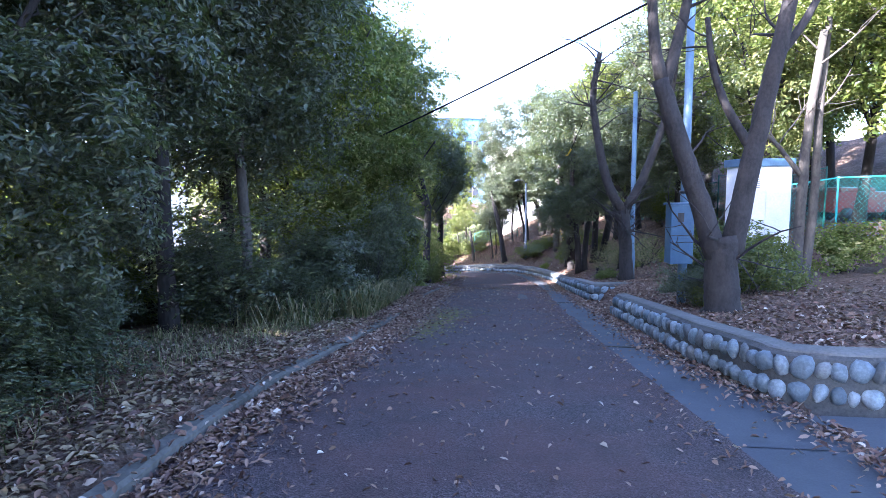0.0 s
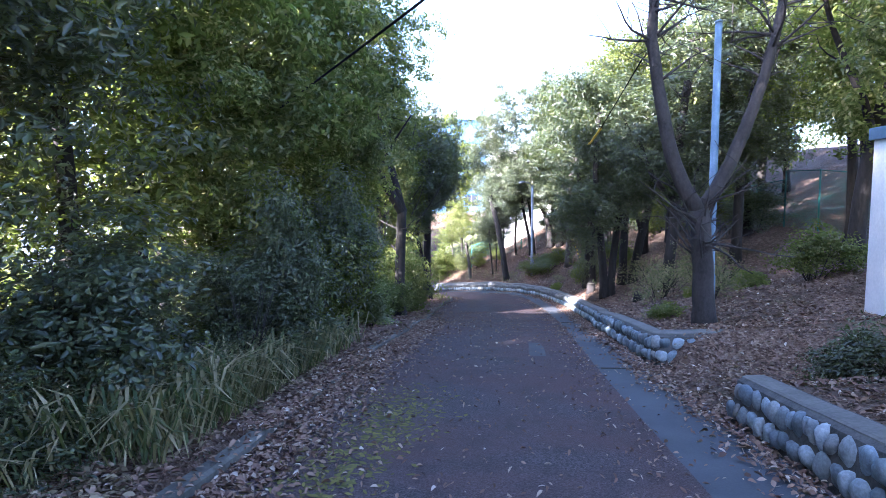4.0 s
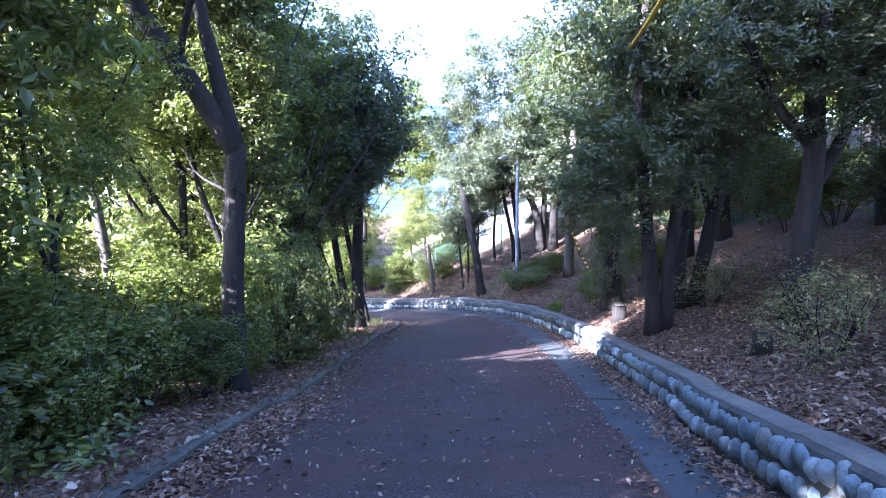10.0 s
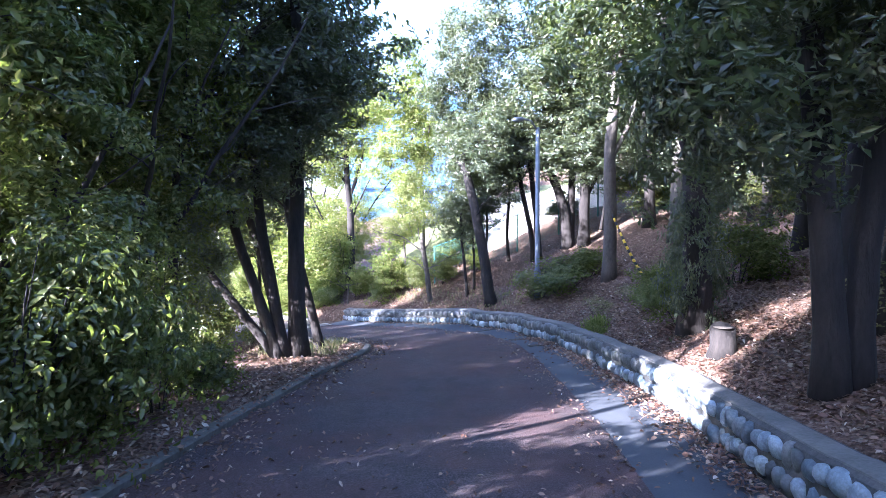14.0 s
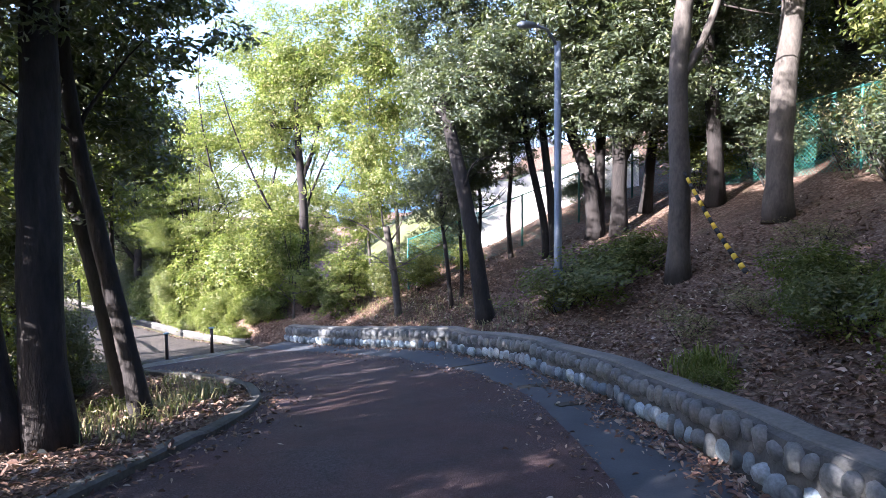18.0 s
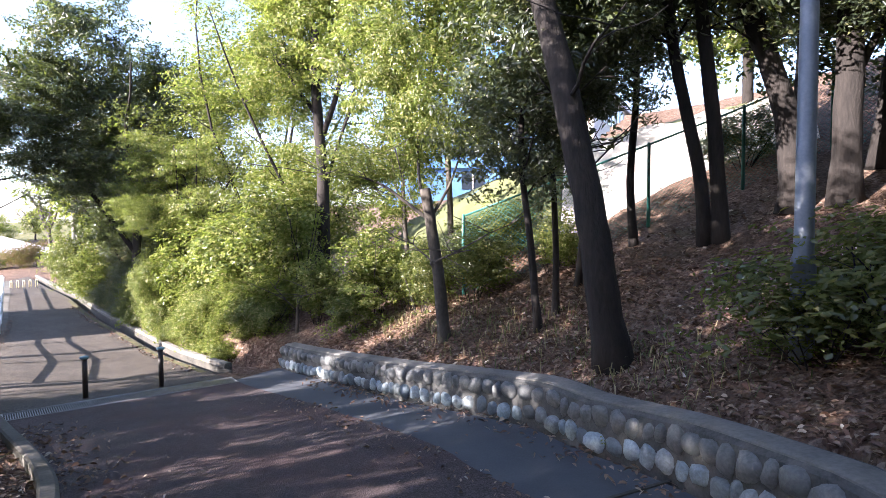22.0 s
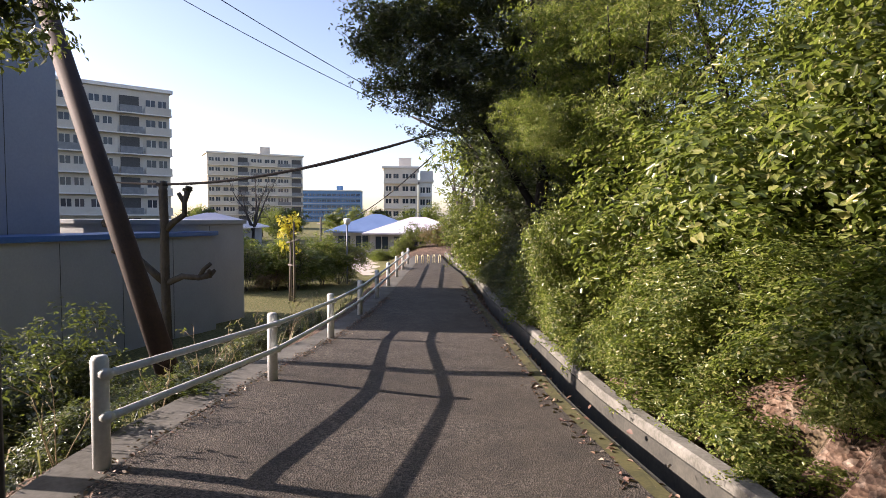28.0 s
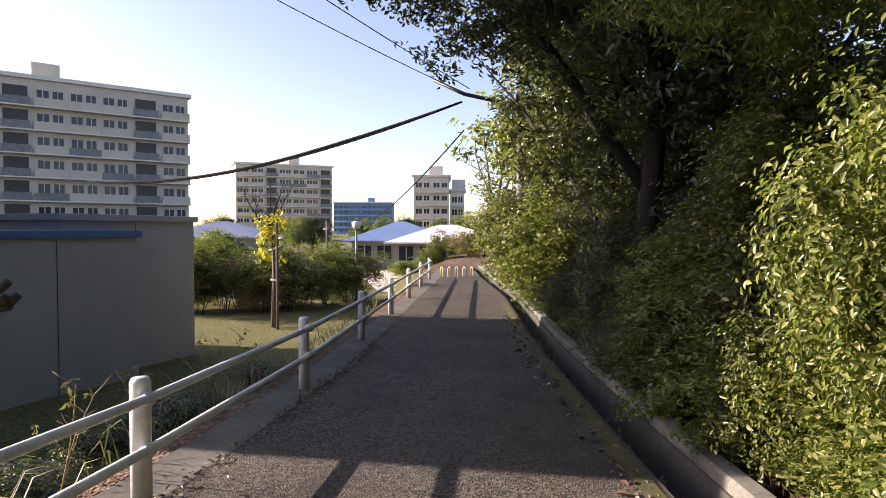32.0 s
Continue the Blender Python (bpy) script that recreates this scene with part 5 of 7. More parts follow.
METAL_GREY = mottled("galvanised grey metal", (0.10, 0.12, 0.145), (0.17, 0.195, 0.22), 3, 40, 0.5, 0.15, 0.003, 0.3)
DARK_METAL = mottled("dark metal", (0.015, 0.015, 0.016), (0.05, 0.05, 0.05), 6, 60, 0.5, 0.2, 0.003)
KIOSK = mottled("chalky white kiosk paint", (0.55, 0.57, 0.58), (0.78, 0.79, 0.78), 1.2, 20, 0.6, 0.1, 0.004)


def lamp_post(x, y, h, r, mat, label, arm=None):
    t = empty("lamp_post", spot(x, y, -0.1))
    tagged(t, label, "lamp post")
    part("pole", tubes_mesh("pole", [([(0, 0, 0), (0, 0, 0.9), (0, 0, 0.95), (0, 0, h)], [r * 1.25, r * 1.25, r, r * 0.8])], mat, 14), t)
    part("door", (box_bm(r * 1.2, 0.02, 0.22, 0.004, (0, -r * 1.2, 0.45)), mat), t)
    if arm:
        part("arm", tubes_mesh("arm", [([(0, 0, h - 0.1), (arm[0] * 0.5, arm[1] * 0.5, h + 0.18), (arm[0], arm[1], h + 0.2)], [r * 0.38] * 3)], mat, 8), t)
        part("lamp_head", tubes_mesh("lamp_head", [([(arm[0], arm[1], h + 0.2), (arm[0] * 1.1, arm[1] * 1.1, h + 0.2), (arm[0] * 1.6, arm[1] * 1.6, h + 0.16), (arm[0] * 1.8, arm[1] * 1.8, h + 0.14)], [0.03, 0.06, 0.07, 0.03])], METAL_GREY, 10), t, "grey lamp head")
    else:
        part("cap", tubes_mesh("cap", [([(0, 0, h), (0, 0, h + 0.03), (0, 0, h + 0.05)], [r * 0.95, r * 0.95, r * 0.4])], mat, 12), t)
    return t


lamp_post(5.5, 17.4, 5.4, 0.075, BLUE_PAINT, "slim blue-grey steel lamp post beside the cherry tree")
lamp_post(5.5, 39.7, 5.1, 0.075, METAL_GREY, "slim grey steel lamp post in the low shrubs", (-0.45, -0.3))

box_at = spot(3.86, 9.85)
meter = empty("meter_pole", (4.02, 10.0, box_at.z - 0.1))
tagged(meter, "tall blue-painted steel pole carrying a meter box", "utility pole")
part("pole", tubes_mesh("pole", [([(0, 0, 0), (0, 0, 2.0), (0, 0, 5.6)], [0.075, 0.07, 0.06])], BLUE_PAINT, 14), meter)
METER_BLUE = mottled("faded blue cabinet paint", (0.03, 0.08, 0.15), (0.07, 0.14, 0.22), 3, 40, 0.45, 0.15, 0.003)
mb = part("meter_box", (box_bm(0.37, 0.26, 0.95, 0.012, (-0.16, -0.22, 0.82)), METER_BLUE), meter, "weathered blue-grey meter box")
part("lid", (box_bm(0.43, 0.32, 0.035, 0.01, (-0.16, -0.22, 1.77)), METER_BLUE), mb)
part("window", (box_bm(0.10, 0.012, 0.15, 0.003, (-0.19, -0.353, 1.5)), DARK_METAL), mb, "dark meter window")
part("seam", (box_bm(0.36, 0.01, 0.012, 0.002, (-0.16, -0.353, 1.28)), DARK_METAL), mb)
part("panel", (box_bm(0.3, 0.008, 0.38, 0.003, (-0.17, -0.352, 0.87)), METER_BLUE), mb)
part("bracket", tubes_mesh("bracket", [([(0, 0, 1.95), (0.0, 0, 2.0)], [0.09, 0.09])], DARK_METAL, 12), meter)

kiosk = empty("utility_kiosk", spot(8.35, 16.0, -0.05))
kiosk.rotation_euler = (0, 0, radians(-8))
tagged(kiosk, "white metal utility kiosk behind the cherry tree", "kiosk")
part("body", (box_bm(1.24, 1.1, 2.9, 0.02), KIOSK), kiosk)
part("roof", (box_bm(1.36, 1.22, 0.2, 0.02, (0, 0, 2.9)), METER_BLUE), kiosk, "blue roof")
for sx in (-0.3, 0.3):
    d = part("door", (box_bm(0.57, 0.03, 2.6, 0.008, (sx, -0.56, 0.12)), KIOSK), kiosk)
    part("handle", (box_bm(0.03, 0.04, 0.16, 0.006, (sx * 0.35, -0.59, 1.05)), DARK_METAL), d)
for k in range(6):
    part("louvre", (box_bm(0.32, 0.02, 0.02, 0.003, (-0.32, -0.585, 2.36 + 0.05 * k)), METAL_GREY), kiosk)


# ================= wire fences =================
GREEN_WIRE = mottled("green coated wire", (0.012, 0.10, 0.085), (0.03, 0.19, 0.15), 4, 40, 0.5, 0.1, 0.002)
GREEN_POST = mottled("green coated post", (0.01, 0.09, 0.075), (0.025, 0.16, 0.13), 4, 40, 0.5, 0.1, 0.002)


TURQUOISE = mottled("turquoise coated post", (0.02, 0.26, 0.28), (0.05, 0.40, 0.40), 4, 40, 0.45, 0.1, 0.002)


def mesh_fence(line, high, step, label, post_mat, wire_mat, pitch=0.075, r=0.03, rail=True, wire=0.0035):
    """A chain-link fence on the land along a line."""
    line = np.asarray(line, float)
    n = max(int(np.hypot(*np.diff(line, axis=0).T).sum() / step), 1)
    p = resample(line, n + 1)
    f = empty("mesh_fence", spot(*p[0]))
    o = f.location.copy()
    tagged(f, label, "fence")
    feet = [spot(x, y) - o for x, y in p]
    for q in feet:
        part("post", tubes_mesh("post", [([q + Vector((0, 0, -0.2)), q + Vector((0, 0, high)), q + Vector((0, 0, high + 0.02))], [r, r, r * 0.5])], post_mat, 8), f)
    for a, b in zip(feet[:-1], feet[1:]):
        d = b - a
        long = math.hypot(d.x, d.y)
        if rail:
            part("top_rail", tubes_mesh("top_rail", [([a + Vector((0, 0, high - 0.02)), b + Vector((0, 0, high - 0.02))], [0.018, 0.018])], post_mat, 6), f)
        verts, faces = [], []
        h = high - 0.06
        c = np.arange(-h, long, pitch)
        for sgn in (1, -1):
            for s in c:
                u0, v0, u1, v1 = s, 0.0, s + h, h
                if u0 < 0:
                    v0, u0 = -u0, 0.0
                if u1 > long:
                    v1, u1 = v1 - (u1 - long), long
                if v1 - v0 < 0.02:
                    continue
                if sgn < 0:
                    u0, u1 = long - u0, long - u1
                P0, P1 = a + d * (u0 / long) + Vector((0, 0, v0 + 0.03)), a + d * (u1 / long) + Vector((0, 0, v1 + 0.03))
                w = Vector((d.x / long, d.y / long, -sgn)).normalized() * wire
                k = len(verts)
                verts += [P0 - w, P0 + w, P1 + w, P1 - w]
                faces.append((k, k + 1, k + 2, k + 3))
        part("wire_mesh", mesh_from("wire_mesh", verts, faces, [wire_mat]), f)
    return f


mesh_fence([(8.9, 45.9), (6.5, 45.4), (4.9, 45.35), (3.5, 45.0), (2.4, 45.35)], 1.45, 1.5, "green chain-link fence along the top of the sunny bank", GREEN_POST, GREEN_WIRE, 0.085, wire=0.0026)
mesh_fence([(12.8, 28), (12.3, 34), (11.8, 41.4), (10.4, 44.8), (8.9, 45.9)], 1.7, 2.0, "green chain-link fence high on the shaded bank", GREEN_POST, GREEN_WIRE, 0.1)
mesh_fence([(9.6, 17.8), (11.4, 17.4), (13.2, 17.0), (15.0, 16.6), (16.8, 16.2)], 2.0, 1.8, "turquoise chain-link fence round the sports ground", TURQUOISE, TURQUOISE, 0.14, wire=0.0016)
mesh_fence([(12.7, 20), (12.8, 28)], 2.0, 2.0, "green chain-link fence behind the trees", GREEN_POST, GREEN_WIRE, 0.1)
mesh_fence([(-5.72, 43.42), (-7.4, 42.5), (-9.2, 41.6)], 2.2, 1.9, "dark steel mesh fence under the evergreen branches", DARK_METAL, DARK_METAL, 0.1, 0.035)

def bank_sheet(name, low, high, mat, label):
    """A sloping sheet of bank between a lower and an upper line."""
    a, b = resample(low, 40), resample(high, 40)
    v = np.concatenate([a + (b - a) * u + np.array([0, 0, 0.06]) * np.sin(a[:, :1] * 5 + 9 * u) for u in np.linspace(0, 1, 9)])
    i = (np.arange(8)[:, None] * 40 + np.arange(39)[None]).ravel()
    return tagged(new(name, quick_mesh(name, v, np.stack([i, i + 1, i + 41, i + 40], 1), [mat], True)), label, "bank", kind="structure")


GRASS = mottled("short winter grass", (0.045, 0.065, 0.022), (0.15, 0.155, 0.065), 1.6, 30, 0.95, 0.5, 0.02)
PALE_CONCRETE = mottled("pale concrete bank", (0.33, 0.32, 0.29), (0.58, 0.56, 0.52), 1.1, 25, 0.9, 0.25, 0.01)
bank_sheet("concrete_bank", [(4.2, 46.5, 0.1), (9.6, 47.4, 1.6)], [(4.6, 49.2, 2.5), (10.4, 49.8, 3.9)], PALE_CONCRETE, "pale sunlit concrete bank behind the green fence")
bank_sheet("grass_bank", [(-0.5, 48.6, -1.4), (4.15, 46.6, 0.0)], [(0.2, 53.0, 0.7), (4.6, 49.3, 2.46)], GRASS, "grassy slope behind the green fence")
bank_sheet("upper_grass_bank", [(0.2, 53.0, 0.7), (4.6, 49.25, 2.48), (10.4, 49.85, 3.88)], [(0.6, 56.0, 1.2), (4.9, 52.2, 2.75), (10.8, 52.4, 4.2)], GRASS, "sunlit grass above the concrete bank")

# sports ground with a parked trailer beyond the turquoise fence
RED_PAINT = mottled("dull red paint", (0.16, 0.022, 0.025), (0.26, 0.045, 0.045), 2, 30, 0.5, 0.1, 0.003)
trailer = empty("trailer", spot(15.6, 22.6, 0.0))
tagged(trailer, "dull red flat trailer parked behind the turquoise fence", "trailer")
part("body", (box_bm(2.6, 1.2, 0.75, 0.04, (0, 0, 0.35)), RED_PAINT), trailer)
part("tarpaulin", (box_bm(1.3, 1.1, 0.18, 0.08, (-0.4, 0, 1.08)), RED_PAINT), trailer, "crumpled red tarpaulin")
for wx in (-0.8, 0.8):
    for wy in (-0.55, 0.55):
        part("wheel", tubes_mesh("wheel", [([(wx, wy - 0.08, 0.27), (wx, wy + 0.08, 0.27)], [0.27, 0.27])], DARK_METAL, 14), trailer)

rope = empty("barrier_rope", spot(7.35, 38.3, 1.3))
tagged(rope, "black and yellow striped rope hanging from a trunk", "rope")
YELLOW = mottled("yellow rope", (0.55, 0.36, 0.02), (0.75, 0.52, 0.05), 9, 60, 0.7, 0.3, 0.003)
BLACK = mottled("black rope", (0.01, 0.01, 0.01), (0.03, 0.03, 0.03), 9, 60, 0.7, 0.3, 0.003)
ra, rb = Vector((7.32, 38.35, 2.15)), Vector((7.85, 37.2, 0.5))
pts = [ra.lerp(rb, u) + Vector((0, 0, -0.10 * math.sin(math.pi * u))) - rope.location for u in np.linspace(0, 1, 21)]
for i in range(20):
    part("yellow_stripe" if i % 2 else "black_stripe", tubes_mesh("stripe", [([pts[i], pts[i + 1]], [0.027 + 0.0009 * i] * 2)], YELLOW if i % 2 else BLACK, 7), rope)

CABLE = mottled("black cable", (0.006, 0.006, 0.007), (0.02, 0.02, 0.022), 5, 50, 0.9, 0.1, 0.002)

CABLE.node_tree.nodes["Principled BSDF"].inputs["Specular IOR Level"].default_value = 0.05


def cable(name, a, b, sag, r, label, n=18, strands=1):
    a, b = Vector(a), Vector(b)
    t = empty(name, a)
    tagged(t, label, "cable")
    for k in range(strands):
        off = Vector((0, 0.03 * math.sin(k * 2.1), 0.045 * k))
        pts = [a.lerp(b, u) + off * math.sin(math.pi * min(1, 4 * u, 4 * (1 - u)) / 2) - Vector((0, 0, (sag + 0.02 * k) * 4 * u * (1 - u))) - a for u in np.linspace(0, 1, n)]
        part("strand", tubes_mesh("strand", [(pts, [r] * n)], CABLE, 6), t)


sleeve = empty("cable_sleeve", (4.84, 22.8, 6.0))
tagged(sleeve, "yellow plastic sleeve on an overhead cable", "cable")
part("sleeve", tubes_mesh("sleeve", [([(0, 0, 0), (0.58, 3.4, -0.06), (1.16, 6.8, 0)], [0.035] * 3)], YELLOW, 8), sleeve)
part("strand", tubes_mesh("strand", [([(-1.2, -7.0, 0.3), (0, 0, 0), (1.16, 6.8, 0.0), (1.9, 12, 0.1)], [0.012] * 4)], CABLE, 6), sleeve)
cable("overhead_cable", (4.03, 9.85, 7.98), (-2.4, 17.8, 5.9), 0.05, 0.02, "black cable slanting down from the blue pole over the lane")

# ================= footpath after the bend =================
edge = new("path_edging", sweep("path_edging", pl, [(0.0, -0.12), (0.0, 0.002), (-0.02, 0.006), (-0.40, 0.012), (-0.42, 0.0), (-0.42, -0.35)], [KERB], path_z))
tagged(edge, "worn concrete edging under the guard rail posts", "kerb", kind="structure")
ditch = new("ditch", sweep("ditch", pr[5:], [(-0.02, -0.004), (0.03, -0.004), (0.05, -0.38), (0.36, -0.38), (0.38, -0.02), (0.40, -0.02), (0.40, -0.45), (-0.02, -0.45)], [DITCH]))
tagged(ditch, "dark open concrete drain beside the footpath", "ditch", kind="structure")
wk = offset(pr[7:], 0.40)
white_kerb = new("drain_kerb", sweep("drain_kerb", wk, [(0.0, -0.4), (0.0, 0.05), (0.02, 0.07), (0.14, 0.07), (0.16, 0.05), (0.16, -0.4)], [WHITE_KERB]))
tagged(white_kerb, "pale concrete kerb along the drain", "kerb", kind="structure")
moss = new("moss_strip", ribbon("moss_strip", offset(pr, -0.15)[6:90], offset(pr, -0.02)[6:90], 0.006, mottled("moss", (0.030, 0.034, 0.010), (0.115, 0.10, 0.032), 4, 40, 0.95, 0.6, 0.01), 2, 90))
tagged(moss, "yellow moss along the drain", "moss", kind="structure")

WHITE_PAINT = mottled("white rail paint", (0.50, 0.51, 0.50), (0.74, 0.75, 0.74), 4, 40, 0.5, 0.15, 0.003)
BROWN_PAINT = mottled("dark brown bollard paint", (0.02, 0.014, 0.012), (0.06, 0.04, 0.032), 4, 60, 0.5, 0.2, 0.003)
BLUE_CAP = mottled("pale blue bollard cap", (0.16, 0.30, 0.36), (0.30, 0.46, 0.52), 4, 60, 0.4, 0.2, 0.003)
posts = [(-6.2, 44.07), (-7.74, 46.3), (-9.93, 48.77), (-11.75, 50.94)]
while posts[-1][1] < 61:
    posts.append((posts[-1][0] - 1.93, posts[-1][1] + 2.2))
rail = empty("guard_rail", spot(-9.9, 48.8))
tagged(rail, "white tubular steel guard rail along the footpath edge", "guard rail")
inv = Matrix.Translation(rail.location).inverted()
tops = []
for x, y in posts:
    z = float(path_z(np.array([x]), np.array([y]))[0])
    b = inv @ Vector((x, y, z - 0.05))
    po = part("post", tubes_mesh("post", [([b, b + Vector((0, 0, 0.76)), b + Vector((0, 0, 0.785)), b + Vector((0, 0, 0.79))], [0.055, 0.055, 0.045, 0.02])], WHITE_PAINT, 14), rail)
    for h in (0.68, 0.40):
        part("bracket", tubes_mesh("bracket", [([b + Vector((0.02, 0, h)), b + Vector((0.10, 0.02, h))], [0.038, 0.038])], WHITE_PAINT, 10), po)
    tops.append(b)
for h in (0.68, 0.40):
    part("rail_bar", tubes_mesh("rail_bar", [([b + Vector((0.08, 0.01, h)) for b in tops], [0.028] * len(tops))], WHITE_PAINT, 10), rail)
for x, y in ((-3.74, 43.75), (-2.87, 44.5)):
    f = Vector((x, y, float(road_z(np.array([x]), np.array([y]))[0])))
    b = empty("bollard", f)
    tagged(b, "dark brown steel bollard with a pale blue cap", "bollard", "bollards across the footpath")
    part("post", tubes_mesh("post", [([(0, 0, -0.1), (0, 0, 0.66)], [0.042, 0.042])], BROWN_PAINT, 14), b)
    part("cap", tubes_mesh("cap", [([(0, 0, 0.655), (0, 0, 0.665), (0, 0, 0.69), (0, 0, 0.70)], [0.062, 0.07, 0.068, 0.03])], BLUE_CAP, 14), b, "pale blue cap")

# steel grating over the cross drain
ga, gb = Vector((-4.12, 42.5)), Vector((-1.68, 44.8))
gd = (gb - ga).normalized()
gn = Vector((gd.y, -gd.x))
g0 = Vector((ga.x, ga.y, float(road_z(np.array([ga.x]), np.array([ga.y]))[0])))
g1 = Vector((gb.x, gb.y, float(road_z(np.array([gb.x]), np.array([gb.y]))[0])))
grate = empty("drain_grating", g0)
tagged(grate, "steel bar grating across the footpath in front of the bollards", "grating")
STEEL = mottled("worn steel", (0.22, 0.21, 0.20), (0.42, 0.41, 0.39), 6, 60, 0.45, 0.2, 0.002, 0.7)
bar = bpy.data.meshes.new("bar")
bb = box_bm(0.010, 0.40, 0.03, 0)
bb.to_mesh(bar)
bb.free()
bar.materials.append(STEEL)
ang = math.atan2(gd.y, gd.x)
length = (g1 - g0).length
for i in range(112):
    ob = new("bar", bar)
    ob.parent = grate
    u = (i + 0.5) / 112
    ob.location = (g1 - g0) * u + Vector((gn.x, gn.y, 0)) * 0.0 + Vector((0, 0, -0.008))
    ob.rotation_euler = (0, 0, ang)
for s in (-0.2, 0.2):
    part("frame", tubes_mesh("frame", [([Vector((gn.x * s, gn.y * s, 0.012)), (g1 - g0) + Vector((gn.x * s, gn.y * s, 0.012))], [0.016, 0.016])], STEEL, 6), grate)
for u in (0, 0.335, 0.665, 1.0):
    c = (g1 - g0) * u
    part("cross_bar", tubes_mesh("cross_bar", [([c - Vector((gn.x, gn.y, 0)) * 0.2 + Vector((0, 0, 0.014)), c + Vector((gn.x, gn.y, 0)) * 0.2 + Vector((0, 0, 0.014))], [0.015, 0.015])], STEEL, 6), grate)
# A flat dark strip stands for the shaded hollow under the bars.
well = new("drain_channel", sweep("drain_channel", resample([tuple(ga), tuple(gb)], 8), [(-0.2, 0.004), (0.2, 0.004), (0.2, 0.0), (-0.2, 0.0)], [DITCH]))
tagged(well, "flat dark strip for the shaded drain under the grating", "drain", kind="structure")

# joints and gaps in the gutter, and a pale patch on the lane
gutter_gaps = [((4.58, 35.15), (5.27, 35.40)), ((4.32, 36.42), (5.05, 36.64)), ((2.2, 8.0), (2.95, 7.8)), ((2.95, 15.2), (3.75, 15.2)), ((4.05, 23.9), (4.85, 23.7)), ((3.5, 38.5), (4.3, 39.05))]
for i, (a, b) in enumerate(gutter_gaps):
    w = 0.06 if i < 2 else 0.014
    j = new("gutter_joint", sweep("gutter_joint", resample([a, b], 4), [(-w, -0.03), (-w, 0.003), (w, 0.003), (w, -0.03)], [DITCH]))
    tagged(j, "dark open joint between gutter slabs", "joint", kind="structure")
patch = new("road_patch", ribbon("road_patch", [(2.03, 16.2), (2.16, 17.2), (2.24, 17.8)], [(2.30, 16.15), (2.42, 17.1), (2.44, 17.75)], 0.005, mottled("grey cement patch", (0.046, 0.045, 0.050), (0.074, 0.074, 0.082), 3, 40, 0.8, 0.2, 0.004), 2, 6))
tagged(patch, "pale cement patch on the worn asphalt", "patch", kind="structure")

# shrubs and trees right of the footpath
RIGHT_PATH = "dense broadleaf shrub overhanging the drain beside the footpath"
start = int(np.argmin(np.hypot(pr[:, 0] + 2.6, pr[:, 1] - 46.6)))
stop = int(np.argmin(np.hypot(pr[:, 0] + 17.5, pr[:, 1] - 61.5)))
front = resample(offset(pr[start:stop], 0.82), 40)
hedge = resample(offset(pr[start:stop], 1.45), 30)
for i, (x, y) in enumerate(hedge):
    back = 0.0 if i < 15 else 0.3
    # Bright leaf for the sunlit near part, dark leaf paints the shaded recess.
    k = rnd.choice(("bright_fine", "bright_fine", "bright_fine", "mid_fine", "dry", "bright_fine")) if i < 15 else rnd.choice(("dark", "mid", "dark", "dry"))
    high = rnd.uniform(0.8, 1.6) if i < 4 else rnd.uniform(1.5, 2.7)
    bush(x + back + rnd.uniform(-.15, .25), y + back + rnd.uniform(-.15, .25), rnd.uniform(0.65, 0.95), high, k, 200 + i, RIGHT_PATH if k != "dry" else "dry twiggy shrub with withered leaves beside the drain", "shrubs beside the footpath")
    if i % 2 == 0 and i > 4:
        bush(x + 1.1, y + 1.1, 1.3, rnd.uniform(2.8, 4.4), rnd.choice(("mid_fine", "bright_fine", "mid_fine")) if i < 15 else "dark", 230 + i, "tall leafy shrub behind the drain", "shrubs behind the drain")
for i, (x, y) in enumerate(front):
    if i > 0:
        bush(x + rnd.uniform(-.1, .1), y + rnd.uniform(-.1, .1), rnd.uniform(0.36, 0.62), rnd.uniform(0.6, 1.5) if i > 4 else rnd.uniform(0.35, 0.6), rnd.choice(("bright", "mid", "bright", "bright", "dry")) if i < 18 else rnd.choice(("dark", "dry", "dark")), 330 + i, "low leafy shoots spilling over the drain kerb", "shoots at the drain")
# Weeds get the dark leaf to paint the embankment's shade.
for i in range(12):
    u = i / 11
    bush(-6.6 - 8.2 * u + rnd.uniform(-.25, .25), 43.6 + 8.6 * u + rnd.uniform(-.25, .25), rnd.uniform(0.35, 0.55), rnd.uniform(0.3, 0.55), "dark", 400 + i, "low weeds below the rail, leaf darkened for shade", "weeds below the rail")
for i, (x, y, h, k) in enumerate([(-2.2, 51.6, 10.5, "bright_near"), (-4.4, 53.4, 11.5, "bright_near"), (-7.2, 55.6, 8.5, "mid_near"), (-9.4, 56.9, 8.5, "dark"), (-12.2, 58.0, 9.0, "dark"), (-14.6, 61.0, 8.0, "dark"), (-17.0, 64.5, 7, "bright_far"), (-20.5, 68.5, 7, "mid_far")]):
    tree(x, y, h, 0.13, ([(-0.2, -0.4, 2.3, 0.85, 0.6), (0.5, 0.2, 3.2, 0.9, 0.6)] if i < 2 else []) + [(0, 0, h * 0.42, 0.95, 0.75), (-0.4, -0.3, h * 0.68, 1.1, 0.8), (0.2, 0.2, h * 0.92, 0.9, 0.65)], k, BARK_DARK, (0, 0), "leafy broadleaf tree leaning over the footpath" if k != "dark" else "tall dark evergreen beside the footpath", seed=350 + i, fork=1.8, group="trees beside the footpath")
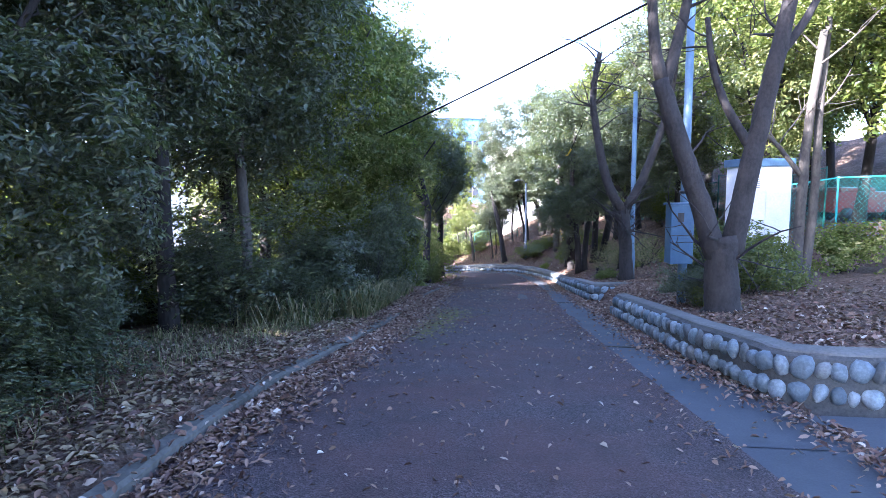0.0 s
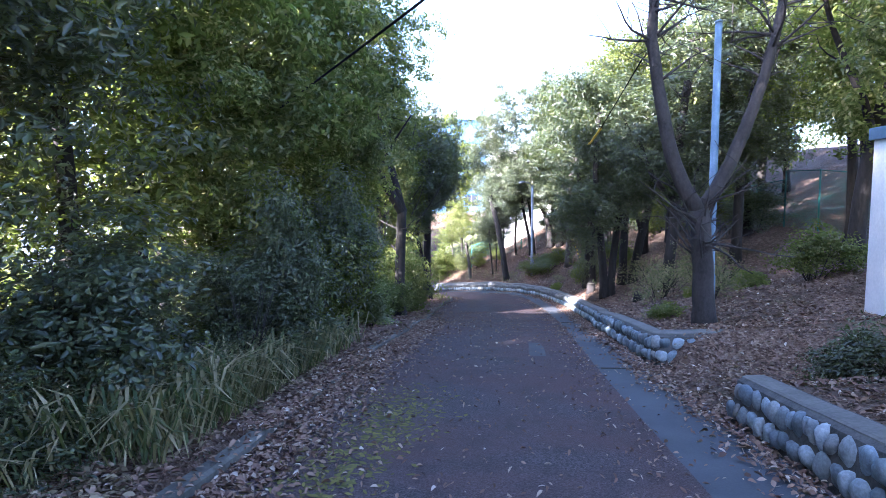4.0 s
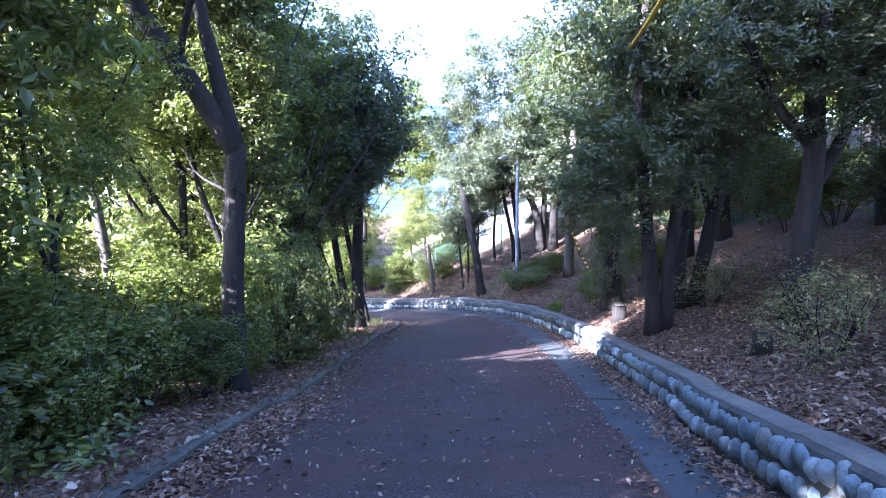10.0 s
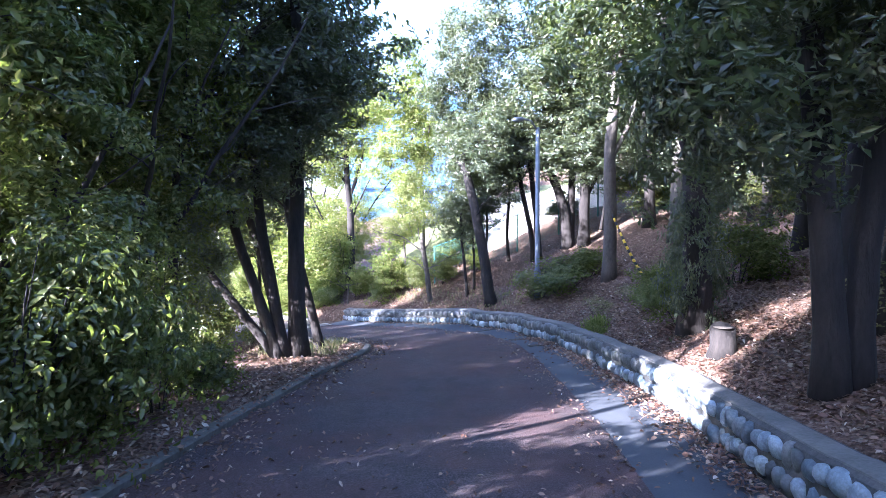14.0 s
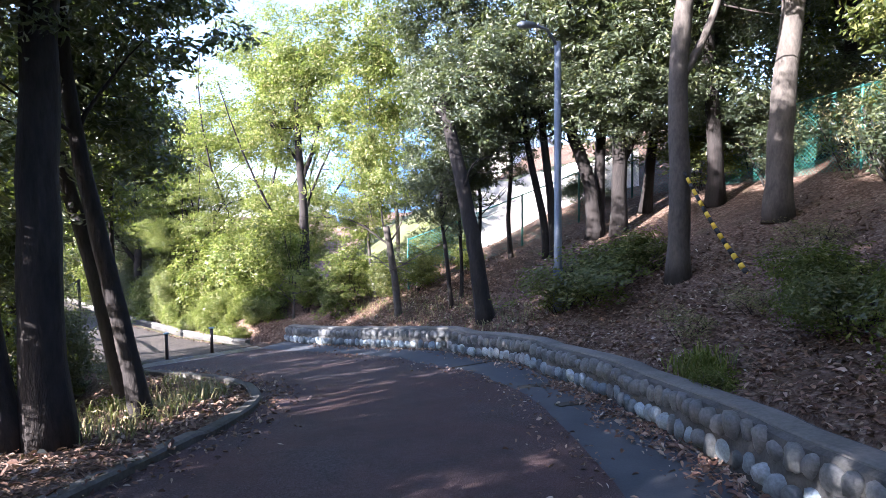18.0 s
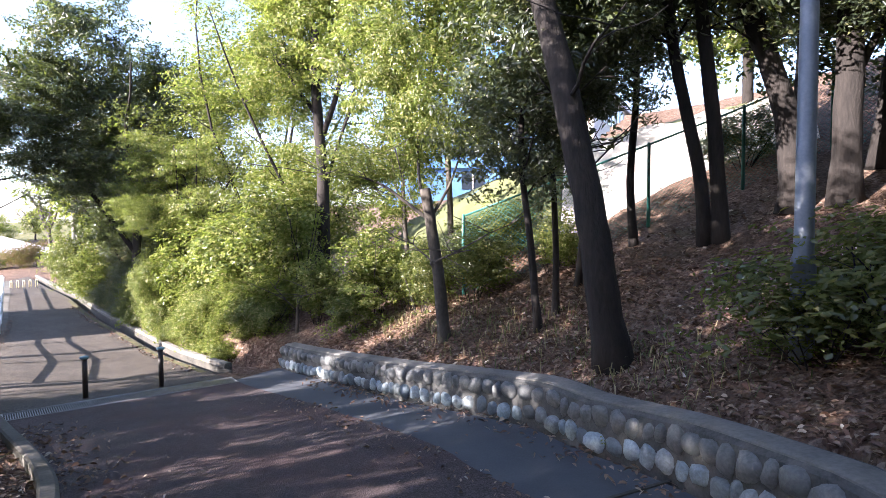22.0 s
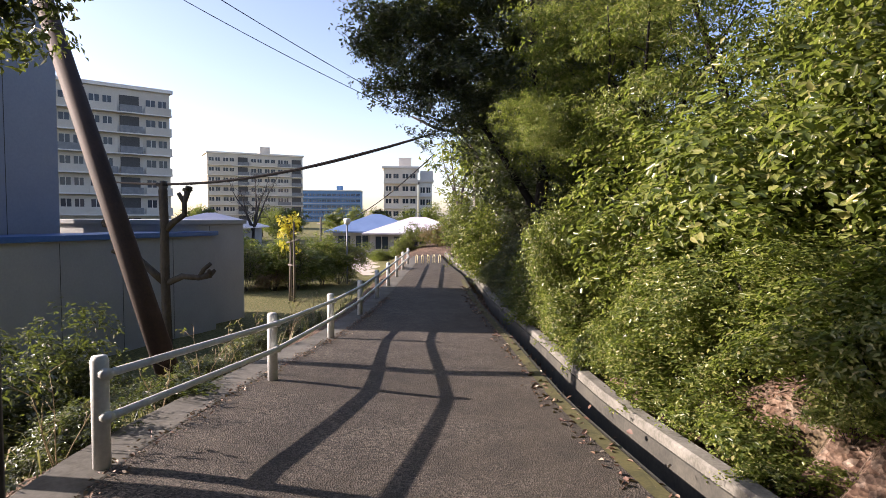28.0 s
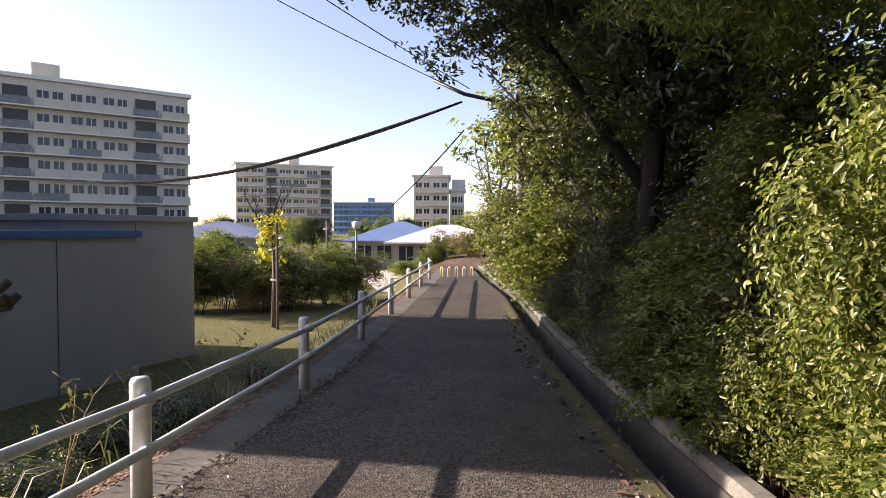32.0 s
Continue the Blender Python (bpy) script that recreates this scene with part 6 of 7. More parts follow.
tree(-10.4, 55.6, 10.5, 0.2, [(-2.3, -2.6, 5.9, 0.7, 0.5), (-1.5, -1.5, 4.9, 0.65, 0.5), (-1.9, -2.2, 7.2, 0.8, 0.6), (-0.6, -1.0, 5.4, 0.8, 0.6), (-3.0, -1.6, 6.8, 0.6, 0.5), (-2.0, -1.2, 8.0, 0.8, 0.65), (0.2, 0, 7.4, 1.0, 0.8), (-0.8, -1.4, 9.4, 1.0, 0.75), (0.6, 0.4, 4.0, 0.8, 0.6)], "dark", BARK_DARK, (0, 0), "big dark evergreen tree spreading over the footpath", seed=380, fork=3.0)
tree(-6.6, 53.2, 6.5, 0.10, [(-2.0, -0.5, 3.7, 0.46, 0.3), (-1.3, -0.9, 3.2, 0.46, 0.3), (-0.3, -1.1, 3.2, 0.46, 0.3), (0.7, -1.3, 3.5, 0.5, 0.32), (-0.6, -2.5, 3.2, 0.2, 0.14), (-1.1, -2.3, 3.5, 0.24, 0.15), (-0.2, -3.0, 2.9, 0.18, 0.12), (-1.0, -0.7, 4.7, 0.6, 0.36), (0.4, -0.6, 5.0, 0.6, 0.36), (-1.7, -0.2, 5.4, 0.5, 0.3)], "droop", BARK_DARK, (0, 0), "young tree with long drooping fresh leaves over the drain", seed=381, fork=2.2, spread=0.35)
for i, (x, y) in enumerate([(-13.9, 57.9), (-15.6, 59.8), (-17.2, 61.6), (-18.8, 63.4)]):
    bush(x, y, 0.9, 2.6 + 0.5 * (i % 2), ("bright", "mid", "bright", "bright")[i], 390 + i, "sunlit yellow-green shrub beside the footpath end", "sunlit shrubs beside the footpath")
shaped_tree(-1.56, 49.87, [([(0, 0, 0), (0.05, 0, 1.8), (0.0, 0.1, 3.6), (-0.15, 0.1, 5.2), (-0.1, 0, 6.8)], 0.2, 0.11), ([(0, 0.1, 4.0), (0.4, 0.1, 5.0), (0.7, 0.1, 6.2)], 0.09, 0.04), ([(-0.1, 0.1, 4.6), (-0.6, 0.1, 5.2), (-1.0, 0, 6.0)], 0.07, 0.03)], BARK_DARK, "dark knobbly tree behind the shrubs", [(0.4, 0.3, 6.9, 0.7, 0.6), (-0.9, 0, 5.6, 0.6, 0.5), (-0.4, 0.2, 7.8, 0.8, 0.6), (0.9, 0.2, 8.2, 0.6, 0.5)], "bright", 431, 12)
shaped_tree(-1.25, 46.95, [([(0, 0, 0), (0.0, 0, 0.35), (0.05, 0, 0.9)], 0.045, 0.03)], BARK_PALE, "slim shrub stem beside the wall end", [], "mid", 432, 5)
for i, (x, y, w, h, k) in enumerate([(-1.7, 48.4, 1.25, 3.3, "bright"), (-2.9, 49.1, 1.3, 3.5, "mid"), (-3.9, 49.9, 1.3, 3.3, "bright"), (-5.0, 51.0, 1.3, 3.2, "bright"), (-2.1, 47.7, 0.8, 1.5, "bright"), (-3.2, 48.5, 0.8, 1.7, "bright"), (-4.3, 49.5, 0.8, 1.8, "mid")]):
    bush(x, y, w, h, k, 600 + i, "big sunlit yellow-green shrub behind the wall end", "shrubs behind the wall end")
for i, (x, y, w, h) in enumerate([(-7.2, 51.5, 0.5, 2.5), (-6.7, 51.1, 0.55, 2.6)]):
    bush(x, y, w, h, "bright_fine", 610 + i, "tall sunlit broadleaf shrub beside the drain", "tall shrubs beside the drain")
bush(-0.9, 47.2, 0.55, 1.5, "bright", 261, "fresh leafy shrub beside the wall end")
bush(0.6, 46.3, 0.8, 2.2, "bright", 262, "fresh leafy shrub before the fence")
bush(1.6, 45.4, 0.6, 1.7, "mid", 263, "leafy shrub before the fence")
bush(-2.6, 47.3, 0.3, 0.4, "bright", 264, "low yellow-green seedling at the drain")

# Stands out of view; added to shade the lane and part of the bank.
tree(-4.4, 35.3, 7.0, 0.11, [(0.2, 0.4, 3.0, 0.55, 0.4), (0, 0, 5.3, 0.8, 0.55)], "mid", BARK_DARK, (0, 0), "unseen slender tree added below the bend to block sun", seed=468, fork=3.4)
# evergreen branches over the start of the footpath
tree(-7.4, 42.8, 8.0, 0.12, [(0, 0, 3.9, 0.5, 0.42, "mid"), (0.4, 1.0, 4.9, 0.42, 0.4), (0.3, 0.9, 6.3, 0.5, 0.45), (0.1, 0, 5.0, 0.62, 0.5), (0, 0.1, 6.4, 0.7, 0.55), (0.1, 0, 7.8, 0.7, 0.55)], "dark", BARK_DARK, (0, 0), "dense dark evergreen tree at the start of the footpath", seed=372, fork=2.8, spread=0.15, forks=3)
tree(-6.6, 41.1, 6.0, 0.11, [(0, 0, 2.5, 0.5, 0.42), (-0.1, 0.3, 3.9, 0.7, 0.6), (0.2, 0.2, 5.6, 0.75, 0.6)], "dark", BARK_DARK, (0, 0), "dark evergreen tree at the mesh fence", seed=370, fork=1.8, spread=0.15, forks=3)
# Sun blocker outside the view, added to shade the bank above the wall.
tree(-5.0, 39.5, 5.6, 0.10, [(0.1, 0, 3.6, 0.5, 0.4), (0.2, 0, 4.8, 0.5, 0.4)], "dark", BARK_DARK, (0, 0), "unseen dark tree added by the mound to shade the bank", seed=373, fork=2.0, spread=0.2, forks=3)
for i, (x, y, w, h) in enumerate([(-7.0, 41.3, 0.8, 3.0), (-8.3, 41.8, 0.8, 2.4), (-5.7, 41.6, 0.75, 3.5), (-5.1, 40.8, 0.75, 3.2), (-6.5, 42.2, 0.6, 2.6), (-4.9, 41.5, 0.4, 0.9)]):
    bush(x, y, w, h, "dark", 310 + i, "dark evergreen shrub grown through the mesh fence", "shrubs at the mesh fence")
# Added to shade the embankment; tops stay low so the path keeps its sun.
for i, (x, y) in enumerate([(-8.4, 42.7), (-9.3, 43.7), (-10.3, 44.7), (-9.0, 42.2)]):
    bush(x, y, 0.85, -1.35 - land_z(np.array([x]), np.array([y]))[0], "dark", 320 + i, "dark shrub added to shade the embankment", "shrubs below the embankment")
blades("bank_weeds", 6, 450, lambda r: (lambda u: (-5.4 - 11.5 * u - r.uniform(0.3, 1.6), 43.3 + 13.5 * u - r.uniform(-0.1, 0.6)))(r.uniform(0, 1)), 0.35, 0.012, LEAF_SASA, "dry weeds on the embankment below the guard rail")

def weed_stalk(x, y, seed):
    t = empty("weed", spot(x, y, -0.03))
    tagged(t, "withered weed stalk on the embankment", "weed", "withered weeds")
    r2 = random.Random(seed)
    runs = []
    for k in range(4):
        l = limb((0, 0, 0), (r2.uniform(-.35, .35), r2.uniform(-.35, .35), 1), r2.uniform(0.35, 0.8), 0.005, 0.0025, seed * 9 + k, 5, 0.12)
        runs.append(l)
        for m in (3, 4, 5):
            runs.append(limb(l[0][m], (r2.uniform(-1, 1), r2.uniform(-1, 1), 0.6), r2.uniform(0.08, 0.2), 0.004, 0.002, seed * 31 + 5 * k + m, 3, 0.2))
    part("stem", tubes_mesh("stem", runs, STRAW, 5), t)
    part("leaves", leaf_cloud("leaves", seed, [(*r[0][-1], 1.0) for r in runs[::2]], 4, 0.04, 0.06, LEAF_DRY, 2.4), t)


STRAW = mottled("dry straw stem", (0.20, 0.15, 0.08), (0.38, 0.30, 0.19), 5, 40, 0.9, 0.2, 0.003)
for i in range(9):
    u = i / 8
    weed_stalk(-6.9 - 6.2 * u + rnd.uniform(-.3, .1), 44.2 + 7.0 * u + rnd.uniform(-.3, .1), 500 + i)

# ================= shed, tall store, poles =================
SHED = mottled("grey shed panel", (0.30, 0.32, 0.33), (0.38, 0.40, 0.41), 0.8, 20, 0.55, 0.05, 0.004)
BLUE_TRIM = mottled("blue roof trim", (0.04, 0.12, 0.32), (0.07, 0.18, 0.42), 2, 20, 0.4, 0.05, 0.003)
STORE = mottled("blue-grey wall sheet", (0.22, 0.25, 0.31), (0.29, 0.32, 0.38), 0.5, 15, 0.6, 0.05, 0.004)


def panel_box(name, corner, ang, w, d, h, label, mat, trim, z0=LAWN_Z - 0.05, rib=0.0):
    """A box of wall panels with seams and a roof edge; corner is its near right corner, w runs to the left."""
    t = new(name)
    t.location, t.rotation_euler = (corner[0], corner[1], z0), (0, 0, ang)
    t.empty_display_size = 0.3
    tagged(t, label, "shed")
    part("wall", (box_bm(w, d, h, 0.01, (-w / 2, d / 2, 0)), mat), t)
    part("roof", (box_bm(w + 0.16, d + 0.16, 0.14, 0.015, (-w / 2, d / 2, h)), trim), t)
    n = int(w / 1.5)
    for i in range(1, n):
        part("seam", (box_bm(0.012, 0.006, h - 0.1, 0, (-w * i / n, -0.004, 0.05)), DARK_METAL), t)
    for i in range(1, int(d / 1.5)):
        part("seam", (box_bm(0.006, 0.012, h - 0.1, 0, (0.004, d * i / int(d / 1.5), 0.05)), DARK_METAL), t)
    return t


panel_box("shed", (-20.2, 52.1), radians(111.7), 7.0, 1.5, 3.05, "low grey panel shed with a blue roof edge", SHED, BLUE_TRIM)
panel_box("shed", (-21.6, 53.9), radians(111.7), 3.4, 5.0, 3.4, "pale grey panel shed beside the lawn", SHED, SHED)
panel_box("storehouse", (-20.6, 47.9), radians(117.3), 4.5, 6, 12.5, "tall windowless blue-grey storehouse", STORE, STORE)
# Hidden box, added only to stretch the storehouse's shadow along the footpath.
panel_box("storehouse", (-20.75, 47.85), radians(80.2), 4.0, 4.2, 12.35, "unseen box behind the storehouse added to widen its shadow", STORE, STORE)

POLE_BROWN = mottled("rusty brown pole", (0.022, 0.013, 0.010), (0.055, 0.031, 0.023), 3, 30, 0.8, 0.4, 0.006)
POLE_GREY = mottled("grey concrete pole", (0.14, 0.135, 0.125), (0.24, 0.23, 0.215), 2, 30, 0.85, 0.2, 0.004)
stay = empty("stay_pole", (-9.15, 46.1, -3.4))
tagged(stay, "leaning rusty brown steel stay pole with a wire", "pole")
part("pole", tubes_mesh("pole", [([(0, 0, 0), (-1.45, -0.33, 2.9), (-3.3, -0.75, 6.6)], [0.15, 0.14, 0.13])], POLE_BROWN, 14), stay)
part("wire", tubes_mesh("wire", [([(-0.12, 0.1, 0.2), (-1.75, -0.2, 2.9), (-3.6, -0.6, 6.6)], [0.012] * 3)], METAL_GREY, 6), stay)

pollard = empty("pollarded_tree", spot(-14.8, 48.2, -0.1))
tagged(pollard, "bare grey pollarded tree with knobbly stubs", "tree")
def stub(*points):
    """Points along the plane of the tree's boughs, from (sideways, up)."""
    return [Vector((0.72 * r, 0.69 * r, z)) for r, z in points]


runs = [(stub((0, 0), (0.02, 1.2), (-0.01, 2.4), (0.0, 3.4), (-0.02, 4.25), (-0.02, 4.35)), [0.115, 0.098, 0.095, 0.088, 0.092, 0.07])]
for line, r in ((((0, 2.3), (-0.35, 2.62), (-0.7, 2.95), (-0.9, 3.3), (-1.1, 3.5), (-1.25, 3.55)), 0.085), (((-0.55, 2.8), (-0.75, 2.72), (-0.95, 2.85), (-1.0, 2.95)), 0.055), (((0.02, 2.3), (0.35, 2.45), (0.7, 2.42), (0.95, 2.48)), 0.075),
                (((0, 3.4), (0.2, 3.6), (0.42, 3.75), (0.42, 4.0), (0.5, 4.25)), 0.075), (((0.7, 2.42), (0.8, 2.6), (0.95, 2.72)), 0.05), (((0.42, 4.0), (0.3, 4.2)), 0.05)):
    runs.append((stub(*line), [r * (1.0 - 0.1 * k) if k < len(line) - 1 else r * 0.85 for k in range(len(line))]))
for x, z in ((-1.2, 3.55), (-0.95, 3.35), (0.95, 2.5), (0.5, 4.25), (-0.02, 4.35), (-1.0, 2.95)):
    for j in range(4):
        runs.append(([stub((x, z))[0], stub((x, z))[0] + Vector((0.09 * math.sin(2.1 * j), 0.09 * math.cos(1.7 * j + x), 0.03 + 0.05 * (j % 2)))], [0.055, 0.04]))
part("trunk", tubes_mesh("trunk", runs[:1], BARK_PALE, 12), pollard)
for r in runs[1:7]:
    part("limb", tubes_mesh("limb", [r], BARK_PALE, 9), pollard)
for k in range(6):
    part("knob", tubes_mesh("knob", runs[7 + 4 * k:11 + 4 * k], BARK_PALE, 7), pollard, "knobbly pruned end")


def utility_pole(x, y, h, label, r=0.13, arm=1.2, ang=0.7, z=None):
    t = empty("utility_pole", (x, y, spot(x, y).z - 0.1))
    tagged(t, label, "utility pole")
    part("pole", tubes_mesh("pole", [([(0, 0, 0), (0, 0, h * 0.6), (0, 0, h)], [r, r * 0.9, r * 0.8])], POLE_GREY, 12), t)
    for i, zz in enumerate((h - 0.25, h - 0.9)):
        c, s = math.cos(ang) * arm / 2, math.sin(ang) * arm / 2
        part("crossarm", tubes_mesh("crossarm", [([(-c, -s, zz), (c, s, zz)], [0.05, 0.05])], DARK_METAL, 6), t)
        for u in (-0.9, -0.3, 0.3, 0.9):
            part("insulator", tubes_mesh("insulator", [([(c * u, s * u, zz + 0.04), (c * u, s * u, zz + 0.16)], [0.03, 0.04])], KIOSK, 8), t)
    return t


up = utility_pole(-18.0, 62.6, 6.3, "grey concrete utility pole with crossarms beside the footpath", ang=2.4)
part("bracket", tubes_mesh("bracket", [([(0, 0, 5.7), (-1.0, -1.5, 6.0), (-1.9, -1.9, 6.5)], [0.06, 0.06, 0.05])], DARK_METAL, 8), up, "dark steel bracket")
cable("cable_bundle", (-19.0, 61.0, 3.0), (-43, 57, 1.7), 0.9, 0.035, "thick bundle of black cables sagging over the lawn", 24, 4)
cable("cable", (-19.0, 61.0, 3.3), (-24.0, 49.4, 8.5), 0.25, 0.014, "thin black cable rising to the storehouse")
cable("cable", (-18.7, 61.0, 3.35), (-18.3, 47.0, 7.1), 0.2, 0.014, "thin black cable rising to the storehouse")
cable("cable", (-19.2, 61.3, 2.2), (-34.0, 69.0, -0.6), 0.25, 0.022, "black service cable to the low house", 14, 2)

# ================= lawn and garden =================
GARDEN = "yellow-green clipped shrub on the lawn"


def ahead(f, l, z=0.0, eye=(-6.43, 47.63)):
    """A place f metres along the footpath from its near end and l metres to its left."""
    return eye[0] - 0.707 * f - 0.707 * l, eye[1] + 0.707 * f - 0.707 * l


for i, (f, l, w, h, k) in enumerate([(23.5, 10.2, 1.5, 3.0, "bright"), (24.5, 8.3, 1.4, 2.6, "bright"), (24, 6.4, 1.4, 3.0, "bright"), (25.5, 5.0, 1.3, 2.8, "bright"), (27, 3.9, 1.2, 2.5, "mid"), (23, 7.0, 0.9, 1.2, "red"), (26, 4.2, 0.9, 1.3, "dry"), (25, 9.4, 0.8, 2.2, "red"), (29, 11.5, 1.7, 3.4, "bright"), (33, 12.5, 1.9, 3.6, "mid"), (22.5, 9.2, 1.3, 2.7, "mid"), (22.8, 11.2, 1.2, 2.9, "bright"), (25.2, 7.3, 1.2, 2.9, "mid"), (24.6, 5.6, 1.1, 2.4, "bright"), (27.5, 5.4, 1.1, 2.7, "bright"), (24.0, 10.8, 1.2, 2.6, "dry"), (23.2, 6.0, 1.0, 2.7, "dry"), (23.0, 8.4, 1.0, 2.6, "dry")]):
    x, y = ahead(f, l)
    bush(x, y, w, h, k, 270 + i, GARDEN if k != "red" else "reddish shrub on the lawn", "shrubs on the lawn")
for i, (f, l, w, h, k) in enumerate([(41, 2.5, 1.0, 1.2, "bright"), (40, 1.0, 1.2, 1.7, "mid"), (39, 0.2, 1.3, 2.0, "mid"), (37, -1.4, 1.2, 2.0, "red"), (38, -2.6, 1.2, 2.2, "red"), (30, -4.0, 0.9, 1.6, "bright"), (43, 3.4, 0.8, 1.0, "bright")]):
    x, y = ahead(f, l)
    bush(x, y, w, h, k, 290 + i, "rounded garden shrub at the end of the footpath", "shrubs at the footpath end")

stake_at = spot(*ahead(19, 5.25))
st = empty("tree_support", stake_at)
tagged(st, "young tree with yellow leaves tied to wooden stakes", "tree")
WOOD = mottled("weathered stake wood", (0.085, 0.075, 0.065), (0.19, 0.17, 0.145), 3, 30, 0.9, 0.3, 0.005, 0, False, (1, 1, 0.3))
for dx, dy, h in ((0, 0, 3.5), (-0.5, 0.1, 3.0)):
    part("stake", tubes_mesh("stake", [([(dx, dy, -0.2), (dx * 0.7, dy, h)], [0.05, 0.045])], WOOD, 9), st)
part("crossbar", tubes_mesh("crossbar", [([(-0.65, 0.08, 2.5), (0.35, 0, 2.65)], [0.04, 0.04])], WOOD, 8), st)
part("crossbar", tubes_mesh("crossbar", [([(-0.55, 0.08, 1.55), (0.15, 0, 1.55)], [0.035, 0.035])], WOOD, 8), st)
part("stem", tubes_mesh("stem", [([(-0.25, 0.05, 0), (-0.3, 0.05, 2.0), (-0.35, 0.0, 3.4)], [0.03, 0.025, 0.012])], BARK_PALE, 7), st)
YELLOW_LEAF = leaf_material("yellow leaf", [(0.0, (0.45, 0.36, 0.02)), (1.0, (0.70, 0.58, 0.06))], 0.4, 0.5)
part("foliage", leaf_cloud("foliage", 9, [(-0.35, 0, 3.3, 1), (-0.4, 0, 3.0, 1), (-0.3, 0, 3.5, 0.7), (-0.45, 0, 2.3, 0.5)], 90, 0.2, 0.17, YELLOW_LEAF, 1.4), st, "yellow autumn leaves")
st2 = empty("wooden_post", spot(*ahead(29, 5.6)))
tagged(st2, "weathered wooden post on the lawn", "post")
part("post", tubes_mesh("post", [([(0, 0, -0.2), (0, 0, 3.6)], [0.07, 0.06])], WOOD, 9), st2)
part("arm", tubes_mesh("arm", [([(-0.3, 0, 3.2), (0.3, 0, 3.25)], [0.04, 0.04])], WOOD, 8), st2)

x, y = ahead(26, 3.75)
lp = empty("garden_lamp", spot(x, y))
tagged(lp, "slim garden lamp with a white lantern head", "lamp post")
part("pole", tubes_mesh("pole", [([(0, 0, -0.1), (0, 0, 3.2)], [0.05, 0.045])], METAL_GREY, 10), lp)
part("lantern", tubes_mesh("lantern", [([(0, 0, 3.2), (0, 0, 3.25), (0, 0, 3.5), (0, 0, 3.56)], [0.05, 0.14, 0.2, 0.08])], KIOSK, 12), lp, "white lantern")

bx, by = ahead(58, 17)
tree(bx, by, 9.5, 0.2, [], "mid", BARK_CHERRY, (0, 0), "bare winter tree before the apartment blocks", seed=440, fork=2.4, forks=6, twigs=6, bare=True)
bx, by = ahead(34, -3.2)
tree(bx, by, 8.5, 0.16, [], "mid", BARK_PALE, (-0.05, 0), "bare pale tree overhanging the footpath end", seed=441, fork=2.6, forks=5, twigs=5, bare=True)

for i in range(5):
    x, y = ahead(21.6, 0.05 - 0.27 * i)
    a = empty("hoop_barrier", (x, y, float(road_z(np.array([x]), np.array([y]))[0])))
    tagged(a, "small cream-painted steel hoop barrier across the path end", "barrier", "hoop barriers")
    part("hoop", tubes_mesh("hoop", [([(-0.06, 0, -0.05), (-0.06, 0, 0.3), (-0.03, 0, 0.37), (0.03, 0, 0.37), (0.06, 0, 0.3), (0.06, 0, -0.05)], [0.018] * 6)], mottled("cream paint", (0.6, 0.52, 0.3), (0.75, 0.66, 0.42), 4, 30, 0.5, 0.1, 0.002) if i == 0 else bpy.data.materials["cream paint"], 8), a)

sand = new("garden_path", quick_mesh("garden_path", [(*ahead(f, l), LAWN_Z + 0.075) for f, l in ((30, 1.6), (30, 3.2), (36, 4.6), (44, 6.5), (46, 4.0), (38, 2.2))], [(0, 1, 2, 5), (5, 2, 3, 4)], [mottled("pale sandy path", (0.38, 0.33, 0.27), (0.52, 0.46, 0.38), 2, 40, 0.95, 0.2, 0.005)]))
tagged(sand, "pale sandy garden path on the lawn", "path", kind="structure")

# ================= low house and far blocks =================
ROOF_BLUE = mottled("blue-grey roof sheet", (0.10, 0.17, 0.33), (0.16, 0.24, 0.42), 1, 20, 0.5, 0.05, 0.004)
ROOF_PALE = mottled("pale lilac roof", (0.60, 0.55, 0.60), (0.74, 0.69, 0.73), 1, 20, 0.6, 0.05, 0.004)
HOUSE_WALL = mottled("dim house wall", (0.20, 0.20, 0.20), (0.32, 0.31, 0.30), 1, 20, 0.8, 0.05, 0.004)
GLASS = Shader("window glass").color((0.025, 0.035, 0.05)).rough(0.12, 0, 0.35).m
BEIGE = mottled("beige render", (0.42, 0.39, 0.34), (0.54, 0.51, 0.45), 0.3, 6, 0.9, 0.05, 0.01)
CREAM = mottled("cream render", (0.52, 0.48, 0.42), (0.64, 0.60, 0.54), 0.3, 6, 0.9, 0.05, 0.01)
PALE_BLUE = mottled("blue facade", (0.075, 0.185, 0.38), (0.115, 0.25, 0.46), 0.3, 6, 0.7, 0.03, 0.01)
SLAB = mottled("pale slab edge", (0.55, 0.53, 0.50), (0.68, 0.66, 0.62), 0.5, 8, 0.9, 0.05, 0.01)
RAILING = mottled("dark balcony railing", (0.10, 0.11, 0.12), (0.20, 0.21, 0.22), 2, 20, 0.5, 0.05, 0.01, 0.4)


for i in range(13):
    fx, fy = ahead(84 + 9 * (i % 3), -7 + 4.2 * i)
    tree(fx, fy, 6.0, 0.14, [(0, 0, 2.4, 1.2, 0.75), (0.5, 0.4, 3.8, 0.9, 0.6)], ("mid_far", "bright_far", "mid_far")[i % 3], BARK_DARK, (0, 0), "rounded garden tree beyond the low houses", seed=520 + i, fork=1.2, group="far garden trees")


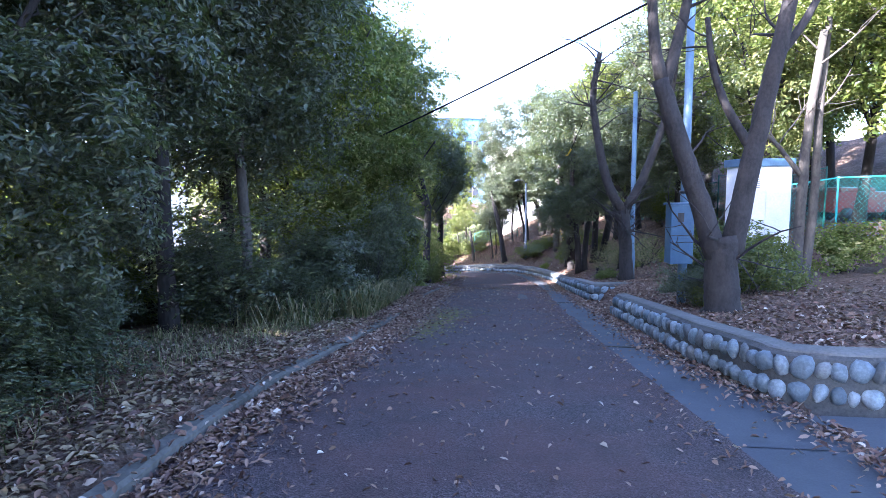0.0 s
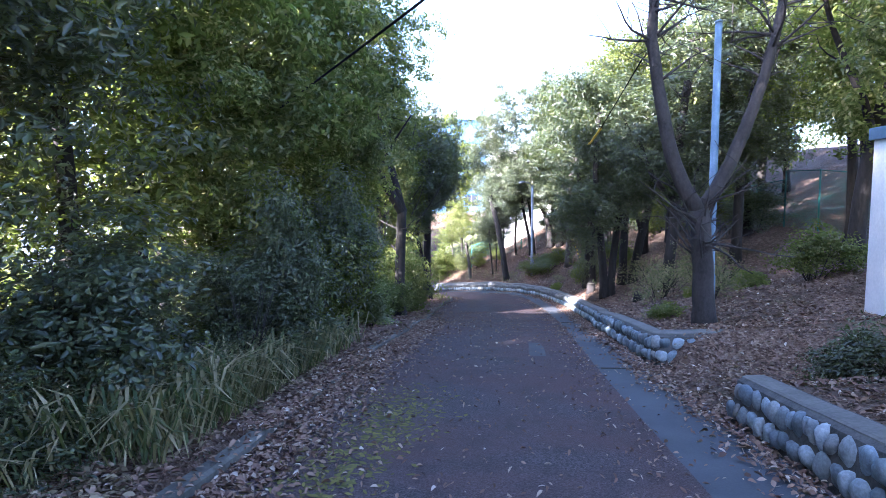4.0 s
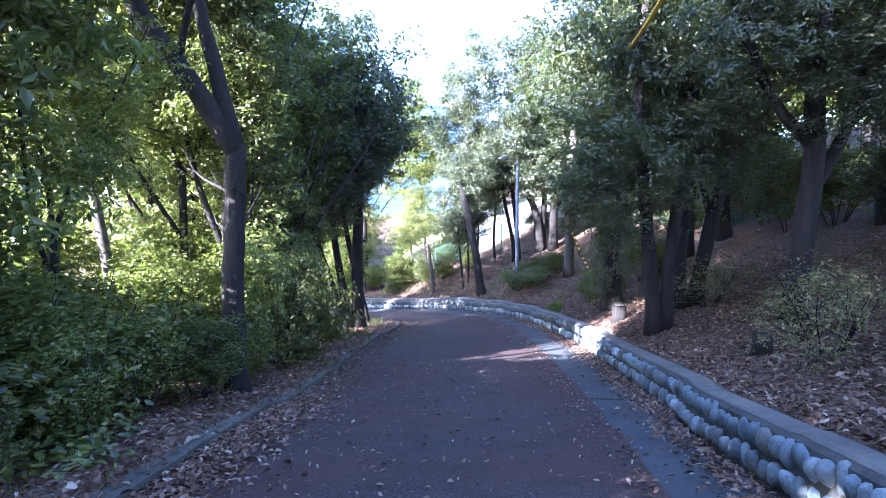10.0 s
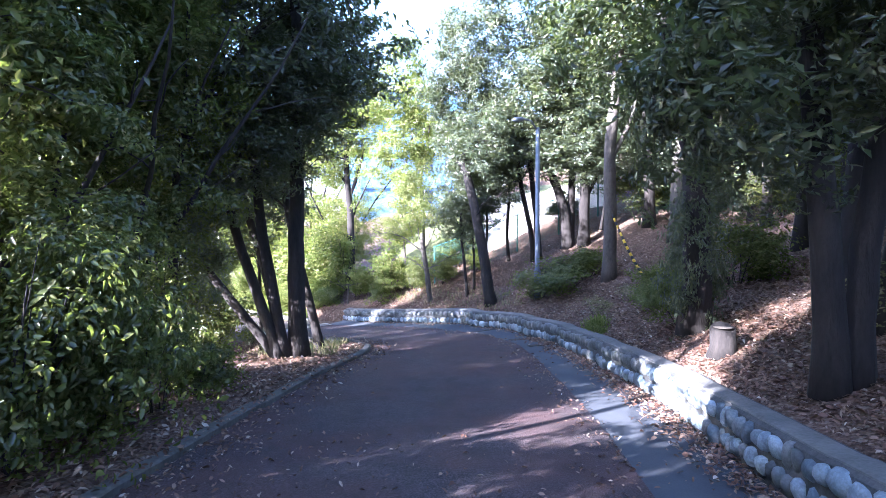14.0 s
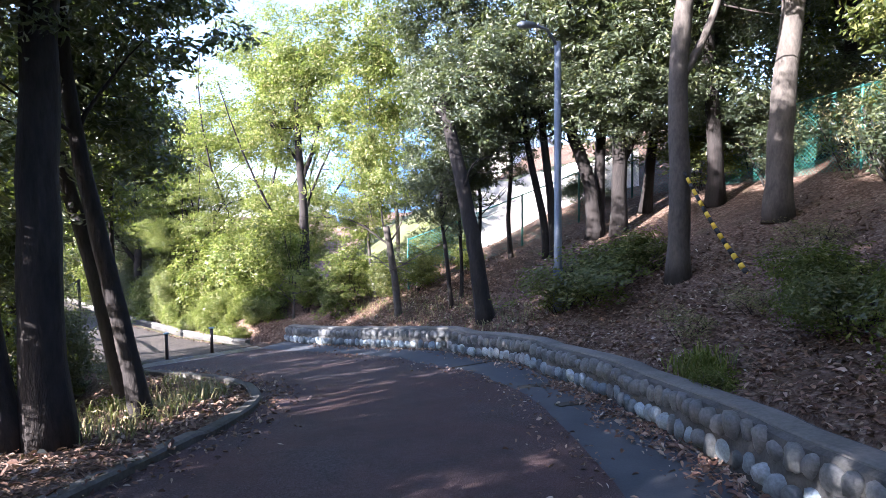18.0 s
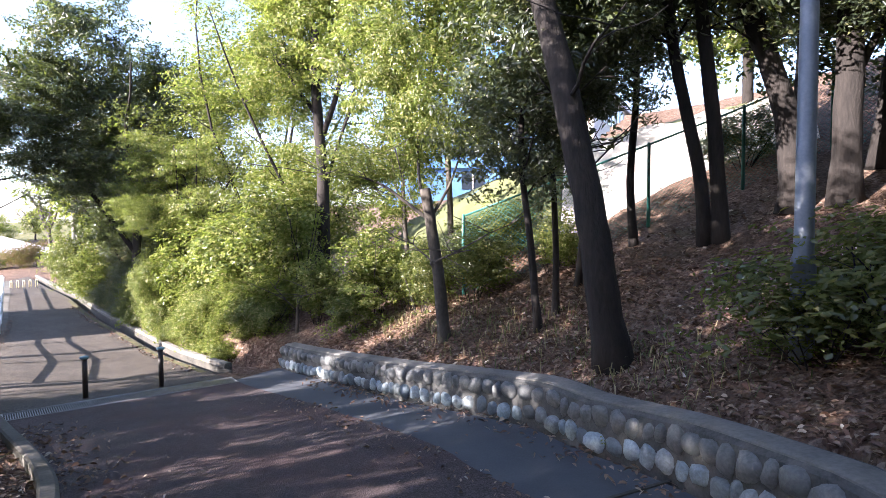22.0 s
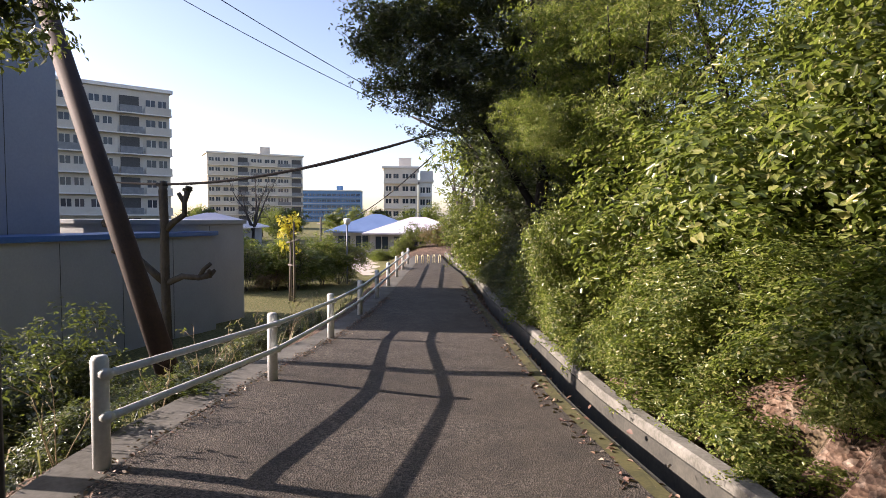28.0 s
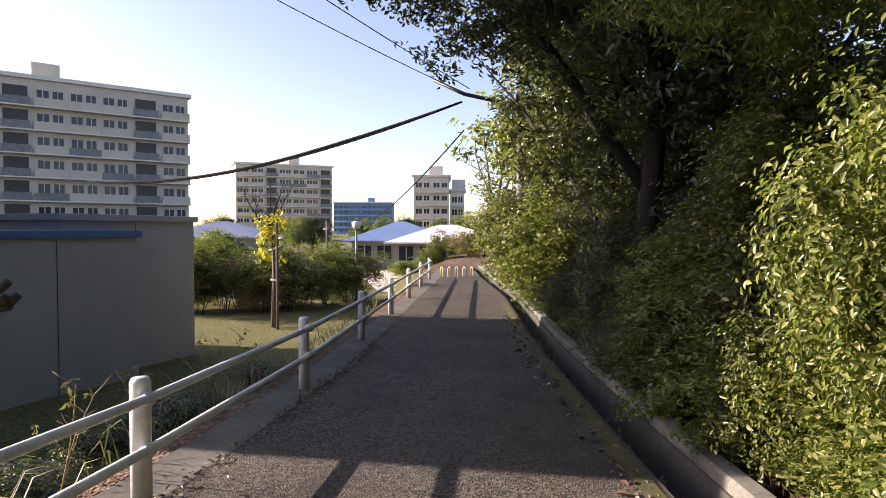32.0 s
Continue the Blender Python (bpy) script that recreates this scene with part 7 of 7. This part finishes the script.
def hip_roof(w, d, h, over, mat):
    bm = bmesh.new()
    a, b = w / 2 + over, d / 2 + over
    r = max(a - b, 0.4)
    lo = [bm.verts.new(p) for p in ((-a, -b, 0), (a, -b, 0), (a, b, 0), (-a, b, 0))]
    lo2 = [bm.verts.new(p) for p in ((-a, -b, 0.12), (a, -b, 0.12), (a, b, 0.12), (-a, b, 0.12))]
    e = [bm.verts.new((-r, 0, h)), bm.verts.new((r, 0, h))]
    bm.faces.new(lo[::-1])
    for i in range(4):
        bm.faces.new((lo[i], lo[(i + 1) % 4], lo2[(i + 1) % 4], lo2[i]))
    bm.faces.new((lo2[0], lo2[1], e[1], e[0]))
    bm.faces.new((lo2[1], lo2[2], e[1]))
    bm.faces.new((lo2[2], lo2[3], e[0], e[1]))
    bm.faces.new((lo2[3], lo2[0], e[0]))
    return bm, mat


def low_house(f, l, w, d, wall_h, roof_h, mat, label, rot=45):
    x, y = ahead(f, l)
    t = empty("house", (x, y, LAWN_Z))
    t.rotation_euler = (0, 0, radians(rot))
    tagged(t, label, "house")
    part("wall", (box_bm(w, d, wall_h, 0.02), HOUSE_WALL), t)
    part("roof", hip_roof(w, d, roof_h, 0.7, mat), t, "", (0, 0, wall_h))
    for i in range(int(w / 1.6)):
        wd = part("window", (box_bm(1.1, 0.06, 1.1, 0.01, (-w / 2 + 1.0 + 1.6 * i, -d / 2 - 0.02, 0.8)), GLASS), t)
        part("window_frame", (box_bm(0.05, 0.09, 1.15, 0.005, (-w / 2 + 1.0 + 1.6 * i, -d / 2 - 0.03, 0.78)), SLAB), wd)
    return t


low_house(52, 3.6, 7.5, 7, 2.2, 1.7, ROOF_BLUE, "low community house with a blue-grey hipped roof")
low_house(50, -0.4, 8.5, 7, 2.1, 1.5, ROOF_PALE, "low community house with a pale lilac hipped roof")
low_house(60, 22, 9, 8, 2.4, 1.6, ROOF_PALE, "low house with a pale roof behind the shrubs")


def apartment(f, l, w, d, floors, rot, wall_mat, label, z0, bays, style="block", fh=2.8):
    """A block of flats: wall, roof, and for each floor its slab, windows and balconies."""
    x, y = ahead(f, l)
    t = empty("apartment_block", (x, y, z0))
    t.rotation_euler = (0, 0, radians(rot))
    tagged(t, label, "building")
    h = floors * fh + 1.0
    part("wall", (box_bm(w, d, h, 0.03, (0, d / 2, 0)), wall_mat), t)
    part("roof", (box_bm(w + 0.8, d + 0.8, 0.5, 0.05, (0, d / 2, h)), SLAB), t)
    part("lift_housing", (box_bm(3.0, 4, 2.4, 0.05, (w * 0.12, d / 2, h + 0.5)), wall_mat), t)
    bw = w / bays
    r2 = random.Random(bays * 7 + floors)
    pane, fr, rl, dk = {}, {}, {}, {}

    def shared(store, key, sx, sy, sz, mat):
        if key not in store:
            me = bpy.data.meshes.new(key)
            bm = box_bm(sx, sy, sz, 0)
            bm.to_mesh(me)
            bm.free()
            me.materials.append(mat)
            store[key] = me
        return store[key]

    for k in range(floors):
        z = 0.6 + k * fh
        part("slab", (box_bm(w + 0.1, 1.1, 0.16, 0, (0, -0.5, z - 0.2)), SLAB), t)
        for b in range(bays):
            cx = -w / 2 + bw * (b + 0.5)
            if style == "block" and b % 4 == 2:     # open stair bay: a flat dark panel stands for its shade
                part("stairwell", shared(dk, "stairwell", bw * 0.7, 0.08, fh - 0.5, DARK_METAL), t, "", (cx, -0.03, z))
                part("railing", shared(rl, "railing", bw * 0.8, 0.06, 0.95, RAILING), t, "", (cx, -1.0, z - 0.05))
                continue
            part("window", shared(pane, "window", bw * 0.34, 0.07, 1.25, GLASS), t, "", (cx - bw * 0.22, -0.02, z + 0.75))
            part("window_frame", shared(fr, "window_frame", 0.08, 0.12, 1.3, SLAB), t, "", (cx - bw * 0.22, -0.03, z + 0.73))
            part("window", shared(pane, "window2", bw * 0.30, 0.07, 1.25, GLASS), t, "", (cx + bw * 0.22, -0.02, z + 0.75))
            part("window_frame", shared(fr, "window_frame", 0.08, 0.12, 1.3, SLAB), t, "", (cx + bw * 0.22, -0.03, z + 0.73))
            if style == "block" and (r2.random() < 0.8 or b == bays - 1):
                part("balcony", shared(rl, "balcony", bw * (0.99 if b < bays - 1 else 0.75), 0.10, 0.98, wall_mat), t, "", (cx, -0.98, z - 0.04))
            elif style == "block":
                part("railing", shared(rl, "open_railing", bw * 0.99, 0.05, 0.9, RAILING), t, "", (cx, -0.98, z - 0.04))
    return t


apartment(70.1, 51.75, 42, 11, 8, 81.8, BEIGE, "eight-storey beige apartment block with open stairs", -6.4, 12)
apartment(172, 45, 27, 12, 8, 70, BEIGE, "eight-storey grey-beige apartment block beyond the lawn", -6.0, 7)
apartment(300, 40, 29, 14, 5, 45, PALE_BLUE, "blue glazed office building far beyond the gardens", -3.0, 12, "office", 2.9)
apartment(130, 2.5, 7.6, 14, 5, 45, CREAM, "cream five-storey apartment block behind the low house", -4.5, 2)
apartment(134, -3.2, 3.0, 10, 4, 45, SLAB, "white stairwell block beside the cream flats", -4.5, 1, "office")


def blue_hall():
    t = empty("hall", (-4.2, 73.8, -1.0))
    t.rotation_euler = (0, 0, radians(14))
    tagged(t, "tall pale blue hall rising above the fence", "building")
    part("wall", (box_bm(10, 12, 13.6, 0.03, (5, 6, 0)), PALE_BLUE), t)
    part("roof", (box_bm(10.6, 12.6, 0.35, 0.03, (5, 6, 13.6)), SLAB), t)
    for k in range(4):
        part("ledge", (box_bm(10.1, 0.3, 0.16, 0.02, (5, -0.12, 2.9 * k + 2.3)), PALE_BLUE), t)
        for i in range(2):
            w = part("window", (box_bm(1.5, 0.06, 1.2, 0.01, (5.6 + 2.6 * i, -0.02, 2.9 * k + 0.9)), GLASS), t)
            part("window_frame", (box_bm(0.08, 0.1, 1.25, 0, (5.6 + 2.6 * i, -0.03, 2.9 * k + 0.88)), SLAB), w)
    part("balcony", (box_bm(1.6, 1.2, 2.6, 0.03, (-0.3, -0.4, 10.6)), PALE_BLUE), t)


blue_hall()
school = empty("school_block", (8.3, 69.2, -0.5))
school.rotation_euler = (0, 0, radians(69.2))
tagged(school, "long cream school block seen end-on beyond the fence", "building")
part("wall", (box_bm(34, 2.8, 8.8, 0.03, (17, 1.4, 0)), CREAM), school)
part("roof", (box_bm(34.6, 3.3, 0.35, 0.03, (17, 1.4, 8.8)), SLAB), school)
for k in range(3):
    for i in range(11):
        w = part("window", (box_bm(2.0, 0.06, 1.5, 0.01, (1.8 + 3.05 * i, -0.02, 3.05 * k + 1.0)), GLASS), school)
        part("window_frame", (box_bm(0.08, 0.1, 1.55, 0, (1.8 + 3.05 * i, -0.03, 3.05 * k + 0.98)), SLAB), w)

# ================= fallen leaves =================
LEAF_FALLEN = leaf_material("fallen leaf", [(0.0, (0.060, 0.026, 0.018)), (0.4, (0.145, 0.075, 0.048)), (0.8, (0.25, 0.16, 0.11)), (0.96, (0.36, 0.28, 0.21)), (1.0, (0.55, 0.48, 0.40))], 0.03, 0.6)


LEAF_STRAW = leaf_material("dead straw", [(0.0, (0.06, 0.040, 0.022)), (0.6, (0.16, 0.115, 0.062)), (1.0, (0.33, 0.26, 0.16))], 0.03, 0.7)


def fallen(name, seed, xy, base, size, label, mat=None, what="leaves", curl=1.0):
    """Curled dry leaves lying about, as one thing."""
    rng = np.random.default_rng(seed)
    xy = np.asarray(xy, float)
    n = len(xy)
    p = np.c_[xy, base(xy[:, 0], xy[:, 1]) + rng.uniform(0.004, 0.02, n)]
    a = rng.uniform(0, 6.28, n)
    tip = rng.normal(0, 0.3 * curl, n)
    d = np.stack([np.cos(a), np.sin(a), tip], 1)
    s = np.stack([-np.sin(a), np.cos(a), rng.normal(0, 0.5 * curl, n)], 1)
    ln = (size * rng.uniform(0.5, 1.3, n))[:, None]
    w = ln * rng.uniform(0.24, 0.46, n)[:, None]
    lift = np.array([[0, 0, 1.0]]) * ln * rng.uniform(0.02, 0.25, n)[:, None] * curl
    v = np.stack([p - d * ln / 2, p - d * ln * 0.15 + s * w / 2 + lift, p + d * ln * 0.22 + s * w * 0.42 + lift, p + d * ln / 2, p + d * ln * 0.22 - s * w * 0.42 + lift, p - d * ln * 0.15 - s * w / 2 + lift], 1).reshape(-1, 3)
    v[:, 2] += 0.004
    i = np.arange(n)[:, None] * 6
    f = np.concatenate([i + [0, 1, 2, 3], i + [0, 3, 4, 5]], 1).reshape(-1, 4)
    ob = new(name, quick_mesh(name, v, f, [mat or LEAF_FALLEN]))
    return tagged(ob, label, what, kind="stuff")


rng = np.random.default_rng(11)


def along(line, lo, hi, n, mean, sd, side=1.0):
    """Points scattered beside a line: mean and sd are metres to its right."""
    p = resample(line, 600)
    t = np.gradient(p, axis=0)
    t /= np.hypot(t[:, 0], t[:, 1])[:, None]
    i = rng.integers(int(600 * lo), int(600 * hi), n)
    o = mean + np.abs(rng.normal(0, sd, n)) * side
    q = p[i] + np.stack([t[i, 1], -t[i, 0]], 1) * o[:, None] + rng.normal(0, 0.05, (n, 2))
    return q


fallen("road_leaves", 1, np.concatenate([along(kerb_line, 0.08, 0.62, 20000, 0.03, 0.30), along(kerb_line, 0.62, 0.98, 1500, 0.03, 0.3)]), road_z, 0.062, "dry brown leaves drifted against the kerb")
mixed = np.concatenate([along(kerb_line, 0.06, 0.7, 4600, 0.2, 1.9), along(asph_line, 0.1, 0.95, 2200, 0.0, 0.25, -1.0)])
fallen("lane_leaves", 2, mixed, road_z, 0.052, "scattered pale dry leaves on the lane")
fallen("gutter_leaves", 3, np.concatenate([along(gut_out, 0.2, 0.8, 8500, -0.02, 0.2, -1.0), along(gut_out, 0.8, 0.97, 500, -0.02, 0.2, -1.0), np.c_[rng.uniform(3.3, 6.6, 3600), rng.uniform(12.0, 15.8, 3600)]]), lambda x, y: np.maximum(road_z(x, y), np.where(x > 3.4, land_z(x, y), -99)) + 0.005, 0.066, "brown leaves heaped at the foot of the stone wall")
verge = along(kerb_line, 0.05, 0.98, 26000, -0.18, 1.3, -1.0)
straw = along(kerb_line, 0.2, 0.46, 9000, -0.3, 1.1, -1.0)
fallen("verge_straw", 10, straw, land_z, 0.085, "dead straw and bamboo leaves lying on the verge", LEAF_STRAW, "straw", 0.8)
fallen("verge_leaves", 4, verge, land_z, 0.07, "thick carpet of dry leaves on the verge")
bk = np.concatenate([along(wall_a, 0.3, 1.0, 5000, 0.5, 1.9), along(wall_b, 0.06, 0.98, 40000, 0.5, 2.4)])
fallen("bank_leaves", 5, bk, land_z, 0.07, "thick carpet of brown leaves on the bank")
fallen("drain_leaves", 6, np.concatenate([along(pr, 0.05, 0.5, 500, -0.3, 0.15), along(wk, 0.02, 0.4, 900, 0.2, 0.5)]), lambda x, y: np.maximum(land_z(x, y), road_z(x, y) - 0.02) + 0.005, 0.07, "dry leaves along the drain")
moss_at = np.concatenate([np.c_[rng.normal(cx, 0.22, n), rng.normal(cy, 0.5, n)] for cx, cy, n in ((-0.25, 10.6, 420), (0.05, 11.9, 420), (0.3, 12.9, 220), (-0.3, 13.4, 150), (-0.35, 9.4, 260))])
fallen("lane_moss", 7, moss_at, lambda x, y: road_z(x, y) - 0.012, 0.075, "thin yellow-green moss flecks on the worn lane", leaf_material("lane moss", [(0.0, (0.06, 0.062, 0.014)), (1.0, (0.19, 0.165, 0.04))], 0.0, 0.9), "moss", 0.1)
kerb_cover = np.concatenate([along(kerb_line, 0.385, 0.47, 2200, 0.05, 0.13, -1.0), along(kerb_line, 0.15, 0.8, 1500, 0.02, 0.1, -1.0)])
fallen("kerb_leaves", 9, kerb_cover, lambda x, y: road_z(x, y) + 0.085, 0.066, "dry leaves spilling over the low kerb")
fallen("path_debris", 12, along(pl, 0.0, 0.45, 1500, -0.02, 0.05), path_z, 0.035, "dry crumbs of leaves in the joint of the footpath edge")
